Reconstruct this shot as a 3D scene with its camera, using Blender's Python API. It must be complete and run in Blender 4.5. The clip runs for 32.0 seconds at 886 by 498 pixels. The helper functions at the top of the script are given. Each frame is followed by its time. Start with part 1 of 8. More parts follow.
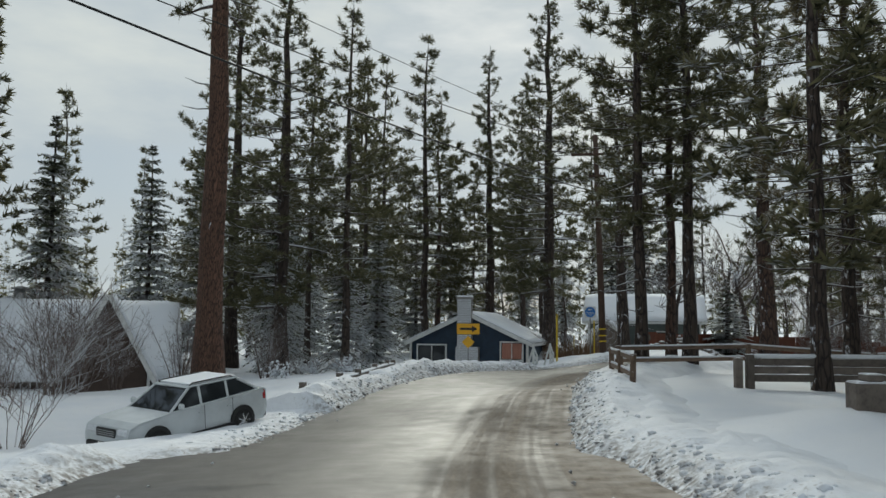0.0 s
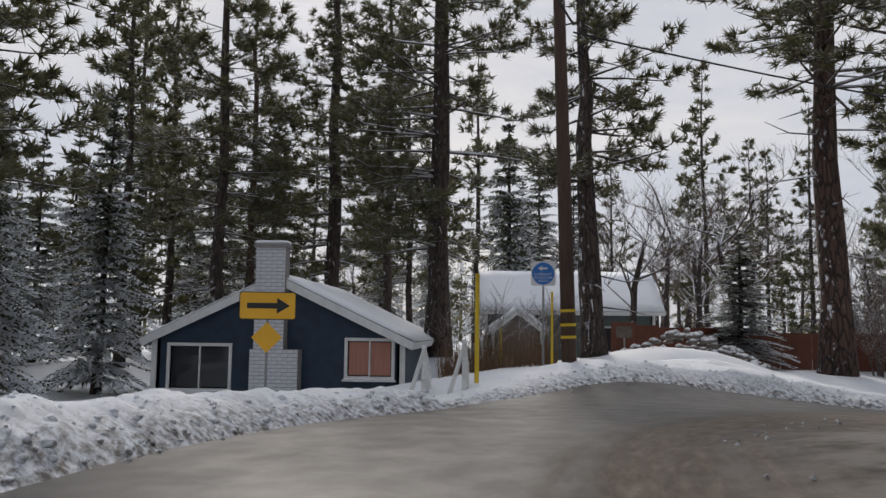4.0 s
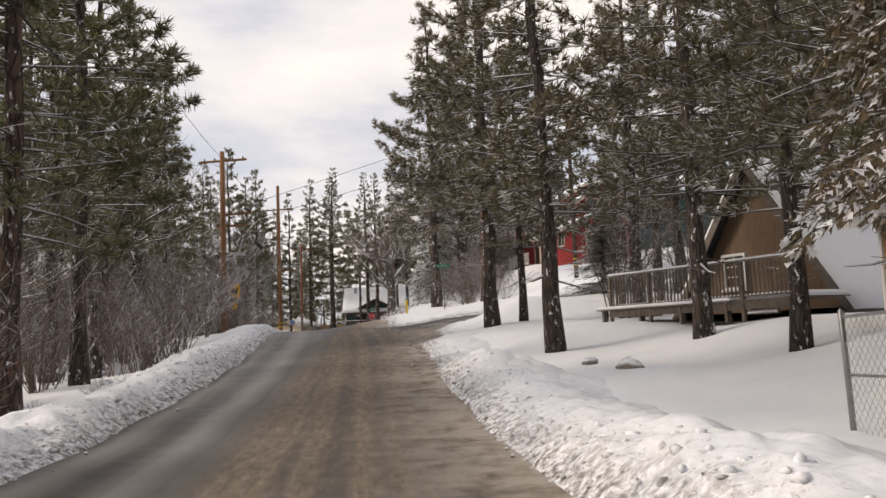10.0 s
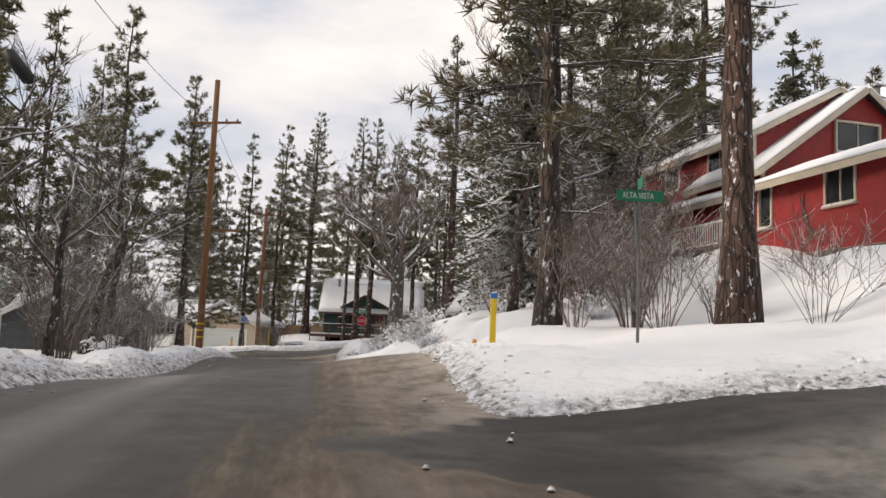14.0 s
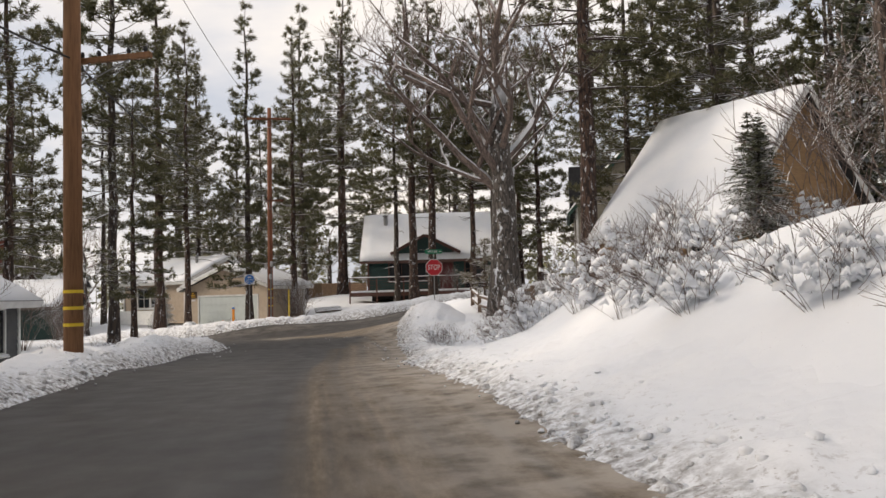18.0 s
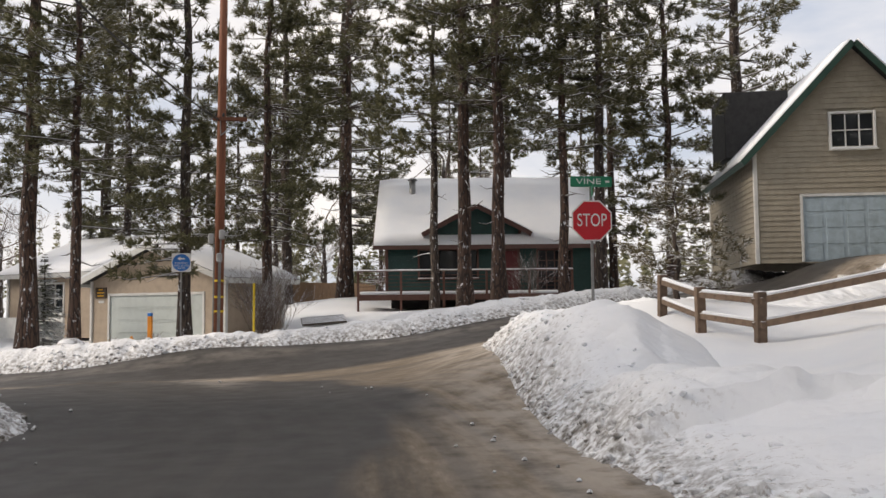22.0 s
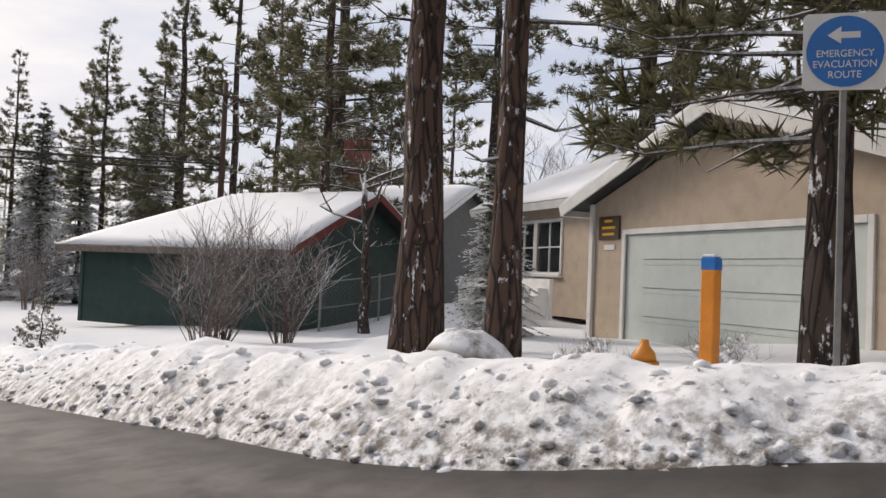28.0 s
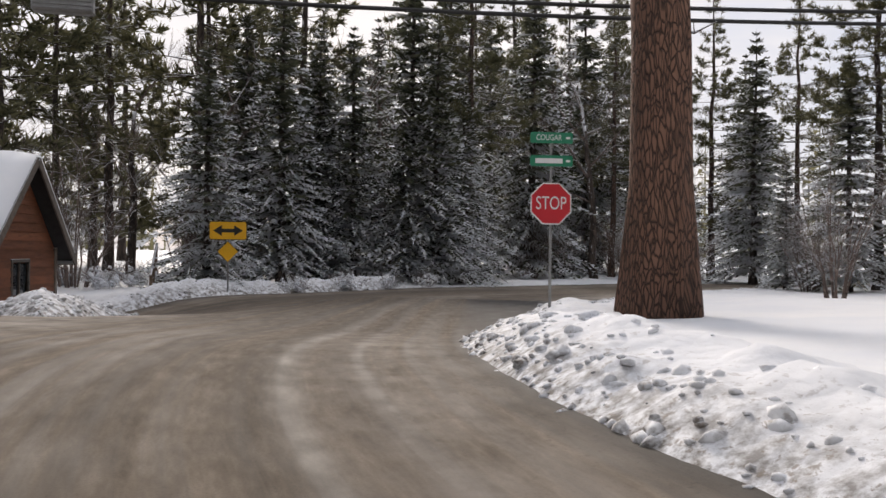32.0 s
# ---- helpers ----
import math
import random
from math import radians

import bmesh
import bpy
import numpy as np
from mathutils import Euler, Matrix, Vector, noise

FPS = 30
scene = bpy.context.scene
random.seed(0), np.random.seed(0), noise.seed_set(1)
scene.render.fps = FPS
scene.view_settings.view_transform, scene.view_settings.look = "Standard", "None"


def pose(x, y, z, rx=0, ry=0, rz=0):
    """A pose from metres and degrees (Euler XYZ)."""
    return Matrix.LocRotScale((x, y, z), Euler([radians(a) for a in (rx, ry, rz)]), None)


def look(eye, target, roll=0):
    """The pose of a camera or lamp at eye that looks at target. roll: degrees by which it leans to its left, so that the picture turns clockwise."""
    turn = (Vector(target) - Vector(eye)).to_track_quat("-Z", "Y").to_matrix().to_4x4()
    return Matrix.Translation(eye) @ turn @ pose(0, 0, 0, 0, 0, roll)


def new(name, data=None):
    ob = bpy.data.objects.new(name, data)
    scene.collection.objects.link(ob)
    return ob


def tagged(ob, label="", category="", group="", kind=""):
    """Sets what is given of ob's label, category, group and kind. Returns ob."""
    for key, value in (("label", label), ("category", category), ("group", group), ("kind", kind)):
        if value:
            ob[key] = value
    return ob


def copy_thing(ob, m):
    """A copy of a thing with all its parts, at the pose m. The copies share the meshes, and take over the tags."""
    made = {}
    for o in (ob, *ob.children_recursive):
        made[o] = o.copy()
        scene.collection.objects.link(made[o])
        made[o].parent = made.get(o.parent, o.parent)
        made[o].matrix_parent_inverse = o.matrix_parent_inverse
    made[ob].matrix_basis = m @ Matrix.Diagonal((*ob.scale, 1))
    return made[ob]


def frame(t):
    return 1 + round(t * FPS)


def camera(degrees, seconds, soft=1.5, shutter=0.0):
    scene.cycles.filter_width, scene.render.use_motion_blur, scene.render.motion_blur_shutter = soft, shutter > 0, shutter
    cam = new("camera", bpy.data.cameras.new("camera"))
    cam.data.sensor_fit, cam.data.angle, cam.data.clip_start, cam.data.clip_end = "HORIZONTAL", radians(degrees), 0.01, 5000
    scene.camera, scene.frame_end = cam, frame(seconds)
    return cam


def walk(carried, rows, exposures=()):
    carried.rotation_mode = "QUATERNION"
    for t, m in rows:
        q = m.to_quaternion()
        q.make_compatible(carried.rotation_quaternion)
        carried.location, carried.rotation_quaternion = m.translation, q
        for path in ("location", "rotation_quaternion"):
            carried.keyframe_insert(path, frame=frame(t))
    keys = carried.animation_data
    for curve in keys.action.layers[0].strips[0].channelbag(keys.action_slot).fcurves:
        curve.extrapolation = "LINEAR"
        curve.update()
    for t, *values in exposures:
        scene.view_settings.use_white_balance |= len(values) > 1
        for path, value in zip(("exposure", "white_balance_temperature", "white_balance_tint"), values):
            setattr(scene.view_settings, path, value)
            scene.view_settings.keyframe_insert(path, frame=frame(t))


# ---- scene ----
cam = camera(55.6, 32.0)
PATH = [
    (0, (4.396, -27.55, 2.066), (3.91, -25.619, 2.245), 0.5),
    (0.5, (3.563, -24.345, 1.893), (3.094, -22.407, 2.054), 0.5),
    (1, (2.732, -21.277, 1.719), (2.312, -19.328, 1.887), 1.2),
    (1.5, (2.002, -18.119, 1.544), (1.636, -16.16, 1.718), 1.8),
    (2, (1.375, -14.942, 1.384), (1.052, -12.976, 1.557), 2.4),
    (2.5, (0.832, -11.7, 1.301), (0.542, -9.728, 1.475), 1.7),
    (4.5, (-0.006, -0.001, 1.426), (-0.009, 1.987, 1.638), -0.4),
    (5, (0.33, 2.218, 1.489), (0.543, 4.192, 1.727), -2.1),
    (5.5, (0.715, 4.866, 1.54), (1.227, 6.783, 1.786), -1.9),
    (6, (1.278, 8.251, 1.529), (2.178, 10.021, 1.775), -1.8),
    (6.5, (2.877, 10.736, 1.497), (4.113, 12.288, 1.746), -3.0),
    (7, (4.434, 12.774, 1.435), (5.994, 13.999, 1.691), -5.1),
    (7.5, (6.894, 14.422, 1.327), (8.683, 15.29, 1.544), -5.5),
    (8, (9.599, 15.34, 1.117), (11.515, 15.887, 1.298), -4.4),
    (8.5, (12.647, 16.121, 0.862), (14.615, 16.441, 1.03), -3.1),
    (9, (16.15, 16.884, 0.608), (18.129, 17.124, 0.772), -2.9),
    (9.5, (19.955, 17.685, 0.363), (21.933, 17.922, 0.542), -3.7),
    (10, (23.954, 18.581, 0.22), (25.93, 18.801, 0.429), -2.4),
    (10.5, (28.015, 19.489, 0.144), (29.989, 19.753, 0.324), -1.3),
    (11, (32.037, 20.38, 0.116), (34.019, 20.618, 0.247), 0.6),
    (11.5, (36.12, 21.359, 0.157), (38.107, 21.529, 0.305), 1.6),
    (12, (40.645, 22.303, 0.39), (42.631, 22.457, 0.569), 2.1),
    (12.5, (45.098, 23.208, 0.647), (47.083, 23.37, 0.833), 2.5),
    (13, (49.619, 24.146, 0.992), (51.604, 24.303, 1.18), 2.4),
    (13.5, (54.129, 25.104, 1.381), (56.113, 25.261, 1.58), 2.3),
    (14, (58.487, 26.185, 1.738), (60.466, 26.375, 1.958), 2.3),
    (14.5, (62.674, 27.225, 2.021), (64.646, 27.486, 2.228), 2.0),
    (15, (66.42, 28.246, 2.241), (68.389, 28.545, 2.426), 1.9),
    (15.5, (69.091, 29.68, 2.325), (71.067, 29.953, 2.471), 2.2),
    (17.5, (81.736, 31.717, 2.009), (83.717, 31.983, 2.097), -1.3),
    (18, (85.032, 32.739, 1.965), (87.01, 33.016, 2.068), -1.6),
    (18.5, (88.211, 33.73, 1.967), (90.187, 34.014, 2.085), -0.8),
    (19, (91.36, 34.783, 1.992), (93.337, 35.066, 2.113), -0.6),
    (19.5, (94.435, 35.656, 2.004), (96.411, 35.94, 2.121), -0.7),
    (20, (96.94, 36.439, 1.977), (98.918, 36.724, 2.072), -0.6),
    (20.5, (99.666, 37.252, 1.909), (101.644, 37.53, 2.01), -0.2),
    (21, (102.301, 38.013, 1.813), (104.28, 38.278, 1.938), 0.0),
    (21.5, (105.072, 38.616, 1.683), (107.05, 38.883, 1.808), -0.3),
    (22, (107.451, 39.301, 1.566), (109.43, 39.558, 1.7), -0.6),
    (22.5, (109.823, 39.934, 1.484), (111.803, 40.185, 1.608), 0.2),
    (23, (112.27, 40.552, 1.471), (114.249, 40.825, 1.568), 0.4),
    (23.5, (114.233, 41.063, 1.435), (116.21, 41.349, 1.531), 0.7),
    (24, (116.004, 41.305, 1.332), (117.976, 41.609, 1.466), 0.6),
    (24.5, (117.508, 41.79, 1.25), (119.479, 42.084, 1.421), 0.2),
    (26.5, (123.843, 44.794, 1.237), (125.711, 45.499, 1.354), 2.1),
    (27, (124.913, 45.944, 1.233), (126.668, 46.898, 1.339), 1.6),
    (27.5, (126.061, 47.455, 1.215), (127.672, 48.637, 1.295), 2.2),
    (28, (127.132, 49.118, 1.164), (128.554, 50.523, 1.229), 2.3),
    (28.5, (127.704, 50.877, 1.132), (128.922, 52.462, 1.178), 2.4),
    (29, (128.218, 52.88, 1.049), (129.221, 54.61, 1.082), 2.3),
    (29.5, (128.635, 55.201, 0.908), (129.452, 57.026, 0.937), 2.2),
    (30, (128.948, 57.458, 0.809), (129.573, 59.358, 0.832), 1.3),
    (30.5, (129.124, 59.882, 0.674), (129.558, 61.835, 0.692), 0.1),
    (31, (128.929, 62.166, 0.47), (129.219, 64.145, 0.481), -0.8),
    (31.5, (128.657, 64.616, 0.256), (128.853, 66.606, 0.267), -0.5),
    (32, (128.394, 66.707, 0.05), (128.558, 68.7, 0.061), 0.6),
]
walk(cam, [(t, look(eye, target, roll)) for t, eye, target, roll in PATH],
     [(0, -0.12, 6450, 0), (2.5, -0.02, 6550, 8), (5, 0.03, 6750, 13), (7, 0.23, 7150, 15), (8, 0.48, 7350, 16), (11, 0.53, 7550, 15), (15, 0.53, 7400, 14), (20, 0.5, 7550, 13), (24, 0.73, 7050, 13), (27, 0.8, 7000, 13), (28.5, 0.33, 7100, 15), (30, 0.22, 7100, 15), (32, 0.5, 7100, 15)])
# ---- light: overcast winter afternoon, the sun veiled behind cloud ----
world = bpy.data.worlds.new("winter_sky")
scene.world = world
world.use_nodes = True
WN, WL = world.node_tree.nodes, world.node_tree.links
sky = WN.new("ShaderNodeTexSky")
sky.sky_type, sky.sun_disc = "NISHITA", False
sky.sun_elevation, sky.sun_rotation = radians(30), radians(-10)
sky.air_density, sky.dust_density = 1.0, 2.0
sky_gain = WN.new("ShaderNodeVectorMath")
sky_gain.operation = "SCALE"
sky_gain.inputs[3].default_value = 0.10
WL.new(sky.outputs[0], sky_gain.inputs[0])
coord = WN.new("ShaderNodeTexCoord")
stretch = WN.new("ShaderNodeMapping")
stretch.inputs["Scale"].default_value = (1.6, 1.6, 5.0)
WL.new(coord.outputs["Generated"], stretch.inputs[0])
clouds = WN.new("ShaderNodeTexNoise")
clouds.inputs["Scale"].default_value, clouds.inputs["Detail"].default_value, clouds.inputs["Roughness"].default_value = 1.5, 6, 0.55
WL.new(stretch.outputs[0], clouds.inputs["Vector"])
tone = WN.new("ShaderNodeValToRGB")
tone.color_ramp.elements[0].position, tone.color_ramp.elements[0].color = 0.36, (0.40, 0.46, 0.57, 1)
tone.color_ramp.elements[1].position, tone.color_ramp.elements[1].color = 0.7, (0.72, 0.72, 0.725, 1)
WL.new(clouds.outputs[0], tone.inputs[0])
cover = WN.new("ShaderNodeMapRange")
cover.inputs[1].default_value, cover.inputs[2].default_value, cover.inputs[3].default_value, cover.inputs[4].default_value = 0.3, 0.5, 0.75, 0.97
WL.new(clouds.outputs[0], cover.inputs[0])
veil = WN.new("ShaderNodeMix")
veil.data_type = "RGBA"
WL.new(cover.outputs[0], veil.inputs[0])
WL.new(sky_gain.outputs[0], veil.inputs[6])
WL.new(tone.outputs[0], veil.inputs[7])
WL.new(veil.outputs[2], WN["Background"].inputs[0])
WN["Background"].inputs[1].default_value = 1.05
sun = new("sun", bpy.data.lights.new("sun", "SUN"))
sun.data.energy, sun.data.angle, sun.data.color = 2.15, radians(20), (1.0, 0.95, 0.88)
sun.matrix_world = look((0, 0, 0), (0.15, -0.85, -0.5))

# ---- geometry helpers ----
RNG = np.random.default_rng(7)


def hash2(ix, iy, seed):
    h = (ix * 374761393 + iy * 668265263 + seed * 974634777) & 0xFFFFFFFF
    h = ((h ^ (h >> 13)) * 1274126177) & 0xFFFFFFFF
    return ((h ^ (h >> 16)) & 0xFFFF) / 65535.0


def noise2(X, Y, scale, seed=0):
    """Smooth value noise in 0..1 on arrays."""
    X, Y = np.asarray(X, float) / scale, np.asarray(Y, float) / scale
    ix, iy = np.floor(X).astype(np.int64), np.floor(Y).astype(np.int64)
    u, v = X - ix, Y - iy
    u, v = u * u * (3 - 2 * u), v * v * (3 - 2 * v)
    a, b, c, d = (hash2(ix + i, iy + j, seed) for i, j in ((0, 0), (1, 0), (0, 1), (1, 1)))
    return (a * (1 - u) + b * u) * (1 - v) + (c * (1 - u) + d * u) * v


class Geo:
    """Collects the faces of one mesh."""

    def __init__(self):
        self.v, self.f = [], []

    def add(self, verts, faces):
        n = len(self.v)
        self.v += [tuple(p) for p in verts]
        self.f += [tuple(i + n for i in face) for face in faces]
        return self

    def box(self, x0, y0, z0, x1, y1, z1, c=0.0, m=None):
        """A box between two corners; c: how far its edges are cut."""
        if c <= 0:
            vs = [(x, y, z) for z in (z0, z1) for y in (y0, y1) for x in (x0, x1)]
            fs = [(0, 2, 3, 1), (4, 5, 7, 6), (0, 1, 5, 4), (2, 6, 7, 3), (0, 4, 6, 2), (1, 3, 7, 5)]
        else:
            c = min(c, 0.45 * min(x1 - x0, y1 - y0, z1 - z0))
            vs = [(x, y, z) for z, k in ((z0, c), (z0 + c, 0), (z1 - c, 0), (z1, c))
                  for x, y in ((x0 + c + k, y0 + k), (x1 - c - k, y0 + k), (x1 - k, y0 + c + k), (x1 - k, y1 - c - k), (x1 - c - k, y1 - k), (x0 + c + k, y1 - k), (x0 + k, y1 - c - k), (x0 + k, y0 + c + k))]
            fs = [tuple(range(7, -1, -1)), tuple(range(24, 32))]
            fs += [(8 * r + i, 8 * r + (i + 1) % 8, 8 * r + 8 + (i + 1) % 8, 8 * r + 8 + i) for r in range(3) for i in range(8)]
        if m is not None:
            vs = [m @ Vector(p) for p in vs]
        return self.add(vs, fs)

    def tube(self, pts, radii, sides=8, cap=True, wob=0.0, rnd=None):
        pts = [Vector(p) for p in pts]
        rings, up = [], Vector((0.31, 0.17, 1)).normalized()
        for i, p in enumerate(pts):
            d = (pts[min(i + 1, len(pts) - 1)] - pts[max(i - 1, 0)]).normalized()
            side = d.cross(Vector((1, 0.2, 0)) if abs(d.z) > 0.8 else up).normalized()
            other = d.cross(side)
            r = radii[i] if hasattr(radii, "__len__") else radii
            rings.append([p + (side * math.cos(a) + other * math.sin(a)) * r * (1 + (wob * (rnd.random() - 0.5) if rnd else 0)) for a in (2 * math.pi * k / sides for k in range(sides))])
        vs = [q for ring in rings for q in ring]
        fs = [(i * sides + k, i * sides + (k + 1) % sides, (i + 1) * sides + (k + 1) % sides, (i + 1) * sides + k) for i in range(len(pts) - 1) for k in range(sides)]
        if cap:
            fs += [tuple(range(sides - 1, -1, -1)), tuple(range(len(vs) - sides, len(vs)))]
        return self.add(vs, fs)

    def prism(self, poly, y0, y1):
        """A profile in x and z, drawn out from y0 to y1."""
        n = len(poly)
        vs = [(x, y, z) for y in (y0, y1) for x, z in poly]
        return self.add(vs, [tuple(range(n)), tuple(range(2 * n - 1, n - 1, -1))] + [(i + n, (i + 1) % n + n, (i + 1) % n, i) for i in range(n)])

    def mesh(self, name, smooth=False):
        me = bpy.data.meshes.new(name)
        me.from_pydata(self.v, [], self.f)
        if smooth:
            me.polygons.foreach_set("use_smooth", [True] * len(me.polygons))
        return me


def part(name, geo, material, parent, label="", smooth=False):
    """One mesh object under a thing or under a part."""
    ob = new(name, geo if isinstance(geo, bpy.types.Mesh) else geo.mesh(name, smooth))
    if material and not ob.data.materials:
        ob.data.materials.append(material)
    ob.parent = parent
    if label:
        ob["label"] = label
    return ob


def thing(name, label, category, m, group="", kind=""):
    ob = tagged(new(name), label, category, group, kind)
    ob.empty_display_size = 0.2
    ob.matrix_world = m
    return ob


# ---- materials ----
def shader(name):
    mat = bpy.data.materials.new(name)
    mat.use_nodes = True
    return mat, mat.node_tree.nodes, mat.node_tree.links, mat.node_tree.nodes["Principled BSDF"]


def ramp(N, L, fac, stops):
    r = N.new("ShaderNodeValToRGB")
    while len(r.color_ramp.elements) < len(stops):
        r.color_ramp.elements.new(0.5)
    for e, (p, c) in zip(r.color_ramp.elements, stops):
        e.position, e.color = p, (*c, 1)
    L.new(fac, r.inputs[0])
    return r.outputs[0]


def noise_node(N, L, scale, detail=4, rough=0.55, vec=None):
    n = N.new("ShaderNodeTexNoise")
    n.inputs["Scale"].default_value, n.inputs["Detail"].default_value, n.inputs["Roughness"].default_value = scale, detail, rough
    if vec is not None:
        L.new(vec, n.inputs["Vector"])
    return n.outputs[0]


def object_coords(N, L, scale=(1, 1, 1)):
    c, m = N.new("ShaderNodeTexCoord"), N.new("ShaderNodeMapping")
    m.inputs["Scale"].default_value = scale
    L.new(c.outputs["Object"], m.inputs[0])
    return m.outputs[0]


def mix(N, L, fac, a, b):
    m = N.new("ShaderNodeMix")
    m.data_type = "RGBA"
    for sock, val in ((m.inputs[0], fac), (m.inputs[6], a), (m.inputs[7], b)):
        if isinstance(val, bpy.types.NodeSocket):
            L.new(val, sock)
        else:
            sock.default_value = val if isinstance(val, float) else (*val, 1)
    return m.outputs[2]


def span(N, L, val, a, b, lo=0.0, hi=1.0):
    m = N.new("ShaderNodeMapRange")
    m.inputs[1].default_value, m.inputs[2].default_value, m.inputs[3].default_value, m.inputs[4].default_value = a, b, lo, hi
    L.new(val, m.inputs[0])
    return m.outputs[0]


def times(N, L, a, b):
    m = N.new("ShaderNodeMath")
    m.operation = "MULTIPLY"
    for sock, val in zip(m.inputs, (a, b)):
        if isinstance(val, bpy.types.NodeSocket):
            L.new(val, sock)
        else:
            sock.default_value = val
    return m.outputs[0]


def bump(N, L, B, height, strength, dist=0.02):
    b = N.new("ShaderNodeBump")
    b.inputs["Strength"].default_value, b.inputs["Distance"].default_value = strength, dist
    L.new(height, b.inputs["Height"])
    L.new(b.outputs[0], B.inputs["Normal"])


def upward(N, L, lo, hi):
    """How far a face looks up, from 0 to 1: where fallen snow can lie."""
    g, s = N.new("ShaderNodeNewGeometry"), N.new("ShaderNodeSeparateXYZ")
    L.new(g.outputs["Normal"], s.inputs[0])
    return span(N, L, s.outputs[2], lo, hi)


def painted(name, colour, rough=0.6, grime=0.25, scale=3.0, metal=0.0, relief=0.15, streak=(1, 1, 1)):
    mat, N, L, B = shader(name)
    v = object_coords(N, L, streak)
    big, fine = noise_node(N, L, scale, 5, 0.6, v), noise_node(N, L, scale * 14, 3, 0.6, v)
    dark = tuple(c * (1 - grime) for c in colour)
    light = tuple(min(1, c * (1 + 0.35 * grime)) for c in colour)
    base = ramp(N, L, big, [(0.3, dark), (0.55, colour), (0.75, light)])
    L.new(mix(N, L, span(N, L, fine, 0.35, 0.75, 0.0, 0.35 * grime + 0.05), base, tuple(c * 0.5 for c in colour)), B.inputs["Base Color"])
    L.new(span(N, L, fine, 0.3, 0.7, rough * 0.8, min(1, rough * 1.15)), B.inputs["Roughness"])
    B.inputs["Metallic"].default_value = metal
    if relief:
        bump(N, L, B, fine, relief, 0.01)
    return mat


def wood(name, colour, rough=0.75, grain=(1.5, 1.5, 14), var=0.45, snow=0.0):
    """Boards or bark with the grain along one axis; each piece a little different."""
    mat, N, L, B = shader(name)
    v = object_coords(N, L, tuple(16 / g for g in grain))
    n1, n2 = noise_node(N, L, 2.0, 6, 0.65, v), noise_node(N, L, 0.8, 3)
    info = N.new("ShaderNodeObjectInfo")
    tone = span(N, L, info.outputs["Random"], 0, 1, 0.75, 1.2)
    c = ramp(N, L, n1, [(0.28, tuple(x * (1 - var) for x in colour)), (0.5, colour), (0.75, tuple(min(1, x * (1 + var * 0.6)) for x in colour))])
    c = mix(N, L, span(N, L, n2, 0.4, 0.7, 0, 0.4), c, tuple(x * 0.6 for x in colour))
    hsv = N.new("ShaderNodeHueSaturation")
    L.new(tone, hsv.inputs["Value"])
    L.new(c, hsv.inputs["Color"])
    out = hsv.outputs[0]
    if snow:
        fall = times(N, L, upward(N, L, 0.55, 0.8), span(N, L, noise_node(N, L, 2.5), 0.5 - 0.3 * snow, 0.62 - 0.3 * snow))
        out = mix(N, L, fall, out, (0.82, 0.84, 0.88))
    L.new(out, B.inputs["Base Color"])
    B.inputs["Roughness"].default_value = rough
    bump(N, L, B, n1, 0.4, 0.012)
    return mat


def bark(name, crack, plate, scale, snow, side=0.0):
    """Furrowed bark: plates with dark cracks that run up the trunk; snow blown into it on top and on the weather side."""
    mat, N, L, B = shader(name)
    v = object_coords(N, L, (1, 1, 0.22))
    wav = noise_node(N, L, 3.0, 3, 0.5, v)
    vor = N.new("ShaderNodeTexVoronoi")
    vor.feature = "DISTANCE_TO_EDGE"
    vor.inputs["Scale"].default_value = scale
    add = N.new("ShaderNodeVectorMath")
    add.operation = "MULTIPLY_ADD"
    add.inputs[1].default_value = (0.3, 0.3, 0.3)
    L.new(wav, add.inputs[0])
    L.new(v, add.inputs[2])
    L.new(add.outputs[0], vor.inputs["Vector"])
    cr = span(N, L, vor.outputs["Distance"], 0.0, 0.16)
    n1 = noise_node(N, L, 1.3, 5, 0.6)
    c = mix(N, L, cr, crack, ramp(N, L, n1, [(0.35, tuple(x * 0.65 for x in plate)), (0.6, plate), (0.8, tuple(x * 1.3 for x in plate))]))
    fleck = noise_node(N, L, 7.0, 4, 0.7, object_coords(N, L, (1, 1, 0.5)))
    if side:
        g, s = N.new("ShaderNodeNewGeometry"), N.new("ShaderNodeSeparateXYZ")
        L.new(g.outputs["Normal"], s.inputs[0])
        lee = span(N, L, s.outputs[0], 0.2, -0.7)
        c = mix(N, L, times(N, L, lee, span(N, L, fleck, 0.66 - side, 0.72 - side)), c, (0.8, 0.82, 0.86))
    c = mix(N, L, times(N, L, upward(N, L, 0.25, 0.6), span(N, L, fleck, 0.62 - snow * 0.4, 0.7 - snow * 0.4)), c, (0.82, 0.84, 0.88))
    L.new(c, B.inputs["Base Color"])
    B.inputs["Roughness"].default_value = 0.9
    bump(N, L, B, cr, 0.9, 0.04)
    return mat


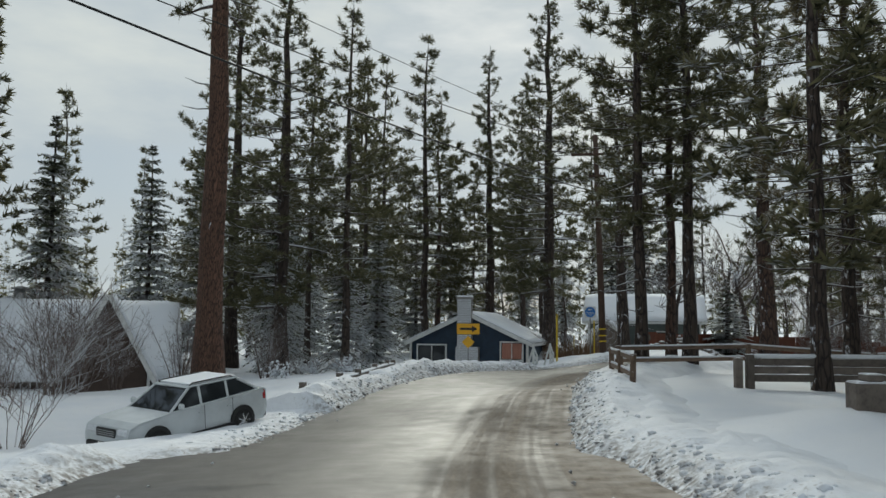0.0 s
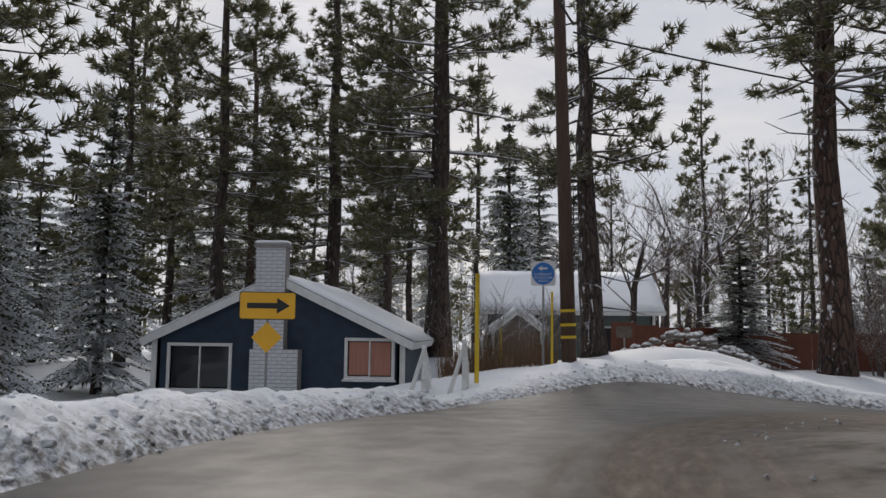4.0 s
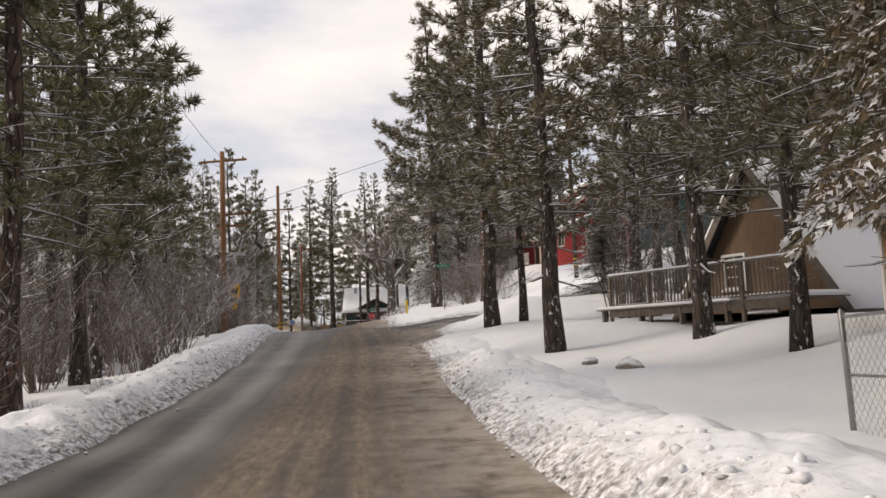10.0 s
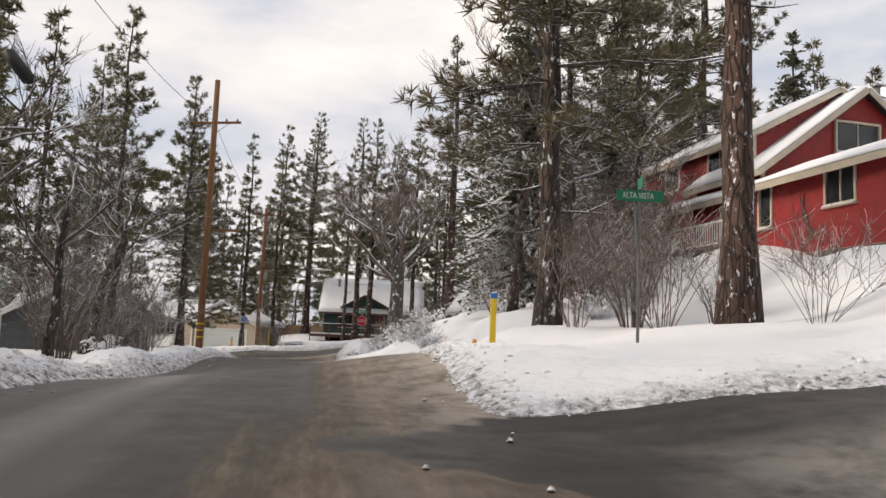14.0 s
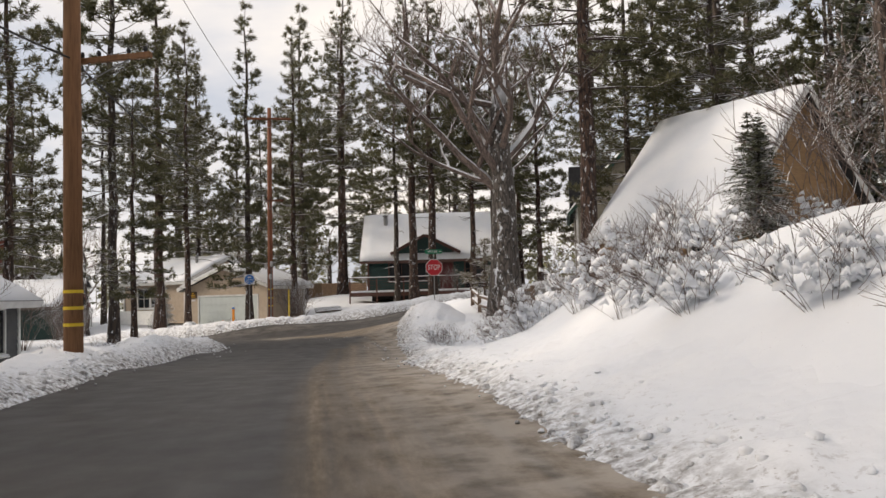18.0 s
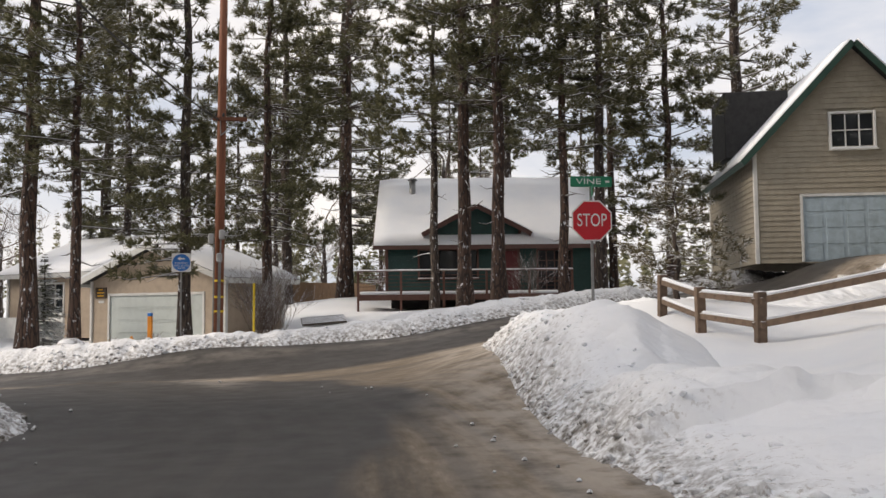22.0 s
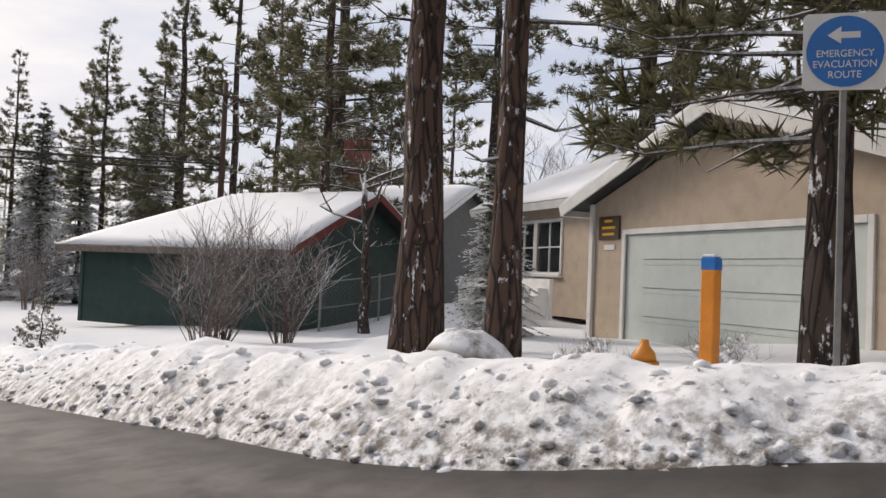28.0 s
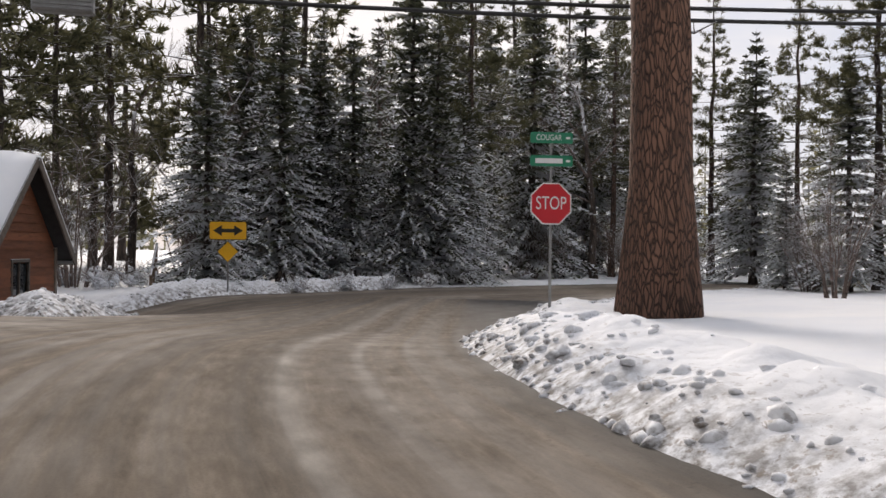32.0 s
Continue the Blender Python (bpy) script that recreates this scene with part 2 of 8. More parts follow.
def foliage(name, dark, light, snow):
    """Needles; snow clings to what looks up."""
    mat, N, L, B = shader(name)
    g = N.new("ShaderNodeNewGeometry")
    c = ramp(N, L, g.outputs["Random Per Island"], [(0.0, dark), (0.6, light), (1.0, tuple(x * 1.35 for x in light))])
    c = mix(N, L, span(N, L, noise_node(N, L, 0.35, 3), 0.4, 0.65, 0, 0.55), c, (light[0] * 1.25, light[1] * 0.95, light[2] * 0.8))
    if snow:
        hold = span(N, L, noise_node(N, L, 0.9, 4, 0.6), 0.62 - 0.35 * snow, 0.78 - 0.35 * snow)
        c = mix(N, L, times(N, L, upward(N, L, 0.25, 0.65), hold), c, (0.82, 0.84, 0.88))
    L.new(c, B.inputs["Base Color"])
    B.inputs["Roughness"].default_value = 0.65
    thin, both = N.new("ShaderNodeBsdfTranslucent"), N.new("ShaderNodeMixShader")
    L.new(c, thin.inputs["Color"])
    both.inputs[0].default_value = 0.4
    L.new(B.outputs[0], both.inputs[1])
    L.new(thin.outputs[0], both.inputs[2])
    out = next(n for n in N if n.type == "OUTPUT_MATERIAL")
    L.new(both.outputs[0], out.inputs["Surface"])
    return mat


def snow_surface(name, dirty=False, rough_scale=1.0):
    mat, N, L, B = shader(name)
    v = object_coords(N, L)
    n1, n2, n3 = noise_node(N, L, 0.5, 4, 0.55, v), noise_node(N, L, 6 * rough_scale, 5, 0.65, v), noise_node(N, L, 38, 3, 0.6, v)
    c = ramp(N, L, n1, [(0.3, (0.76, 0.79, 0.84)), (0.7, (0.86, 0.87, 0.89))])
    litter = times(N, L, span(N, L, n3, 0.69, 0.75), span(N, L, n1, 0.45, 0.6, 0.1, 0.8))
    c = mix(N, L, litter, c, (0.16, 0.12, 0.09))
    if dirty:
        at = N.new("ShaderNodeAttribute")
        at.attribute_name = "edge"
        near = span(N, L, at.outputs["Fac"], 0.65, -0.1)
        grit = span(N, L, n2, 0.40, 0.62)
        c = mix(N, L, times(N, L, times(N, L, near, grit), 0.95), c, (0.10, 0.082, 0.064))
        clods = times(N, L, span(N, L, noise_node(N, L, 11, 4, 0.7, v), 0.57, 0.64), span(N, L, at.outputs["Fac"], 1.2, 0.0, 0.0, 0.75))
        c = mix(N, L, clods, c, (0.22, 0.18, 0.145))
    L.new(c, B.inputs["Base Color"])
    B.inputs["Roughness"].default_value = 0.75
    B.inputs["Subsurface Weight"].default_value = 0.0
    if not dirty:
        bump(N, L, B, n2, 0.2, 0.05)
        return mat
    lump = N.new("ShaderNodeTexVoronoi")
    lump.feature, lump.inputs["Scale"].default_value = "SMOOTH_F1", 6.5
    lump.inputs["Smoothness"].default_value = 0.35
    L.new(v, lump.inputs["Vector"])
    heap = N.new("ShaderNodeMath")
    heap.operation = "SUBTRACT"
    L.new(times(N, L, n2, 0.6), heap.inputs[0])
    L.new(lump.outputs["Distance"], heap.inputs[1])
    bump(N, L, B, heap.outputs[0], 0.3, 0.06)
    return mat


def road_surface():
    """Worn damp asphalt: wheel tracks along the lanes, tan grit on the outer lane, dried salt between the ruts, dark wet foot of the bank."""
    mat, N, L, B = shader("asphalt")
    uv, sep = N.new("ShaderNodeUVMap"), N.new("ShaderNodeSeparateXYZ")
    uv.uv_map = "along"
    L.new(uv.outputs[0], sep.inputs[0])
    off, run = sep.outputs[0], sep.outputs[1]

    def stretched(sx, sy):
        m = N.new("ShaderNodeMapping")
        m.inputs["Scale"].default_value = (sx, sy, 1)
        L.new(uv.outputs[0], m.inputs[0])
        return m.outputs[0]

    tracks = noise_node(N, L, 1.0, 5, 0.6, stretched(3.0, 0.035))
    bands = noise_node(N, L, 1.0, 3, 0.5, stretched(0.9, 0.02))
    tread = noise_node(N, L, 1.0, 3, 0.65, stretched(7.0, 1.6))
    v = object_coords(N, L)
    patch, grain, mid = noise_node(N, L, 0.16, 4, 0.55, v), noise_node(N, L, 70, 3, 0.7, v), noise_node(N, L, 1.6, 5, 0.6, v)
    c = ramp(N, L, tracks, [(0.3, (0.036, 0.033, 0.031)), (0.52, (0.050, 0.046, 0.043)), (0.75, (0.075, 0.069, 0.063))])
    # where the grit begins across the road: over both lanes on the straight past the bend, along the outer edge elsewhere
    straight = times(N, L, span(N, L, run, 82, 96), span(N, L, run, 146, 132))
    crossing = N.new("ShaderNodeMath")
    crossing.operation = "MAXIMUM"
    L.new(times(N, L, span(N, L, run, 300, 390), span(N, L, run, 440, 430)), crossing.inputs[0])
    L.new(span(N, L, run, 500, 510), crossing.inputs[1])
    crossing = crossing.outputs[0]
    wide = N.new("ShaderNodeMath")
    wide.operation = "MAXIMUM"
    L.new(straight, wide.inputs[0])
    L.new(crossing, wide.inputs[1])
    begin = N.new("ShaderNodeMath")
    begin.operation = "ADD"
    L.new(span(N, L, wide.outputs[0], 0, 1, 0.55, -1.3), begin.inputs[0])
    L.new(times(N, L, span(N, L, run, 194, 204), span(N, L, crossing, 0, 1, 3.6, 0.0)), begin.inputs[1])
    begin = begin.outputs[0]
    gap = N.new("ShaderNodeMath")
    gap.operation = "SUBTRACT"
    L.new(off, gap.inputs[0])
    L.new(begin, gap.inputs[1])
    ragged = N.new("ShaderNodeMath")
    ragged.operation = "MULTIPLY_ADD"
    ragged.inputs[1].default_value = 2.2
    L.new(bands, ragged.inputs[0])
    L.new(gap.outputs[0], ragged.inputs[2])
    grit_side = span(N, L, ragged.outputs[0], 1.15, 1.75)
    grit = times(N, L, grit_side, span(N, L, tracks, 0.34, 0.58, 0.35, 1.0))
    sand = ramp(N, L, tread, [(0.3, (0.135, 0.104, 0.074)), (0.52, (0.215, 0.172, 0.128)), (0.75, (0.32, 0.265, 0.21))])
    c = mix(N, L, times(N, L, grit, 0.9), c, sand)
    salted = times(N, L, span(N, L, run, 82, 96), span(N, L, run, 168, 150))
    salt = times(N, L, times(N, L, span(N, L, off, -0.3, -1.3), salted), span(N, L, bands, 0.34, 0.52))
    c = mix(N, L, times(N, L, salt, 0.8), c, (0.27, 0.258, 0.248))
    rut = ramp(N, L, span(N, L, off, -3.5, 3.5), [(0.0, (0, 0, 0)), (0.12, (0.2,) * 3), (0.19, (1,) * 3), (0.28, (0.15,) * 3), (0.35, (1,) * 3), (0.43, (0.1,) * 3), (0.56, (0.0,) * 3), (0.6, (0.6,) * 3), (0.65, (0,) * 3), (0.70, (0.6,) * 3), (0.76, (0.05,) * 3), (0.82, (0.45,) * 3), (0.88, (0,) * 3)])
    c = mix(N, L, times(N, L, times(N, L, rut, span(N, L, mid, 0.3, 0.6, 0.6, 1.0)), 0.72), c, (0.045, 0.041, 0.038))
    c = mix(N, L, span(N, L, grain, 0.45, 0.75, 0, 0.3), c, (0.025, 0.023, 0.021))
    at = N.new("ShaderNodeAttribute")
    at.attribute_name = "edge"
    crumbs = noise_node(N, L, 16, 4, 0.7, v)
    c = mix(N, L, times(N, L, span(N, L, crumbs, 0.58, 0.66), span(N, L, at.outputs["Fac"], -1.3, 0.0, 0.0, 0.7)), c, (0.05, 0.04, 0.032))
    slush = times(N, L, span(N, L, at.outputs["Fac"], -2.1, 0.05), span(N, L, mid, 0.33, 0.58))
    c = mix(N, L, times(N, L, slush, span(N, L, off, -0.5, 1.0, 0.0, 0.8)), c, (0.46, 0.41, 0.36))
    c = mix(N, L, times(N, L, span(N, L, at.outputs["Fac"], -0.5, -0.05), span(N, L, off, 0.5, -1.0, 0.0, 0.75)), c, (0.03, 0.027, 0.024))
    L.new(c, B.inputs["Base Color"])
    soaked = times(N, L, span(N, L, run, 78, 60), span(N, L, patch, 0.40, 0.56))
    damp = span(N, L, mid, 0.3, 0.65, 0.66, 0.50)
    r = N.new("ShaderNodeMath")
    r.operation = "SUBTRACT"
    L.new(damp, r.inputs[0])
    L.new(times(N, L, soaked, 0.16), r.inputs[1])
    dry = N.new("ShaderNodeMath")
    dry.operation, dry.use_clamp = "ADD", True
    L.new(r.outputs[0], dry.inputs[0])
    L.new(times(N, L, grit, 0.42), dry.inputs[1])
    L.new(dry.outputs[0], B.inputs["Roughness"])
    B.inputs["Specular IOR Level"].default_value = 0.4
    rough = N.new("ShaderNodeMath")
    rough.operation = "ADD"
    L.new(times(N, L, tread, grit), rough.inputs[0])
    L.new(times(N, L, grain, 0.25), rough.inputs[1])
    bump(N, L, B, rough.outputs[0], 0.3, 0.015)
    return mat


def glass_pane(name, tint=(0.035, 0.04, 0.045)):
    mat, N, L, B = shader(name)
    n = noise_node(N, L, 0.9, 2, 0.5, object_coords(N, L))
    L.new(ramp(N, L, n, [(0.3, tuple(x * 0.5 for x in tint)), (0.7, tint)]), B.inputs["Base Color"])
    B.inputs["Roughness"].default_value = 0.04
    B.inputs["Specular IOR Level"].default_value = 0.6
    return mat


SNOW = snow_surface("snow")
SNOW_BANK = snow_surface("ploughed_snow", True, 1.3)
SNOW_ROOF = snow_surface("roof_snow", False, 0.6)
ASPHALT = road_surface()
BARK_PINE = bark("pine_bark", (0.018, 0.013, 0.011), (0.105, 0.062, 0.046), 7, 0.5, 0.06)
BARK_DARK = bark("dark_bark", (0.02, 0.015, 0.013), (0.085, 0.062, 0.05), 8, 0.5, 0.07)
BARK_RED = bark("red_bark", (0.035, 0.02, 0.014), (0.20, 0.105, 0.07), 16, 0.3)
BARK_OAK = bark("oak_bark", (0.03, 0.026, 0.024), (0.135, 0.115, 0.10), 10, 1.2, 0.09)
TWIG = bark("twig_bark", (0.045, 0.034, 0.029), (0.125, 0.092, 0.08), 12, 1.3)
BRUSH = bark("brush_bark", (0.10, 0.075, 0.065), (0.24, 0.18, 0.155), 14, 1.1)
NEEDLE = foliage("pine_needles", (0.050, 0.055, 0.028), (0.138, 0.132, 0.070), 0.5)
NEEDLE_SNOW = foliage("snowy_pine_needles", (0.058, 0.054, 0.030), (0.150, 0.128, 0.074), 0.85)
FIR = foliage("fir_needles", (0.036, 0.043, 0.027), (0.092, 0.098, 0.060), 1.2)
CEDAR = foliage("cedar_sprays", (0.062, 0.054, 0.030), (0.165, 0.128, 0.078), 1.0)
POLE_WOOD = wood("pole_wood", (0.23, 0.112, 0.052), 0.85, (1.5, 1.5, 20), 0.5)
POLE_RED = wood("red_pole_wood", (0.17, 0.06, 0.03), 0.8, (1.5, 1.5, 20), 0.5)
POLE_DARK = wood("old_pole_wood", (0.07, 0.042, 0.03), 0.85, (1.5, 1.5, 20), 0.5)
FENCE_WOOD = wood("fence_wood", (0.17, 0.115, 0.08), 0.8, (4, 4, 4), 0.5, 0.8)
GREY_WOOD = wood("weathered_wood", (0.15, 0.125, 0.105), 0.85, (5, 5, 5), 0.5, 0.9)
DECK_WOOD = wood("deck_stain", (0.105, 0.045, 0.032), 0.65, (3, 3, 3), 0.4, 0.6)
LOG_WOOD = wood("log_wood", (0.36, 0.215, 0.105), 0.6, (14, 2, 2), 0.35)
TAN_SIDING = wood("tan_siding", (0.33, 0.225, 0.115), 0.65, (14, 2, 2), 0.3)
WHITE = painted("white_paint", (0.72, 0.72, 0.70), 0.5, 0.15)
CREAM = painted("cream_trim", (0.62, 0.54, 0.43), 0.55, 0.15)
NAVY = painted("navy_siding", (0.013, 0.033, 0.062), 0.6, 0.35)
GREEN_SIDING = painted("green_siding", (0.010, 0.048, 0.042), 0.55, 0.3)
SHED_GREEN = painted("shed_green", (0.016, 0.05, 0.042), 0.6, 0.35)
RED_SIDING = painted("red_siding", (0.33, 0.028, 0.028), 0.55, 0.25)
TEAL = painted("teal_siding", (0.035, 0.11, 0.115), 0.6, 0.25)
BEIGE = painted("beige_stucco", (0.46, 0.37, 0.285), 0.8, 0.15)
TAUPE = painted("taupe_siding", (0.35, 0.31, 0.245), 0.7, 0.2)
GREYGREEN = painted("grey_green_siding", (0.10, 0.125, 0.115), 0.7, 0.2)
RUST = painted("rust_brown_panel", (0.16, 0.05, 0.025), 0.6, 0.4, 1.2, 0.0, 0.1, (1, 1, 0.3))
SHINGLE = painted("dark_shingle", (0.035, 0.034, 0.035), 0.85, 0.4, 4)
GARAGE_WHITE = painted("garage_door_white", (0.55, 0.60, 0.58), 0.5, 0.1)
GARAGE_BROWN = wood("garage_door_brown", (0.075, 0.04, 0.03), 0.6, (4, 4, 4), 0.3)
STEEL = painted("galvanised_steel", (0.30, 0.30, 0.30), 0.45, 0.3, 4, 0.8)
DARK_METAL = painted("dark_metal", (0.03, 0.03, 0.032), 0.5, 0.3, 4, 0.6)
YELLOW = painted("yellow_marker", (0.72, 0.50, 0.03), 0.5, 0.2)
SIGN_YELLOW = painted("sign_yellow", (0.80, 0.42, 0.015), 0.4, 0.1)
ORANGE = painted("orange_marker", (0.72, 0.25, 0.025), 0.5, 0.2)
BLUE = painted("sign_blue", (0.015, 0.16, 0.50), 0.4, 0.1)
SIGN_GREEN = painted("sign_green", (0.008, 0.19, 0.10), 0.4, 0.1)
SIGN_RED = painted("sign_red", (0.52, 0.012, 0.022), 0.4, 0.1)
BLACK = painted("sign_black", (0.012, 0.012, 0.012), 0.5, 0.1)
BRICK_RED = painted("red_brick", (0.23, 0.065, 0.045), 0.85, 0.35, 6)
BRICK_WHITE = painted("painted_brick", (0.66, 0.67, 0.69), 0.8, 0.25, 5)
MORTAR = painted("mortar", (0.28, 0.26, 0.25), 0.9, 0.2)
STONE = painted("grey_stone", (0.23, 0.20, 0.175), 0.85, 0.4, 3, 0, 0.5)
CURTAIN = painted("curtain", (0.45, 0.21, 0.15), 0.85, 0.2, 5, 0, 0.2, (6, 1, 0.2))
GLASS = glass_pane("window_glass")
CAR_WHITE = painted("white_car_paint", (0.62, 0.65, 0.66), 0.22, 0.12, 2, 0, 0)
CAR_DARK = painted("dark_car_paint", (0.012, 0.018, 0.020), 0.22, 0.4, 2, 0.2, 0)
RUBBER = painted("tyre_rubber", (0.015, 0.015, 0.015), 0.85, 0.2)
CHROME = painted("bright_alloy", (0.5, 0.5, 0.5), 0.25, 0.2, 4, 0.9, 0)
LAMP_GLASS = painted("lamp_lens", (0.7, 0.72, 0.75), 0.1, 0.1, 4, 0, 0)
RED_LAMP = painted("red_lens", (0.4, 0.01, 0.01), 0.2, 0.1, 4, 0, 0)
WIRE = painted("black_wire", (0.012, 0.012, 0.012), 0.6, 0.1)
WATER = painted("pond_ice", (0.30, 0.33, 0.34), 0.12, 0.35, 0.4, 0, 0)
DRY_GRASS = painted("dry_grass", (0.17, 0.105, 0.06), 0.9, 0.4)
HYDRANT = painted("hydrant_orange", (0.62, 0.24, 0.02), 0.5, 0.2)

# ---- terrain: the height of the snow follows the roads and the feet of the trees ----
ROAD_MAIN = [(13, -62), (7.5, -40), (3.2, -28), (1.4, -20), (-0.2, -11), (-1, 0), (-0.6, 5.2), (0.4, 9), (2, 11.6), (4, 13.9), (6.6, 15.6), (9.4, 16.4), (16, 17.9), (24, 19.6),
             (32, 21.5), (41, 23.4), (50, 25.2), (58.8, 27.2), (66.5, 29.2), (82, 33), (92, 36), (102, 39), (112, 41.5), (120, 44), (126, 50)]
ROAD_CROSS = [(128, 92), (127, 84), (126.2, 76), (126.4, 72), (127.3, 68.5), (127.9, 65), (128, 57), (128.3, 52), (130.4, 46), (133, 40.5), (137, 34), (144, 25), (158, 10)]
ROAD_END = [(-10, 128), (40, 104), (72, 88), (94, 78), (106, 75.5), (113, 77.5), (119, 83), (127, 93), (138, 101.5), (150, 108.5), (168, 117), (205, 134)]
ROAD_SIDE = [(65.3, 29.5), (67.0, 24), (68.4, 19), (70.4, 12), (74.6, 0), (80, -20)]
ROAD_MOUTH = [(106, 40.2), (114, 42.0), (122, 43.6), (131, 45.0)]
WIDENINGS = [([(128, 80), (131.5, 91), (138, 100)], 2.5), ([(125.5, 66), (121.5, 78), (114, 79)], 3.0), ([(0.3, 2.5), (1.3, 5.5), (2.2, 8.5), (4.2, 11), (6.5, 13), (10, 14.6)], 3.0), (ROAD_MOUTH, 3.7), ([(56, 25), (61, 25.8), (65.6, 25.6)], 2.6), ([(7.5, -40), (3.4, -28), (1.2, -20), (0.2, -16)], 4.2)]
# Each road: its line, half its width, and how far the grit spreads over to the other lane.
ROADS = [(ROAD_MAIN, 3.2, 0.0), (ROAD_CROSS, 3.4, 2.6), (ROAD_END, 3.3, 2.6), (ROAD_SIDE, 2.1, 0.5)]

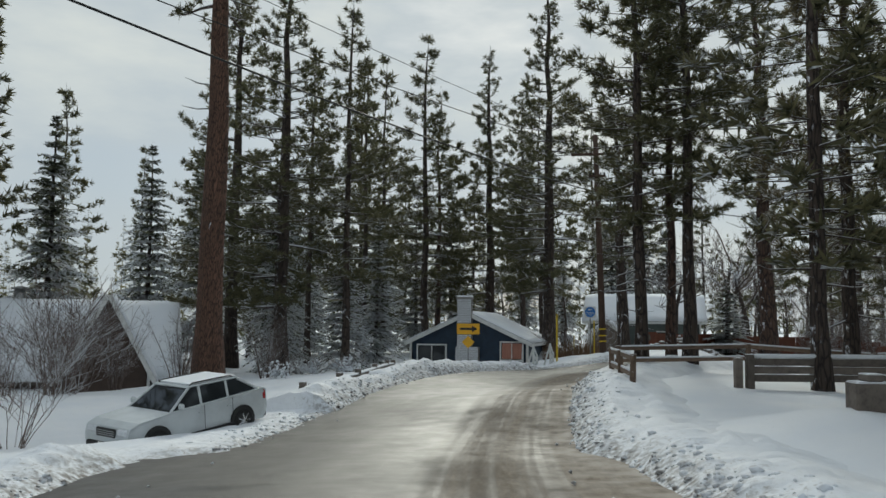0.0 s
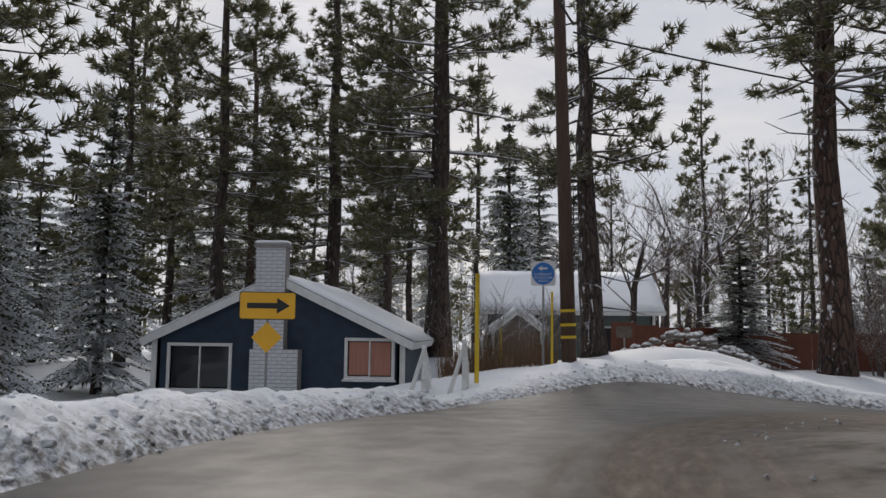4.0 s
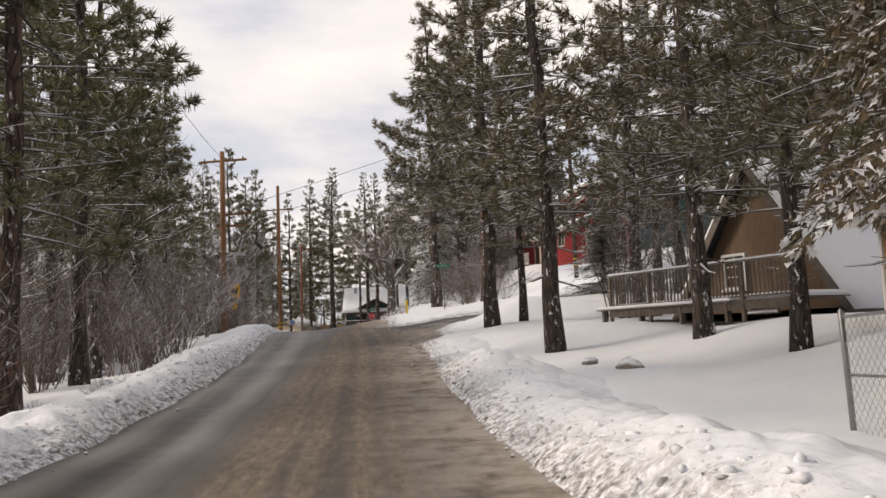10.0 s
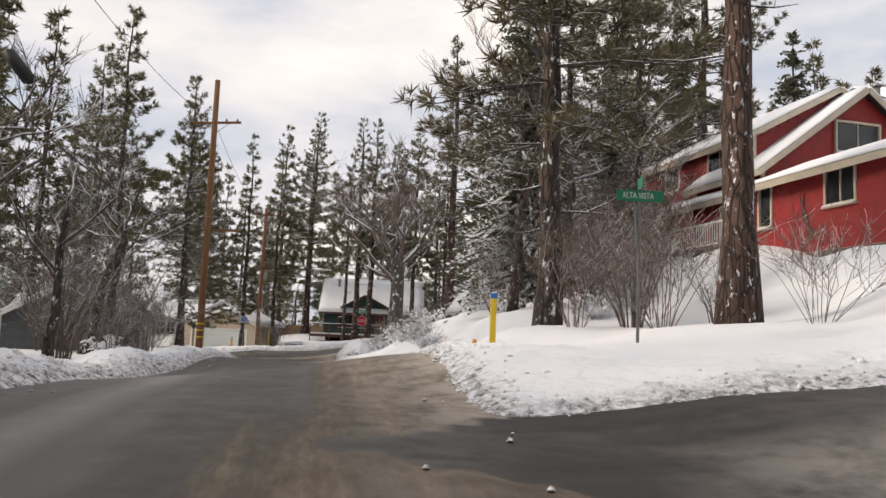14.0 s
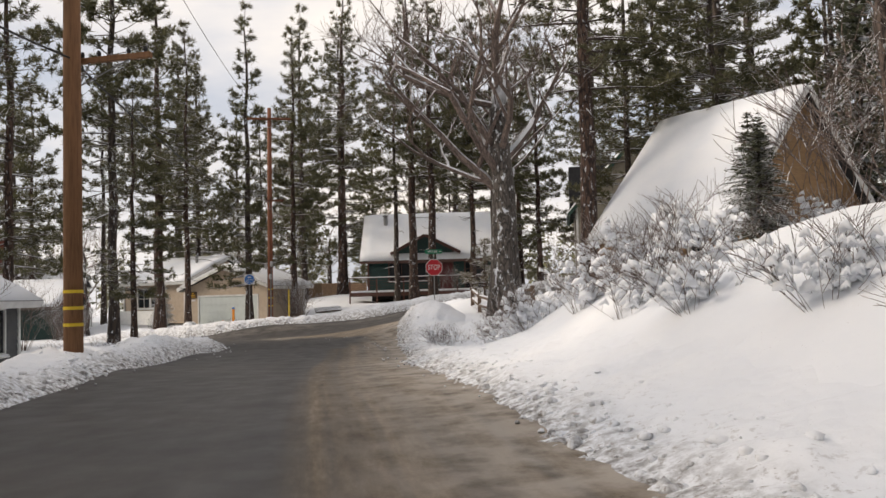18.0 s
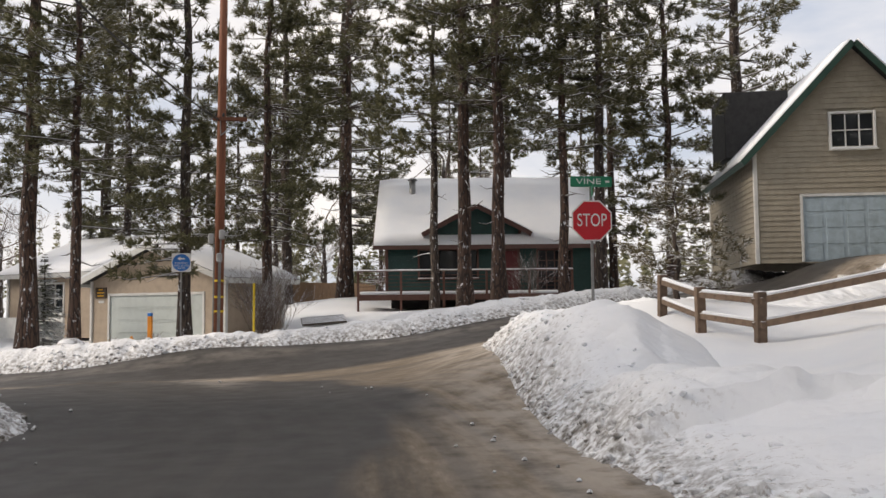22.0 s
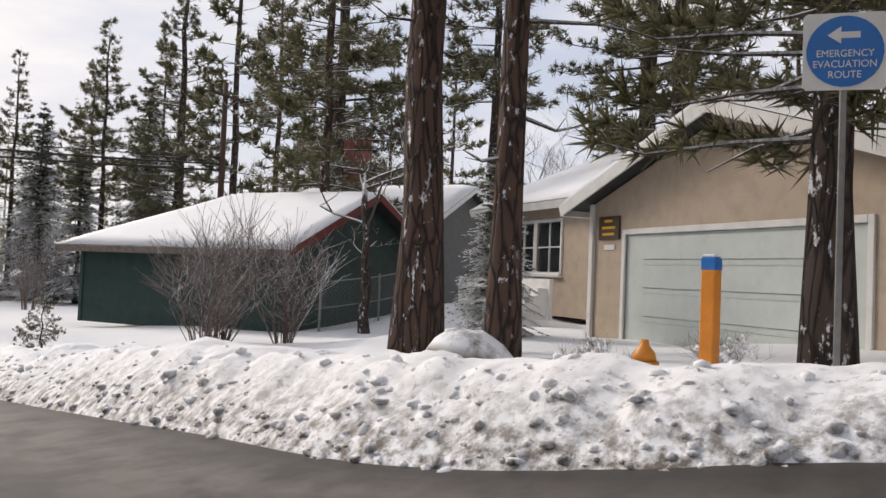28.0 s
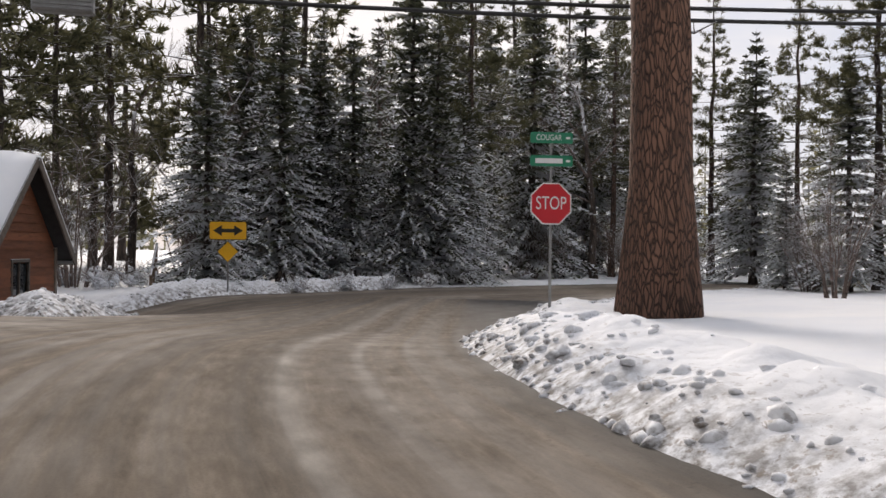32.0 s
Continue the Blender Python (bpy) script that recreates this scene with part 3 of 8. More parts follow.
# Trees that stand where they can be told apart: kind, x, y, foot, girth, height, lean towards x and y.
TREES = [
    ("red_pine", -10.2, -1.8, -0.3, 0.95, 27, 0, 0), ("pine", 3.9, 3.2, 0.5, 0.48, 21, 0, 0), ("pine", 5.0, 5.4, 0.5, 0.36, 18, 0, 0), ("pine", 5.6, 3.6, 0.6, 0.46, 22, 0, 0),
    ("tall_pine", -2.2, 27, 0.5, 0.8, 26, 0, 0), ("pine", -12.2, 33, -0.8, 0.75, 25, 0, 0), ("juniper", 2.7, 22.2, 0.3, 0.75, 15, -1.2, 0.4),
    ("big_pine", 11.0, 26, 0.15, 1.02, 26, -0.8, 0), ("pine", 16.1, 27.4, -0.3, 0.6, 22, -1.6, 0.5),
    ("bare", 17.2, 32.8, 0.4, 0.42, 11, 3.0, -0.5), ("bare", 17.9, 25.8, -0.6, 0.36, 10, -2.6, 0.8), ("bare", 21.6, 28.4, -0.9, 0.42, 12, -3.2, 1.2), ("bare", 22.4, 28.2, -0.9, 0.34, 10, 0.9, 0),
    ("bare", 25.2, 26.4, -1.0, 0.6, 11, 0.8, 0.6), ("bare", 24.1, 28.3, -0.9, 0.25, 8, 0.3, 0.3), ("pine", 33.4, 29.4, -1.1, 0.38, 19, 0, 0), ("pine", 40.0, 29.3, -1.1, 0.46, 22, 0, 0),
    ("pine", 47.0, 31.8, -0.8, 0.48, 21, 0, 0), ("pine", 37.5, 31.8, -1.4, 0.5, 24, 0, 0), ("cedar", 31.3, 14.4, -0.95, 0.25, 11, 0, 0), ("snow_pine", 47.3, 18.2, -0.3, 0.5, 17, -0.6, 0), ("snow_pine", 56.2, 20.4, 0.5, 0.56, 18, -0.5, 0),
    ("snow_pine", 56.9, 19.2, 0.9, 0.26, 12, 0, 0), ("snow_pine", 80.8, 25.5, 2.35, 0.64, 22, 0.3, 0), ("big_pine", 76.4, 21.7, 2.4, 0.74, 23, 0.2, 0), ("bare", 91.0, 43.7, 0.6, 0.45, 9, 2.6, 0.3), ("bare", 91.3, 43.0, 0.7, 0.4, 8, 3.4, -0.6),
    ("pine", 115.6, 50.0, 0.4, 0.36, 20, 0, 0), ("pine", 111.4, 46.9, 0.6, 0.24, 9, 0, 0), ("big_pine", 135.9, 58.3, -0.05, 0.68, 24, 0.3, 0), ("pine", 135.4, 56.15, 0.1, 0.37, 20, 0, 0),
    ("low_pine", 136.2, 52.4, 0.35, 0.46, 21, 0.5, 0), ("pine", 139.4, 50.5, 0.75, 0.38, 20, 0.4, 0), ("pine", 149.6, 53.0, 1.6, 0.6, 24, 0, 0), ("big_pine", 151.3, 50.3, 2.0, 0.8, 26, 0.8, 0),
    ("pine", 145.1, 44.6, 1.3, 0.44, 19, 0.6, 0), ("big_pine", 143.2, 43.0, 1.3, 0.66, 24, 0.3, 0), ("big_pine", 142.2, 41.5, 1.6, 0.62, 23, 0.2, 0), ("pine", 143.2, 38.8, 1.7, 0.42, 20, 0, 0), ("pine", 143.0, 37.3, 1.9, 0.55, 22, 0.6, 0), ("pine", 144.6, 34.2, 2.4, 0.42, 19, 0.5, 0),
    ("oak", 115.6, 34.8, 1.3, 1.08, 14, 0.5, 0), ("big_pine", 120.1, 31.5, 1.3, 0.78, 24, 0.3, 0), ("bare", 142.3, 67.0, -0.6, 0.34, 7, 0.2, 0), ("red_pine", 133.6, 81.8, -1.1, 1.25, 28, 0, 0),
    ("fir", 139.6, 60.0, -0.05, 0.2, 4.0, 0, 0), ("fir", 122.5, 97.0, -1.4, 0.4, 9, 0, 0), ("fir", 8.9, 29.6, 0.1, 0.5, 5.2, 0, 0), ("fir", 14.6, 33.5, 0.1, 0.2, 3.0, 0, 0), ("fir", 65.2, 15.4, 1.9, 0.6, 4.2, 0, 0), ("sapling_pine", 134.4, 69.0, -1.0, 0.05, 1.35, 0, 0),
    ("sapling_pine", 126.93, 36.49, 1.67, 0.16, 2.9, 0, 0), ("fir", 102.7, 28.7, 2.9, 0.2, 2.6, 0, 0), ("fir", 104.9, 28.4, 3.1, 0.2, 2.9, 0, 0), ("bare", 86.5, 26.5, 3.0, 0.3, 8, 0.5, 0), ("bare", 88.5, 24.5, 3.6, 0.36, 9, -0.8, 0), ("bare", 98, 25.5, 3.9, 0.4, 10, 0.5, 0), ("bare", 101, 24.0, 4.2, 0.36, 10, -0.6, 0),
    ("fir", 104, 21.0, 5.0, 0.4, 12, 0, 0), ("fir", 95, 22.5, 4.4, 0.36, 10, 0, 0), ("bare", 5.5, 36, -0.6, 0.36, 10, 1.2, 0), ("bare", 11.5, 38, -0.8, 0.4, 11, -2.0, 0), ("bare", 29.6, 33.6, -1.7, 0.35, 10, 0.6, 0), ("bare", 27.5, 36, -1.8, 0.3, 9, -0.5, 0),
    ("bare", 44, 32.5, -1.0, 0.3, 9, 0.3, 0), ("bare", 52, 34, -0.9, 0.34, 9, 0.5, 0), ("bare", 58, 35, -0.6, 0.36, 10, -0.5, 0), ("bare", 75, 38.5, 0.2, 0.36, 9, 0.6, 0), ("bare", 84, 41, 0.4, 0.3, 9, 0.6, 0), ("pine", 52.5, 36, -0.9, 0.42, 20, 0, 0),
    ("pine", 100.5, 47.5, 0.5, 0.4, 19, 0, 0), ("pine", 109, 53.5, 0.1, 0.45, 20, 0, 0), ("pine", 118.5, 56.5, 0.0, 0.45, 21, 0, 0),
]
KNOTS = [(eye[0], eye[1], eye[2] - 1.42) for t, eye, target, roll in PATH]
for t, eye, target, roll in PATH:
    if 12 < eye[0] < 118:
        fx, fy = (target[0] - eye[0]) / 2, (target[1] - eye[1]) / 2
        KNOTS += [(eye[0] + fy * w, eye[1] - fx * w, eye[2] - 1.42) for w in (2.0, -2.6, -4.4)]
KNOTS += [(x, y, z) for kind, x, y, z, girth, height, lx, ly in TREES]
KNOTS += [(13, -62, 0.2), (7.5, -40, 0.2), (-5, -13, -0.25), (-5.2, -12, -0.32), (-4.6, -14.5, -0.25), (-7.8, -12, -0.8), (-8, -20, -0.6), (-20, 4, -1.4), (4.1, -4.8, 0.4), (3.3, -0.6, 0.4), (8, -12, 0.35), (15, 5, 0.3), (-9.5, 19, -1.2), (-6, 24, -1.2), (-5, 15, -0.3), (1.7, 18.6, 0.5), (5.5, 24.2, 0.3),
          (19.6, 31.4, -0.7), (33, 40, -2.4), (33, 36, -2.3), (38, 35.5, -2.3), (43, 36.5, -2.3), (31, 33.5, -1.9), (38, 42, -2.5), (45, 42, -2.5), (45, 47, -2.4), (36, 46, -2.4), (50, 44, -2.2), (24.4, 13.2, -0.85), (34, 15, -1.1), (41.5, 16.8, -0.6), (39, 10.8, 0.2), (50.9, 16, 0.55), (46, 12, 0.4), (68.2, 22.3, 1.3), (69, 17.5, 2.2), (71, 11, 3.3), (73.5, 24.1, 1.9), (75.6, 26.9, 1.55), (76.2, 16.2, 3.5)]
KNOTS += [(81.9, 15.9, 4.95), (83.5, 11.5, 5.1), (79, 13, 4.3), (87.6, 18.6, 5.5), (92, 20.5, 5.6), (92, 9, 6.6), (99.5, 30.2, 2.7), (96, 29.2, 3.0), (93, 28, 3.2), (102.5, 30.6, 2.5), (108, 27.5, 2.6), (119, 31, 2.3), (100, 5, 8), (60, 0, 4), (101.6, 43, 0.9), (105, 49, 0.3), (124.4, 38.5, 0.8), (133.9, 50.2, 0.5), (141.3, 58.6, 0.05), (139, 52, 0.4), (147, 45, 1.3), (147, 66, 0.3),
          (138.5, 77, -1.0), (141, 69, -0.7), (136, 64, -0.6), (131.6, 81.8, -1.3), (120, 90, -1.8), (123.7, 94.5, -1.35), (140, 27, 3.3), (133, 32, 1.4), (165, 124, -1.3), (135, 105, -1.35), (138, 100, -1.42), (150, 108, -1.45), (168, 117, -1.4), (134, 92, -1.35), (142, 96, -1.3), (110, 62, -0.6), (160, 45, 2.4), (175, 70, 0.5), (20, 90, -1.5), (-40, 40, -1.5), (160, -5, 4)]
KX, KY, KZ = (np.array(c) for c in zip(*KNOTS))
MOUNDS = [(121.6, 38.1, 1.4, 0.7), (63.2, 19.6, 1.8, 0.9), (5.4, 22.8, 3.0, 0.7), (117.5, 37.3, 1.6, 0.3), (7.5, -12, 1.5, 0.3)]


def smooth_line(pts, n=6):
    out = []
    for i in range(len(pts) - 1):
        p0, p1, p2, p3 = (np.array(pts[min(max(j, 0), len(pts) - 1)], float) for j in (i - 1, i, i + 1, i + 2))
        for k in range(n):
            u = k / n
            out.append(tuple(0.5 * ((2 * p1) + (p2 - p0) * u + (2 * p0 - 5 * p1 + 4 * p2 - p3) * u * u + (3 * p1 - p0 - 3 * p2 + p3) * u ** 3)))
    return out + [tuple(pts[-1])]


LINES = [(smooth_line(line), half, shift) for line, half, shift in ROADS] + [(smooth_line(line), half, None) for line, half in WIDENINGS]


def road_coords(X, Y):
    """Distance outside the nearest road's edge, the offset across it and the way along it."""
    X, Y = np.asarray(X, float), np.asarray(Y, float)
    best, lane, off, along = np.full(X.shape, 1e9), np.full(X.shape, 1e9), np.zeros(X.shape), np.zeros(X.shape)
    for k, (line, half, shift) in enumerate(LINES):
        run = (0.0, 400.0, 400.0, 200.0)[min(k, 3)]
        for (ax, ay), (bx, by) in zip(line, line[1:]):
            dx, dy = bx - ax, by - ay
            ln = math.hypot(dx, dy)
            u = np.clip(((X - ax) * dx + (Y - ay) * dy) / (ln * ln), 0, 1)
            d = np.hypot(X - ax - u * dx, Y - ay - u * dy)
            best = np.minimum(best, d - half)
            if shift is None:
                continue
            closer = d - half < lane
            lane = np.where(closer, d - half, lane)
            off = np.where(closer, ((X - ax) * dy - (Y - ay) * dx) / ln + shift, off)
            along = np.where(closer, run + u * ln, along)
            run += ln
    return best, off, along


def ground_z(X, Y):
    X, Y = np.asarray(X, float), np.asarray(Y, float)
    num, den = np.zeros(X.shape), np.zeros(X.shape)
    for x, y, z in zip(KX, KY, KZ):
        w = 1 / ((X - x) ** 2 + (Y - y) ** 2 + 3.0) ** 1.7
        num += w * z
        den += w
    return num / den


COARSE_X, COARSE_Y = np.arange(-60, 215, 1.0), np.arange(-70, 175, 1.0)
COARSE = road_coords(*np.meshgrid(COARSE_X, COARSE_Y))[0]


def coarse_gap(X, Y):
    i = np.clip(np.round(np.asarray(X) + 60).astype(int), 0, len(COARSE_X) - 1)
    j = np.clip(np.round(np.asarray(Y) + 70).astype(int), 0, len(COARSE_Y) - 1)
    return COARSE[j, i]


def road_gap(x, y):
    return float(coarse_gap(x, y))


def gz(x, y):
    return float(ground_z(np.array([x]), np.array([y]))[0])


def snow_z(X, Y, d):
    """The undisturbed snow: sunk under the road, gently uneven beside it."""
    base = ground_z(X, Y)
    rise = np.clip((d - 0.3) / 1.6, 0, 1)
    uneven = 0.16 * (noise2(X, Y, 3.1, 3) - 0.5) + 0.07 * (noise2(X, Y, 0.9, 4) - 0.5)
    mound = sum(hh * np.exp(-((X - x) ** 2 + (Y - y) ** 2) / (r * r)) for x, y, r, hh in MOUNDS)
    return base - 0.3 + rise * 0.36 + rise * uneven + mound * np.clip((d - 1) / 2, 0, 1)


def bank_z(X, Y, d):
    """The ploughed bank: steep and lumpy at the road, sloping off behind."""
    low = np.where((X > 45) & (X < 116) & (Y < 25.2 + 0.262 * (X - 50)), 0.45, 1.0)
    low = np.where((X > 55) & (X < 67) & (Y < 25), 0.12, low)
    low = np.where((X < -2.5) & (Y > -15.5) & (Y < -7), 0.3, low)
    low = np.where((X > 128.8) & (Y > 62) & (Y < 84), 0.8, low)
    low = np.where((X > 129) & (Y > 84), 0.12, low)
    low = np.where((X > -6) & (X < 13) & (Y > 13) & (Y < 27), 0.5, low)
    low = np.where((X > 12) & (X < 64) & (Y > 20.5 + 0.21 * (X - 24)), 1.25, low)
    h = 0.42 * (0.6 + 0.8 * noise2(X, Y, 5.0, 11)) * low
    front = np.clip((d + 0.28) / 0.9, 0, 1) ** 0.8
    back = 1 - np.clip((d - 0.75) / 2.3, 0, 1)
    shape = front * (back * back * (3 - 2 * back))
    lumps = 0.55 * np.abs(noise2(X, Y, 1.15, 21) - 0.5) + 0.5 * np.abs(noise2(X, Y, 0.5, 22) - 0.5) + 0.34 * np.abs(noise2(X, Y, 0.27, 23) - 0.5)
    mound = sum(hh * np.exp(-((X - x) ** 2 + (Y - y) ** 2) / (r * r)) for x, y, r, hh in MOUNDS)
    live = np.clip((d + 0.25) / 0.5, 0, 1) * np.clip((3.2 - d) / 1.6, 0.0, 1)
    return ground_z(X, Y) - 0.08 + shape * h + live * lumps * 0.42 * (0.35 + 0.65 * low) + mound * front - 0.25 * np.clip((d - 2.7) / 0.6, 0, 1)


def grid_object(name, xs, ys, zf, keep=None, material=None, tags=("", "")):
    X, Y = np.meshgrid(xs, ys)
    d, off, along = coarse_gap(X, Y), np.zeros(X.shape), np.zeros(X.shape)
    close = np.abs(d) < 7
    d[close], off[close], along[close] = road_coords(X[close], Y[close])
    idx = np.arange(X.size).reshape(X.shape)
    quads = np.stack([idx[:-1, :-1], idx[:-1, 1:], idx[1:, 1:], idx[1:, :-1]], -1).reshape(-1, 4)
    if keep is not None:
        ok = keep(d, X, Y).ravel()
        quads = quads[ok[quads].all(1)]
    used, inv = np.unique(quads, return_inverse=True)
    x, y, dd = X.ravel()[used], Y.ravel()[used], d.ravel()[used]
    z = zf(x, y, dd)
    me = bpy.data.meshes.new(name)
    me.vertices.add(len(used))
    me.vertices.foreach_set("co", np.stack([x, y, z], 1).astype(np.float32).ravel())
    faces = inv.reshape(-1, 4)
    me.loops.add(faces.size)
    me.loops.foreach_set("vertex_index", faces.ravel().astype(np.int32))
    me.polygons.add(len(faces))
    me.polygons.foreach_set("loop_start", np.arange(0, faces.size, 4, dtype=np.int32))
    me.polygons.foreach_set("use_smooth", np.ones(len(faces), bool))
    uv = me.uv_layers.new(name="along")
    uv.data.foreach_set("uv", np.stack([off.ravel()[used], along.ravel()[used]], 1)[faces.ravel()].astype(np.float32).ravel())
    at = me.attributes.new("edge", "FLOAT", "POINT")
    at.data.foreach_set("value", dd.astype(np.float32))
    me.update(calc_edges=True)
    me.validate()
    me.materials.append(material)
    return tagged(new(name, me), tags[0], tags[1], kind="structure")


def spread(lo, hi, step, far):
    """Grid lines: even from lo to hi, then wider and wider out to far."""
    out, s = [hi], step
    while out[-1] < hi + far:
        s *= 1.25
        out.append(out[-1] + s)
    left, s = [lo], step
    while left[-1] > lo - far:
        s *= 1.25
        left.append(left[-1] - s)
    return np.array(left[::-1][:-1] + list(np.arange(lo, hi, step)) + out)


grid_object("ground", spread(-35, 172, 0.7, 1500), spread(-45, 125, 0.7, 1500), snow_z, None, SNOW, ("open ground under smooth fresh snow", "ground"))
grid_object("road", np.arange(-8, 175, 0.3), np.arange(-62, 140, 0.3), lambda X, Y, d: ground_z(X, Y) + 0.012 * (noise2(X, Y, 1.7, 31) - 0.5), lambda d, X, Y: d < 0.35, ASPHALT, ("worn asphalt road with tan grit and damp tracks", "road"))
NEAR_BANK = lambda d, X, Y: (d > -0.4) & (d < 3.5) & (X > -12) & (X < 152) & (Y > -40) & (Y < 118) & ~((Y > 60) & (X < 108)) & ~((X > 62) & (X < 80) & (Y < 3))
grid_object("snow_bank", np.arange(-12, 152, 0.115), np.arange(-40, 118, 0.115), bank_z, NEAR_BANK, SNOW_BANK, ("ploughed snow bank with brown grit along its foot", "snow bank"))



def ball(sub):
    bm = bmesh.new()
    bmesh.ops.create_icosphere(bm, subdivisions=sub, radius=1)
    vs, fs = np.array([tuple(v.co) for v in bm.verts]), np.array([[v.index for v in f.verts] for f in bm.faces])
    bm.free()
    return vs, fs


def bank_clods(count, sub, small, large, seed):
    """Broken lumps of snow thrown up by the plough: positions, shapes and how far each lies from the road's edge."""
    g = np.random.default_rng(seed)
    pts = []
    for line, half, shift in LINES:
        for (ax, ay), (bx, by) in zip(line, line[1:]):
            ln = math.hypot(bx - ax, by - ay)
            n = int(ln * 60)
            u, o = g.uniform(0, 1, n), (half - 0.25 + np.abs(g.normal(0, 0.52, n))) * g.choice((-1, 1), n)
            pts.append(np.stack([ax + (bx - ax) * u + (by - ay) / ln * o, ay + (by - ay) * u - (bx - ax) / ln * o], 1))
    pts = np.concatenate(pts)
    pts = pts[(pts[:, 0] > -11) & (pts[:, 0] < 150) & (pts[:, 1] > -34) & (pts[:, 1] < 106) & ~((pts[:, 1] > 55) & (pts[:, 0] < 112)) & ~((pts[:, 0] > 64) & (pts[:, 0] < 82) & (pts[:, 1] < 16))]
    pts = pts[g.permutation(len(pts))]
    d = road_coords(pts[:, 0], pts[:, 1])[0]
    ok = np.flatnonzero((d > -0.3) & (d < 1.7))[:count]
    pts, d = pts[ok], d[ok]
    size = np.clip(small * np.exp(g.normal(0, 0.45, len(pts))), 0, large)
    vs, fs = ball(sub)
    turn = g.uniform(0, 2 * math.pi, len(pts))
    c, s_ = np.cos(turn)[:, None], np.sin(turn)[:, None]
    V = vs[None] * (1 + g.uniform(-0.38, 0.3, (len(pts), len(vs), 1)))
    V = V * np.stack([g.uniform(0.8, 1.5, len(pts)), g.uniform(0.7, 1.1, len(pts)), g.uniform(0.5, 0.9, len(pts))], 1)[:, None]
    X, Y = V[..., 0] * c - V[..., 1] * s_, V[..., 0] * s_ + V[..., 1] * c
    z = bank_z(pts[:, 0], pts[:, 1], d)
    P = np.stack([pts[:, 0:1] + X * size[:, None], pts[:, 1:2] + Y * size[:, None], z[:, None] + (V[..., 2] - 0.05) * size[:, None]], -1)
    F = (fs[None] + (np.arange(len(pts)) * len(vs))[:, None, None]).reshape(-1, 3)
    return P.reshape(-1, 3), F, np.repeat(d, len(vs))


chunks, faces, edge_of, base = [], [], [], 0
for P, F, D in (bank_clods(36000, 1, 0.034, 0.07, 61), bank_clods(700, 2, 0.06, 0.085, 62)):
    chunks.append(P)
    faces.append(F + base)
    edge_of.append(D)
    base += len(P)
chunks, faces, edge_of = np.concatenate(chunks), np.concatenate(faces), np.concatenate(edge_of)
me = bpy.data.meshes.new("snow_clods")
me.vertices.add(len(chunks))
me.vertices.foreach_set("co", chunks.astype(np.float32).ravel())
me.loops.add(faces.size)
me.loops.foreach_set("vertex_index", faces.ravel().astype(np.int32))
me.polygons.add(len(faces))
me.polygons.foreach_set("loop_start", np.arange(0, faces.size, 3, dtype=np.int32))
me.polygons.foreach_set("use_smooth", np.ones(len(faces), bool))
at = me.attributes.new("edge", "FLOAT", "POINT")
at.data.foreach_set("value", edge_of.astype(np.float32))
me.update(calc_edges=True)
tagged(part("snow_clods", me, SNOW_BANK, None), "broken lumps of ploughed snow along the road", "snow lumps", kind="stuff")

# ---- trees ----
def tilt_axis(d):
    side = d.cross(Vector((0, 0, 1)))
    return side.normalized() if side.length > 1e-4 else Vector((1, 0, 0))


def trunk_points(h, girth, lx, ly, rnd, n=12, wob=0.12):
    pts, rad = [], []
    for i in range(n):
        u = i / (n - 1)
        bend = u ** 1.3
        pts.append((lx * bend + wob * (rnd.random() - 0.5) * (u > 0) * (1 + u), ly * bend + wob * (rnd.random() - 0.5) * (u > 0) * (1 + u), h * u - 0.3 * (u == 0)))
        rad.append(girth / 2 * ((1 - u) ** 0.8 * 0.97 + 0.03) * (1.35 if i == 0 else 1.0))
    return pts, rad


def on_line(pts, u):
    k = min(int(u * (len(pts) - 1)), len(pts) - 2)
    w = u * (len(pts) - 1) - k
    return Vector(pts[k]).lerp(Vector(pts[k + 1]), w)


def tufts(geo, c, d, rnd, n, length, width):
    """A brush of needles: thin blades that burst from one point."""
    for _ in range(n):
        a, b = rnd.uniform(0, 2 * math.pi), rnd.uniform(-0.75, 1)
        s = math.sqrt(1 - b * b)
        way = (Vector((s * math.cos(a), s * math.sin(a), b)) + d * 0.75 + Vector((0, 0, 0.25))).normalized()
        side = way.cross(Vector((rnd.random() - 0.5, rnd.random() - 0.5, rnd.random() - 0.5))).normalized() * width
        tip = c + way * length * rnd.uniform(0.7, 1.15)
        n0 = len(geo.v)
        geo.v += [tuple(c + side), tuple(c - side), tuple(tip)]
        geo.f.append((n0, n0 + 1, n0 + 2))


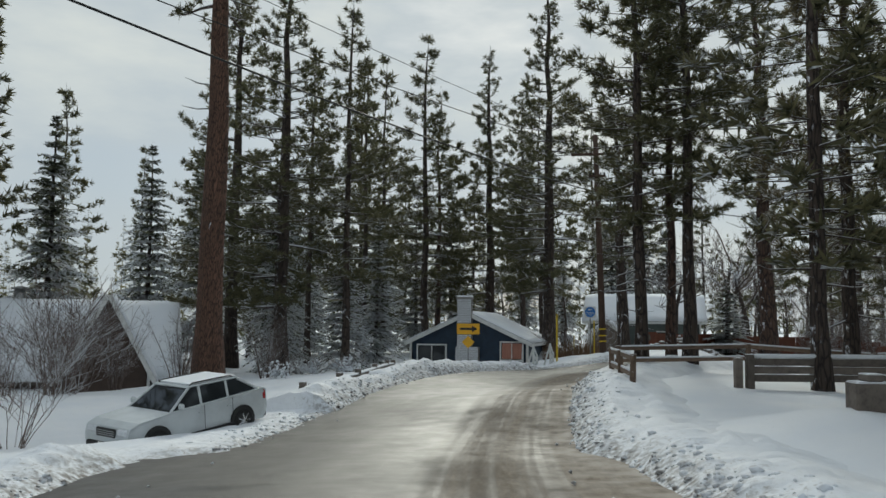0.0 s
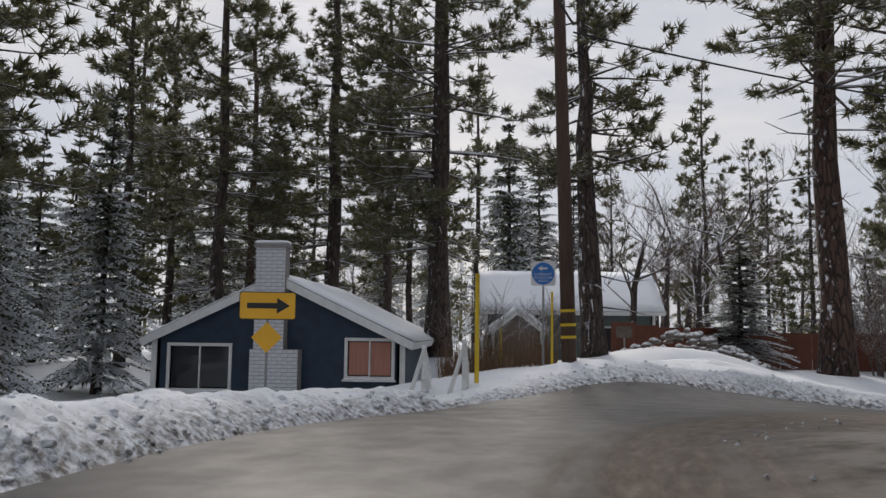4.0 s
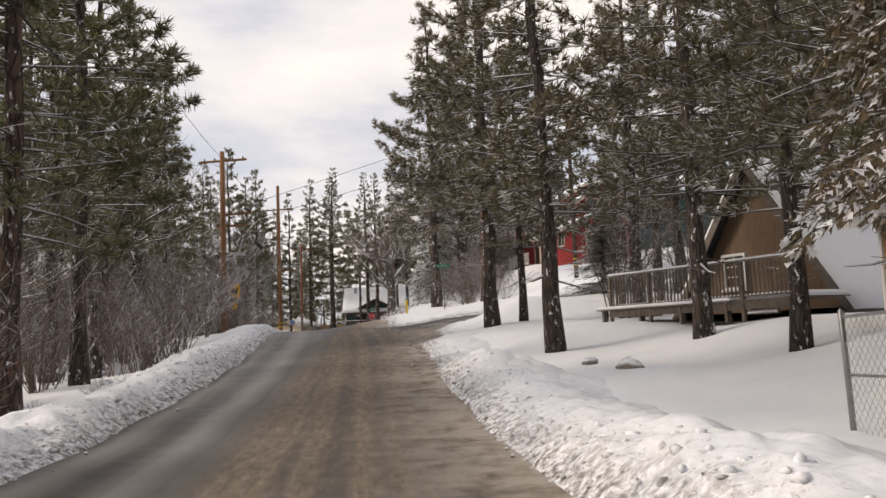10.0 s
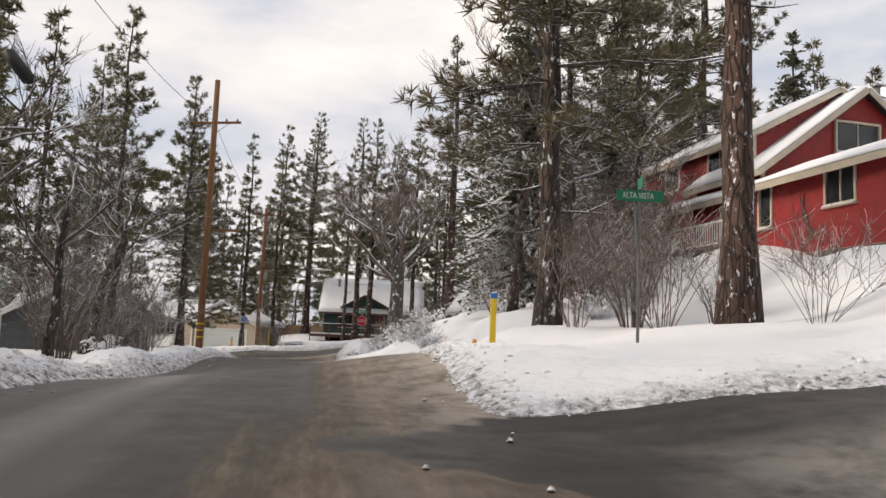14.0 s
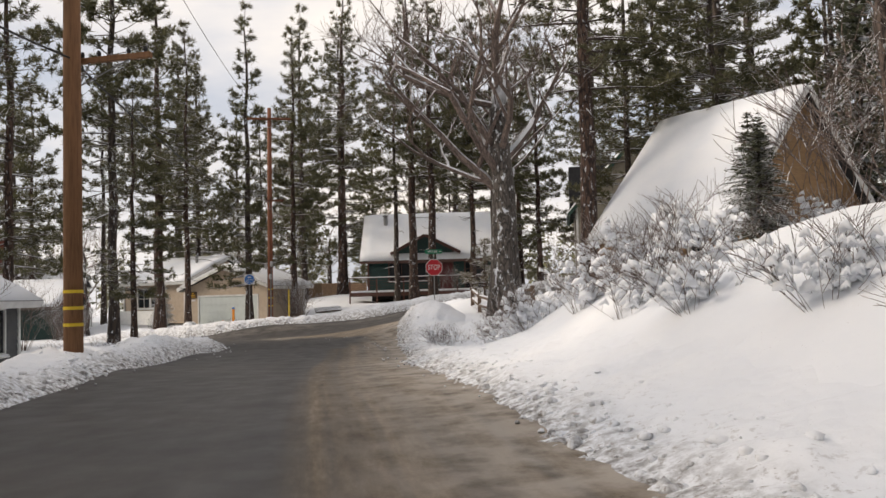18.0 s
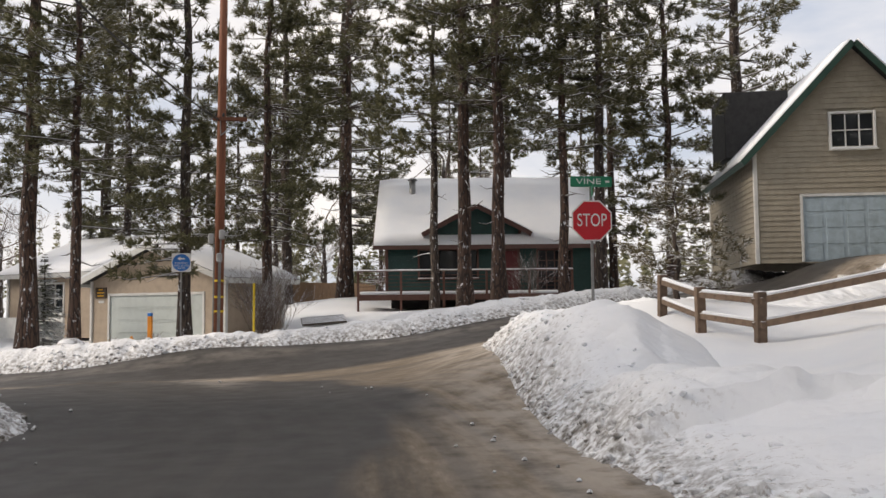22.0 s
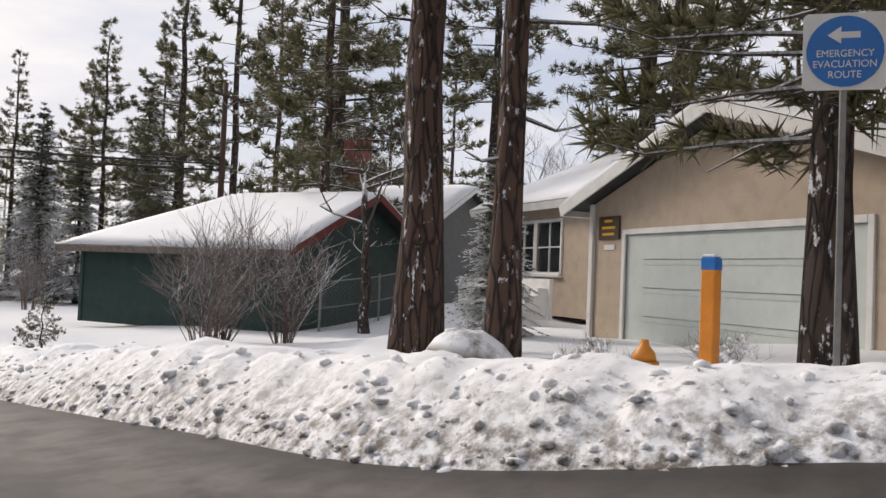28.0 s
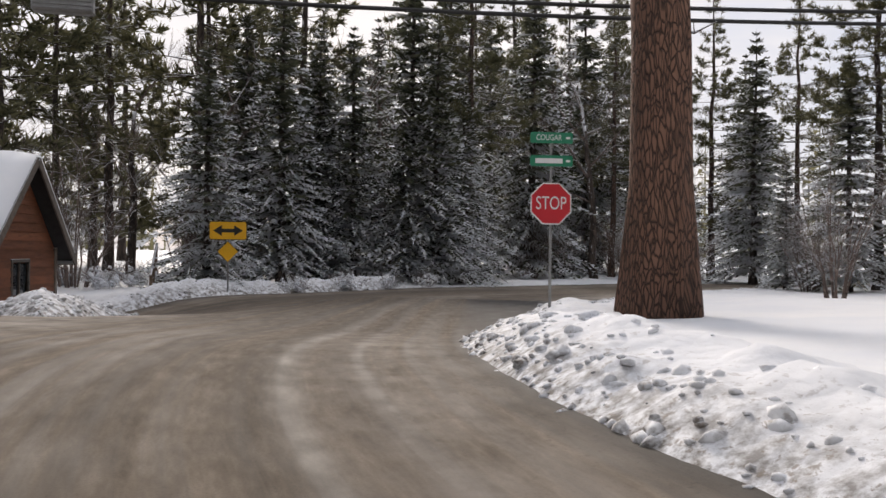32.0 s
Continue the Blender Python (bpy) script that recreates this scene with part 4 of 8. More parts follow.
def pine(name, label, seed, h, girth, crown_from, spread_m, whorls, lx=0, ly=0, bark_mat=None, needle=None, blades=16, dead=6, blade=0.33, dens=7.2, bw=0.025):
    """A pine: plated trunk, stubs of dead wood, whorled limbs and brushes of needles at their outer ends."""
    rnd = random.Random(seed)
    root = thing(name, label, "tree", Matrix(), "pines by the road")
    pts, rad = trunk_points(h, girth, lx, ly, rnd)
    part("trunk", Geo().tube(pts, rad, 11, True, 0.16, rnd), bark_mat or BARK_PINE, root, smooth=True)
    limbs, crown = Geo(), Geo()
    for _ in range(dead):
        u = rnd.uniform(0.12, crown_from + 0.1)
        p, a = on_line(pts, u), rnd.uniform(0, 2 * math.pi)
        d = Vector((math.cos(a), math.sin(a), rnd.uniform(-0.3, 0.1)))
        ln = rnd.uniform(0.6, 1.9)
        q = p + d * ln * 0.6 + Vector((0, 0, -0.1))
        limbs.tube([p, q, p + d * ln + Vector((0, 0, rnd.uniform(-0.3, 0.15)))], [0.035, 0.022, 0.008], 4, False)
        limbs.tube([q, q + Vector((d.y, -d.x, 0.2)) * 0.5], [0.012, 0.005], 3, False)
    for w in range(whorls):
        f = (w + rnd.uniform(0, 0.7)) / whorls
        u = crown_from + (0.985 - crown_from) * f
        p = on_line(pts, u)
        reach = spread_m * (0.55 + 0.45 * math.sin(math.pi * min(1, f * 1.15 + 0.22))) * (1 - f ** 2.2 * 0.82)
        for k in range(rnd.choice((3, 4, 4, 5))):
            a = rnd.uniform(0, 2 * math.pi)
            ln = reach * rnd.uniform(0.55, 1.12)
            d = Vector((math.cos(a), math.sin(a), 0))
            droop = rnd.uniform(-0.28, 0.12) + f * 0.45
            bend = [p, p + d * ln * 0.4 + Vector((0, 0, ln * droop * 0.25)), p + d * ln * 0.75 + Vector((0, 0, ln * droop * 0.7)), p + d * ln + Vector((0, 0, ln * (droop + 0.1)))]
            r0 = max(0.018, girth * 0.085 * (1 - f * 0.6))
            limbs.tube(bend, [r0, r0 * 0.65, r0 * 0.4, r0 * 0.15], 4, False)
            for s in range(max(3, int(ln * dens))):
                v = rnd.uniform(0.2, 1.0) ** 0.8
                c = on_line(bend, min(0.999, v))
                side = Vector((-d.y, d.x, 0)) * rnd.uniform(-1, 1) * 0.34 * ln * (1.1 - v)
                e = c + side + Vector((0, 0, rnd.uniform(-0.05, 0.22)))
                if abs(side.length) > 0.35:
                    limbs.tube([c, e], [0.012, 0.006], 3, False)
                tufts(crown, e, (d + side * 0.5).normalized(), rnd, blades, blade * rnd.uniform(0.8, 1.15), bw)
    part("branchwork", limbs, TWIG, root)["kind"] = "stuff"
    part("crown", crown, needle or NEEDLE, root, "dark green needles with a little snow")
    return root


def spray(geo, base, d, side, ln, rnd, width, fine=False):
    """A flat drooping branch of short sprays, a feather of small leaves."""
    steps = max(4, int(ln * (11 if fine else 7)))
    for i in range(steps):
        u = (i + 0.3) / steps
        c = base + d * ln * u + Vector((0, 0, -0.32 * ln * u * u))
        w = width * (1 - 0.75 * u) * rnd.uniform(0.7, 1.2)
        for sgn in (-1, 1):
            tip = c + side * sgn * w + d * w * 0.7 + Vector((0, 0, rnd.uniform(-1.0, -0.1) * w))
            if fine:
                for _ in range(6):
                    q = c.lerp(tip, rnd.uniform(0.05, 0.9))
                    e = q + (tip - c).normalized() * 0.085 + Vector((rnd.uniform(-1, 1), rnd.uniform(-1, 1), rnd.uniform(-1, 0.6))) * 0.05
                    across = Vector((rnd.uniform(-1, 1), rnd.uniform(-1, 1), rnd.uniform(-1, 1))) * 0.03
                    n0 = len(geo.v)
                    geo.v += [tuple(q + across), tuple(q - across), tuple(e)]
                    geo.f.append((n0, n0 + 1, n0 + 2))
                continue
            n0 = len(geo.v)
            geo.v += [tuple(c - d * 0.06 + Vector((0, 0, rnd.uniform(-0.06, 0.06)))), tuple(c + d * 0.14), tuple(tip)]
            geo.f.append((n0, n0 + 1, n0 + 2))
    if fine:
        return
    c = base + d * ln * 0.9 + Vector((0, 0, -0.26 * ln))
    n0 = len(geo.v)
    geo.v += [tuple(c + side * 0.06), tuple(c - side * 0.06), tuple(base + d * ln * 1.08 + Vector((0, 0, -0.36 * ln)))]
    geo.f.append((n0, n0 + 1, n0 + 2))


def fir(name, label, seed, h, girth, spread_m, whorls, per, bare=0.06, leaf=None, width=0.36):
    """A fir or cedar: branches down to the ground, in drooping tiers."""
    rnd = random.Random(seed)
    root = thing(name, label, "tree", Matrix(), "firs by the road")
    pts, rad = trunk_points(h, girth, 0, 0, rnd, 8, 0.04)
    part("trunk", Geo().tube(pts, rad, 8, True, 0.1, rnd), BARK_DARK, root, smooth=True)
    crown = Geo()
    for w in range(whorls):
        f = (w + rnd.random() * 0.8) / whorls
        p = on_line(pts, bare + (0.995 - bare) * f)
        reach = spread_m * (1 - f) ** 0.85 + 0.06 * h * (1 - f) * 0.3 + 0.1
        for k in range(per):
            a = rnd.uniform(0, 2 * math.pi)
            d = Vector((math.cos(a), math.sin(a), rnd.uniform(-0.25, 0.12) + 0.5 * f))
            ln = reach * rnd.uniform(0.6, 1.1)
            spray(crown, p, d, Vector((-d.y, d.x, 0)), ln, rnd, min(width, ln * 0.5), leaf is not None)
    part("crown", crown, leaf or FIR, root, "dark sprays loaded with snow")
    return root


def grow(geo, p, d, ln, r, depth, rnd, twig, up=0.12):
    """One bare limb and what branches from it."""
    bend = [p]
    for i in range(3):
        d = (d + Vector((rnd.uniform(-1, 1), rnd.uniform(-1, 1), rnd.uniform(-0.7, 1))) * 0.2 + Vector((0, 0, up * 0.4))).normalized()
        bend.append(bend[-1] + d * ln / 3)
    geo.tube(bend, [r, r * 0.86, r * 0.74, r * 0.6], 6 if depth > 2 else (4 if depth > 1 else 3), False)
    if depth == 0:
        return
    for k in range(twig if depth == 1 else rnd.choice((2, 3, 3))):
        at = on_line(bend, rnd.uniform(0.4, 1.0) if k else 0.999)
        a = rnd.uniform(0, 2 * math.pi)
        out = (d * 0.8 + Vector((math.cos(a), math.sin(a), rnd.uniform(-0.3, 0.7))) * 0.75).normalized()
        grow(geo, at, out, ln * rnd.uniform(0.55, 0.8), max(min(0.006, r), r * rnd.uniform(0.42, 0.58)), depth - 1, rnd, twig, up)


def bare_tree(name, label, seed, h, girth, lx, ly, fork=0.35, depth=4, twig=5, bark_mat=None, twig_mat=None, boughs=7):
    """A leafless tree: forked trunk, limbs, branches and fine twigs, snow along their tops."""
    rnd = random.Random(seed)
    root = thing(name, label, "tree", Matrix(), "bare trees by the road")
    pts = [(0, 0, -0.3)] + [(lx * u ** 1.2 + rnd.uniform(-0.1, 0.1), ly * u ** 1.2 + rnd.uniform(-0.1, 0.1), h * 0.62 * u) for u in (0.16, 0.33, 0.5, 0.66, 0.83, 1.0)]
    rad = [girth * k for k in (0.66, 0.5, 0.45, 0.4, 0.35, 0.29, 0.22)]
    part("trunk", Geo().tube(pts, rad, 10, True, 0.18, rnd), bark_mat or BARK_OAK, root, smooth=True)
    limbs, lean = Geo(), Vector((lx, ly, 0)) / max(1, h)
    for k in range(boughs):
        at = on_line(pts, rnd.uniform(fork + 0.2, 0.999) if k else 0.999)
        a = rnd.uniform(0, 2 * math.pi)
        d = (Vector((math.cos(a) * 0.8, math.sin(a) * 0.8, rnd.uniform(0.1, 0.9))) + lean).normalized()
        grow(limbs, at, d, h * rnd.uniform(0.16, 0.26), girth * rnd.uniform(0.10, 0.19), depth - 1, rnd, twig)
    part("branchwork", limbs, twig_mat or TWIG, root, "bare limbs lined with snow")["kind"] = "stuff"
    return root


def bush(name, label, seed, h, wide, stems, mat, twig=4, group="bare shrubs", snowy=False):
    """A leafless shrub: many stems from one foot, with forked twigs."""
    rnd = random.Random(seed)
    root = thing(name, label, "shrub", Matrix(), group)
    geo = Geo()
    loads = Geo()
    for _ in range(stems):
        a, s = rnd.uniform(0, 2 * math.pi), rnd.uniform(0.05, 1.0)
        d = Vector((math.cos(a) * s * wide / h, math.sin(a) * s * wide / h, 1)).normalized()
        if snowy:
            for _ in range(5):
                c = d * h * rnd.uniform(0.3, 0.95) + Vector((rnd.uniform(-0.2, 0.2), rnd.uniform(-0.2, 0.2), rnd.uniform(-0.1, 0.05)))
                r = rnd.uniform(0.04, 0.1)
                loads.tube([c - Vector((r, r * 0.5, r * 0.4)), c - Vector((r * 0.4, 0, 0)), c + Vector((r * 0.4, r * 0.2, 0.03)), c + Vector((r, r * 0.6, -r * 0.5))], [r * 0.15, r * 0.6, r * 0.55, r * 0.12], 6, True, 0.5, rnd)
        grow(geo, Vector((math.cos(a) * 0.15, math.sin(a) * 0.15, -0.1)), d, h * rnd.uniform(0.5, 0.8), (0.004 if snowy else 0.008) * h ** 0.5, 2, rnd, twig, 0.05)
        if not snowy:
            part("stem", geo, mat, root)
            geo = Geo()
    if snowy:
        part("branchwork", geo, mat, root)["kind"] = "stuff"
        part("snow_load", loads, SNOW_ROOF, root, "clumps of fresh snow", True)["kind"] = "stuff"
    return root


PINE_LABEL, BARE_LABEL = "tall pine with plated brown bark and snow-flecked needles", "leafless tree with snow along its dark limbs"
MASTERS = {
    "pine": [pine("pine_tree", PINE_LABEL, 11 + i, 20, 0.45, 0.17 + 0.07 * i, 3.3, 27, bark_mat=BARK_DARK if i % 2 else BARK_PINE, dead=10) for i in range(4)],
    "low_pine": [pine("pine_tree", "pine with live boughs hanging low before the garage", 27, 21, 0.46, 0.1, 2.7, 32, bark_mat=BARK_DARK, dead=4)],
    "tall_pine": [pine("pine_tree", "tall dense dark pine behind the house", 31, 25, 0.8, 0.14, 4.2, 38, bark_mat=BARK_DARK)],
    "big_pine": [pine("pine_tree", "large pine with thick furrowed trunk and high crown", 41 + i, 24, 0.75, 0.36, 4.0, 26, bark_mat=BARK_PINE, dead=12) for i in range(2)],
    "red_pine": [pine("pine_tree", "huge old pine with reddish plated bark", 51, 27, 1.1, 0.5, 4.2, 22, bark_mat=BARK_RED, dead=9)],
    "snow_pine": [pine("pine_tree", "pine with low limbs and snow-dusted needles", 61 + i, 17, 0.5, 0.22, 3.6, 26, bark_mat=BARK_DARK, needle=NEEDLE_SNOW, dead=8) for i in range(2)],
    "sapling_pine": [pine("young_pine", "young pine with snow on its needles", 71, 3.6, 0.16, 0.08, 2.0, 16, bark_mat=BARK_DARK, needle=NEEDLE_SNOW, blades=20, dead=2, blade=0.2, bw=0.014)],
    "juniper": [pine("juniper_tree", "leaning juniper with heavy forked trunk", 75, 15, 0.75, 0.36, 3.4, 18, bark_mat=BARK_DARK, dead=8)],
    "fir": [fir("fir_tree", "dark fir with snow-loaded drooping branches", 81 + i, 12, 0.36, 2.5, 36, 13) for i in range(3)],
    "cedar": [fir("cedar_tree", "snow-covered cedar with brownish sprays", 91, 9, 0.17, 1.7, 34, 15, 0.24, CEDAR, 0.24)],
    "oak": [bare_tree("oak_tree", "old bare oak with rugged bark plastered with snow", 99, 13, 0.9, 0.5, 0, 0.25, 5, 6, None, BRUSH, 13)],
    "bare": [bare_tree("bare_tree", BARE_LABEL, 101 + i, 10, 0.4, (0.6, -0.6, 1.6, 0.2)[i], 0.2, 0.25, 4, 8, BARK_DARK) for i in range(4)],
    "wood_pine": [pine("pine_tree", "pine in the wood with dark snow-flecked needles", 131 + i, 20, 0.42, 0.07 + 0.07 * i, 3.2, 24, bark_mat=BARK_DARK, blades=8, dead=6, blade=0.46, dens=4.6, bw=0.062) for i in range(4)],
    "wood_bare": [bare_tree("bare_tree", BARE_LABEL, 141 + i, 10, 0.34, 0.4, 0.2, 0.2, 4, 6, BARK_DARK, BRUSH) for i in range(3)],
}
SIZES = {"pine": (20, 0.45), "low_pine": (21, 0.46), "tall_pine": (25, 0.8), "big_pine": (24, 0.75), "red_pine": (27, 1.1), "snow_pine": (17, 0.5), "sapling_pine": (3.6, 0.16), "juniper": (15, 0.75), "fir": (12, 0.36), "cedar": (9, 0.28), "oak": (13, 0.9), "bare": (10, 0.4), "wood_pine": (20, 0.42), "wood_bare": (10, 0.34)}
FIRST = {}


def plant(kind, x, y, z, girth, height, lx=0.0, ly=0.0, pick=0, turn=0.0):
    """Stands a tree of a kind at its place, at its own size and lean; the first one planted is the master itself."""
    src = MASTERS[kind][pick % len(MASTERS[kind])]
    h0, g0 = SIZES[kind]
    sz, sx = height / h0, (girth / g0 if kind in ("oak", "red_pine", "big_pine") else (girth / g0) * 0.35 + (height / h0) * 0.65)
    lean = Matrix.Identity(4)
    lean[0][2], lean[1][2] = lx / height, ly / height
    m = Matrix.Translation((x, y, z - 0.05)) @ lean @ pose(0, 0, 0, 0, 0, turn) @ Matrix.Diagonal((sx, sx, sz, 1))
    if src.name not in FIRST:
        FIRST[src.name] = True
        src.matrix_basis = m
        return src
    flat = src.matrix_basis.copy()
    src.matrix_basis = Matrix()
    ob = copy_thing(src, m)
    src.matrix_basis = flat
    return ob


for i, (kind, x, y, z, girth, height, lx, ly) in enumerate(TREES):
    plant(kind, x, y, z, girth, height, lx, ly, i, 0 if kind == "oak" else (i * 77) % 360)

MORE = [("tall_pine", -14, 12, 24), ("pine", -11.5, 14.5, 21), ("tall_pine", -8, 37, 25), ("tall_pine", -20, 18, 26), ("pine", -13, 40, 23), ("fir", -12.5, 17, 9), ("fir", -13, 24, 10), ("pine", -5, 34, 20), ("fir", -16, 15.5, 11),
        ("pine", 18, 7.5, 20), ("snow_pine", 22, 6, 18), ("pine", 26, 9.2, 21), ("snow_pine", 29.2, 9.8, 17), ("pine", 14, 4, 20), ("snow_pine", 10.5, 2, 18), ("tall_pine", 20, -2, 24), ("snow_pine", 15.5, 9, 14), ("pine", 24, 1, 22), ("snow_pine", 32.5, 7, 18), ("tall_pine", 29, 2.5, 24),
        ("snow_pine", 36.5, 13.2, 15), ("snow_pine", 41, 13.6, 13), ("snow_pine", 45.3, 14.6, 16), ("pine", 48, 5.5, 21), ("pine", 55, 8, 22), ("snow_pine", 59, 14.5, 17), ("tall_pine", 62, 8, 24), ("snow_pine", 64, 12, 18), ("snow_pine", 66.3, 12.6, 16), ("snow_pine", 70.0, 5.5, 18), ("pine", 133, 107, 20), ("fir", 137, 112.5, 17), ("fir", 141.5, 118, 18), ("pine", 146, 122, 24), ("fir", 130, 104, 15), ("pine", 148, 98, 17), ("fir", 152, 101, 15), ("pine", 156, 107, 20), ("tall_pine", 151, 94.5, 22), ("fir", 149, 111, 14), ("tall_pine", 138, 124, 22), ("pine", 143, 129, 22), ("pine", 142, 114, 17), ("fir", 146, 116.5, 13), ("pine", 149.5, 118, 19), ("fir", 153, 121, 15), ("pine", 156.5, 120.5, 20), ("tall_pine", 148, 134, 24), ("fir", 140, 121, 14), ("pine", 136, 130, 23), ("tall_pine", 158, 52, 26), ("pine", 160, 42, 24), ("pine", 154, 36, 22), ("tall_pine", 150.5, 30, 26),
        ("pine", 92, 24.5, 19), ("pine", 97.5, 21, 21), ("snow_pine", 107, 21.0, 17), ("pine", 111, 20, 21), ("big_pine", 100, 17.5, 23), ("pine", 122, 26, 20), ("tall_pine", 126, 25, 25), ("pine", 124, 29.5, 18), ("pine", 130, 27.5, 20), ("tall_pine", 133, 22, 25), ("pine", 137, 24, 21),
        ("pine", 150, 62, 22), ("tall_pine", 155, 66, 25), ("pine", 153, 72, 22), ("pine", 146, 74, 21), ("tall_pine", 150, 78.5, 25)]
for i, (kind, x, y, height) in enumerate(MORE):
    h0, g0 = SIZES[kind]
    plant(kind, x, y, gz(x, y), g0 * height / h0, height, 0.3 * math.sin(i * 2.3), 0.0, i, (i * 131) % 360)
edge = random.Random(17)
for i in range(30):
    x, y = 114 + i * 1.15 + edge.uniform(-0.5, 0.5), 97.5 + edge.uniform(0, 8) + max(0, 122 - (114 + i * 1.15)) * 0.2
    if road_gap(x, y) > 1.6 and x > 122.3:
        height = edge.uniform(5, 13)
        plant("fir", x, y, gz(x, y), 0.03 * height + 0.06, height, 0, 0, i, edge.uniform(0, 360))

# Woods further off, scattered within stretches of the plan.
KEEP_CLEAR = [(-28, -14, 0, 16), (-12, 0, 12, 31), (-3, 10, 40, 50), (28, 52, 34, 50), (33, 57, 2, 18), (77, 103, 2, 21), (100, 109, 44, 53), (108, 122, 22, 33), (137, 158, 36, 70), (135, 152, 66, 86), (138, 152, 20, 34), (110, 121, 84, 97), (150, 160, 77, 88), (125, 140, 78, 97)]
WOODS = [(-48, -20, -30, 14, 26, "pfp"), (-48, -12, 14, 70, 22, "pfp"), (-12, 10, 50, 85, 14, "pfb"), (8, 34, -45, 6, 26, "pbp"), (10, 60, 42, 92, 48, "pbb"), (42, 100, 34, 62, 26, "pbp"), (45, 78, -30, 4, 20, "pbs"), (78, 130, -30, 8, 24, "pbp"),
         (100, 122, 6, 24, 12, "bfb"), (90, 103, 21, 27, 9, "bbf"), (118, 150, 104, 112, 8, "fpb"), (152, 192, 34, 76, 20, "pbp"), (128, 165, -8, 22, 18, "ppp"), (100, 121, 98, 124, 18, "pbp"), (124, 150, 110, 132, 14, "bpf"), (150, 185, 84, 118, 14, "pfb"), (102, 119, 54, 74, 10, "pbp"), (96, 112, 84, 104, 8, "pbp")]
rnd = random.Random(5)
placed = [(x, y) for kind, x, y, *rest in TREES + MORE]
for x0, x1, y0, y1, count, kinds in WOODS:
    made, tries = 0, 0
    while made < count and tries < count * 30:
        tries += 1
        x, y = rnd.uniform(x0, x1), rnd.uniform(y0, y1)
        if any(a < x < b and c < y < d for a, b, c, d in KEEP_CLEAR) or any((x - px) ** 2 + (y - py) ** 2 < 6 for px, py in placed):
            continue
        if road_gap(x, y) < 4.5:
            continue
        placed.append((x, y))
        kind = {"p": "wood_pine", "f": "fir", "b": "wood_bare", "s": "snow_pine"}[rnd.choice(kinds)]
        h0, g0 = SIZES[kind]
        s = rnd.uniform(0.8, 1.25)
        plant(kind, x, y, gz(x, y), g0 * s, h0 * s * (1.2 if kind == "fir" else 1.15), rnd.uniform(-0.4, 0.4), 0, rnd.randrange(9), rnd.uniform(0, 360))
        made += 1

far = Geo()
for k in range(1500):
    a, r = rnd.uniform(0, 2 * math.pi), rnd.uniform(0, 1) ** 0.7 * 150
    x, y = 65 + math.cos(a) * (118 + r), 30 + math.sin(a) * (98 + r)
    h, w = rnd.uniform(13, 24), rnd.uniform(1.6, 2.8)
    if math.hypot(x - 128, y - 66) < 95:
        continue
    z = gz(x, y) - 0.3
    for j in range(64):
        f = rnd.random() ** 0.8
        b, rr = rnd.uniform(0, 2 * math.pi), w * (1 - f) + 0.25
        c = Vector((x, y, z + h * (0.08 + 0.9 * f)))
        out = Vector((math.cos(b), math.sin(b), rnd.uniform(-1.1, -0.4))) * rr * rnd.uniform(0.5, 1.1)
        side = Vector((-math.sin(b), math.cos(b), 0)) * (0.1 + rr * 0.12)
        far.add([c + out * 0.45 + side * 2.2 + Vector((0, 0, 0.1)), c + out * 0.45 - side * 2.2, c + out], [(0, 1, 2)])
    far.add([(x - 0.2, y, z), (x + 0.2, y, z), (x, y, z + h)], [(0, 1, 2)])
tagged(part("distant_woods", far, NEEDLE, None), "distant snowy pine woods", "woods", kind="stuff")

# ---- houses ----
def cut_wall(geo, w, h, openings, thick=0.16, y=0.0):
    """A wall from x 0 to w with rectangular openings right through it."""
    xs = sorted({0.0, w, *[v for o in openings for v in (o[0], o[2])]})
    for x0, x1 in zip(xs, xs[1:]):
        holes = sorted((o[1], o[3]) for o in openings if o[0] <= x0 + 1e-6 and o[2] >= x1 - 1e-6)
        z = 0.0
        for a, b in holes + [(h, h)]:
            if a - z > 1e-3:
                geo.box(x0, y, z, x1, y + thick, a)
            z = b
    return geo


def window(parent, m, w, h, panes=2, rows=1, frame_mat=None, behind=None, trim=0.09, sill=True):
    """A window unit: casing, panes, bars and a snowy sill; local x across, z up, looking towards -y."""
    fm = frame_mat or WHITE
    win = part("window", Geo().box(-trim, -0.05, -trim, 0, 0.08, h + trim, 0.01).box(w, -0.05, -trim, w + trim, 0.08, h + trim, 0.01).box(-0.0, -0.05, h, w, 0.08, h + trim, 0.01).box(0, -0.05, -trim, w, 0.08, 0, 0.01), fm, parent)
    win.matrix_local = m
    for i in range(panes):
        for j in range(rows):
            x0, z0 = w * i / panes, h * j / rows
            part("pane", Geo().box(x0 + 0.03, 0.03, z0 + 0.03, x0 + w / panes - 0.03, 0.042, z0 + h / rows - 0.03), behind or GLASS, win)
    bars = [(w * i / panes - 0.02, 0, w * i / panes + 0.02, h) for i in range(1, panes)] + [(0, h * j / rows - 0.018, w, h * j / rows + 0.018) for j in range(1, rows)]
    for x0, z0, x1, z1 in bars:
        part("bar", Geo().box(x0, -0.01, z0, x1, 0.055, z1), fm, win)
    if sill:
        part("sill", Geo().box(-trim - 0.04, -0.14, -trim - 0.05, w + trim + 0.04, 0.02, -trim, 0.012), fm, win)
        part("snow_ridge", Geo().box(-trim, -0.13, -trim, w + trim, -0.04, -trim + 0.05, 0.02), SNOW_ROOF, win)
    return win


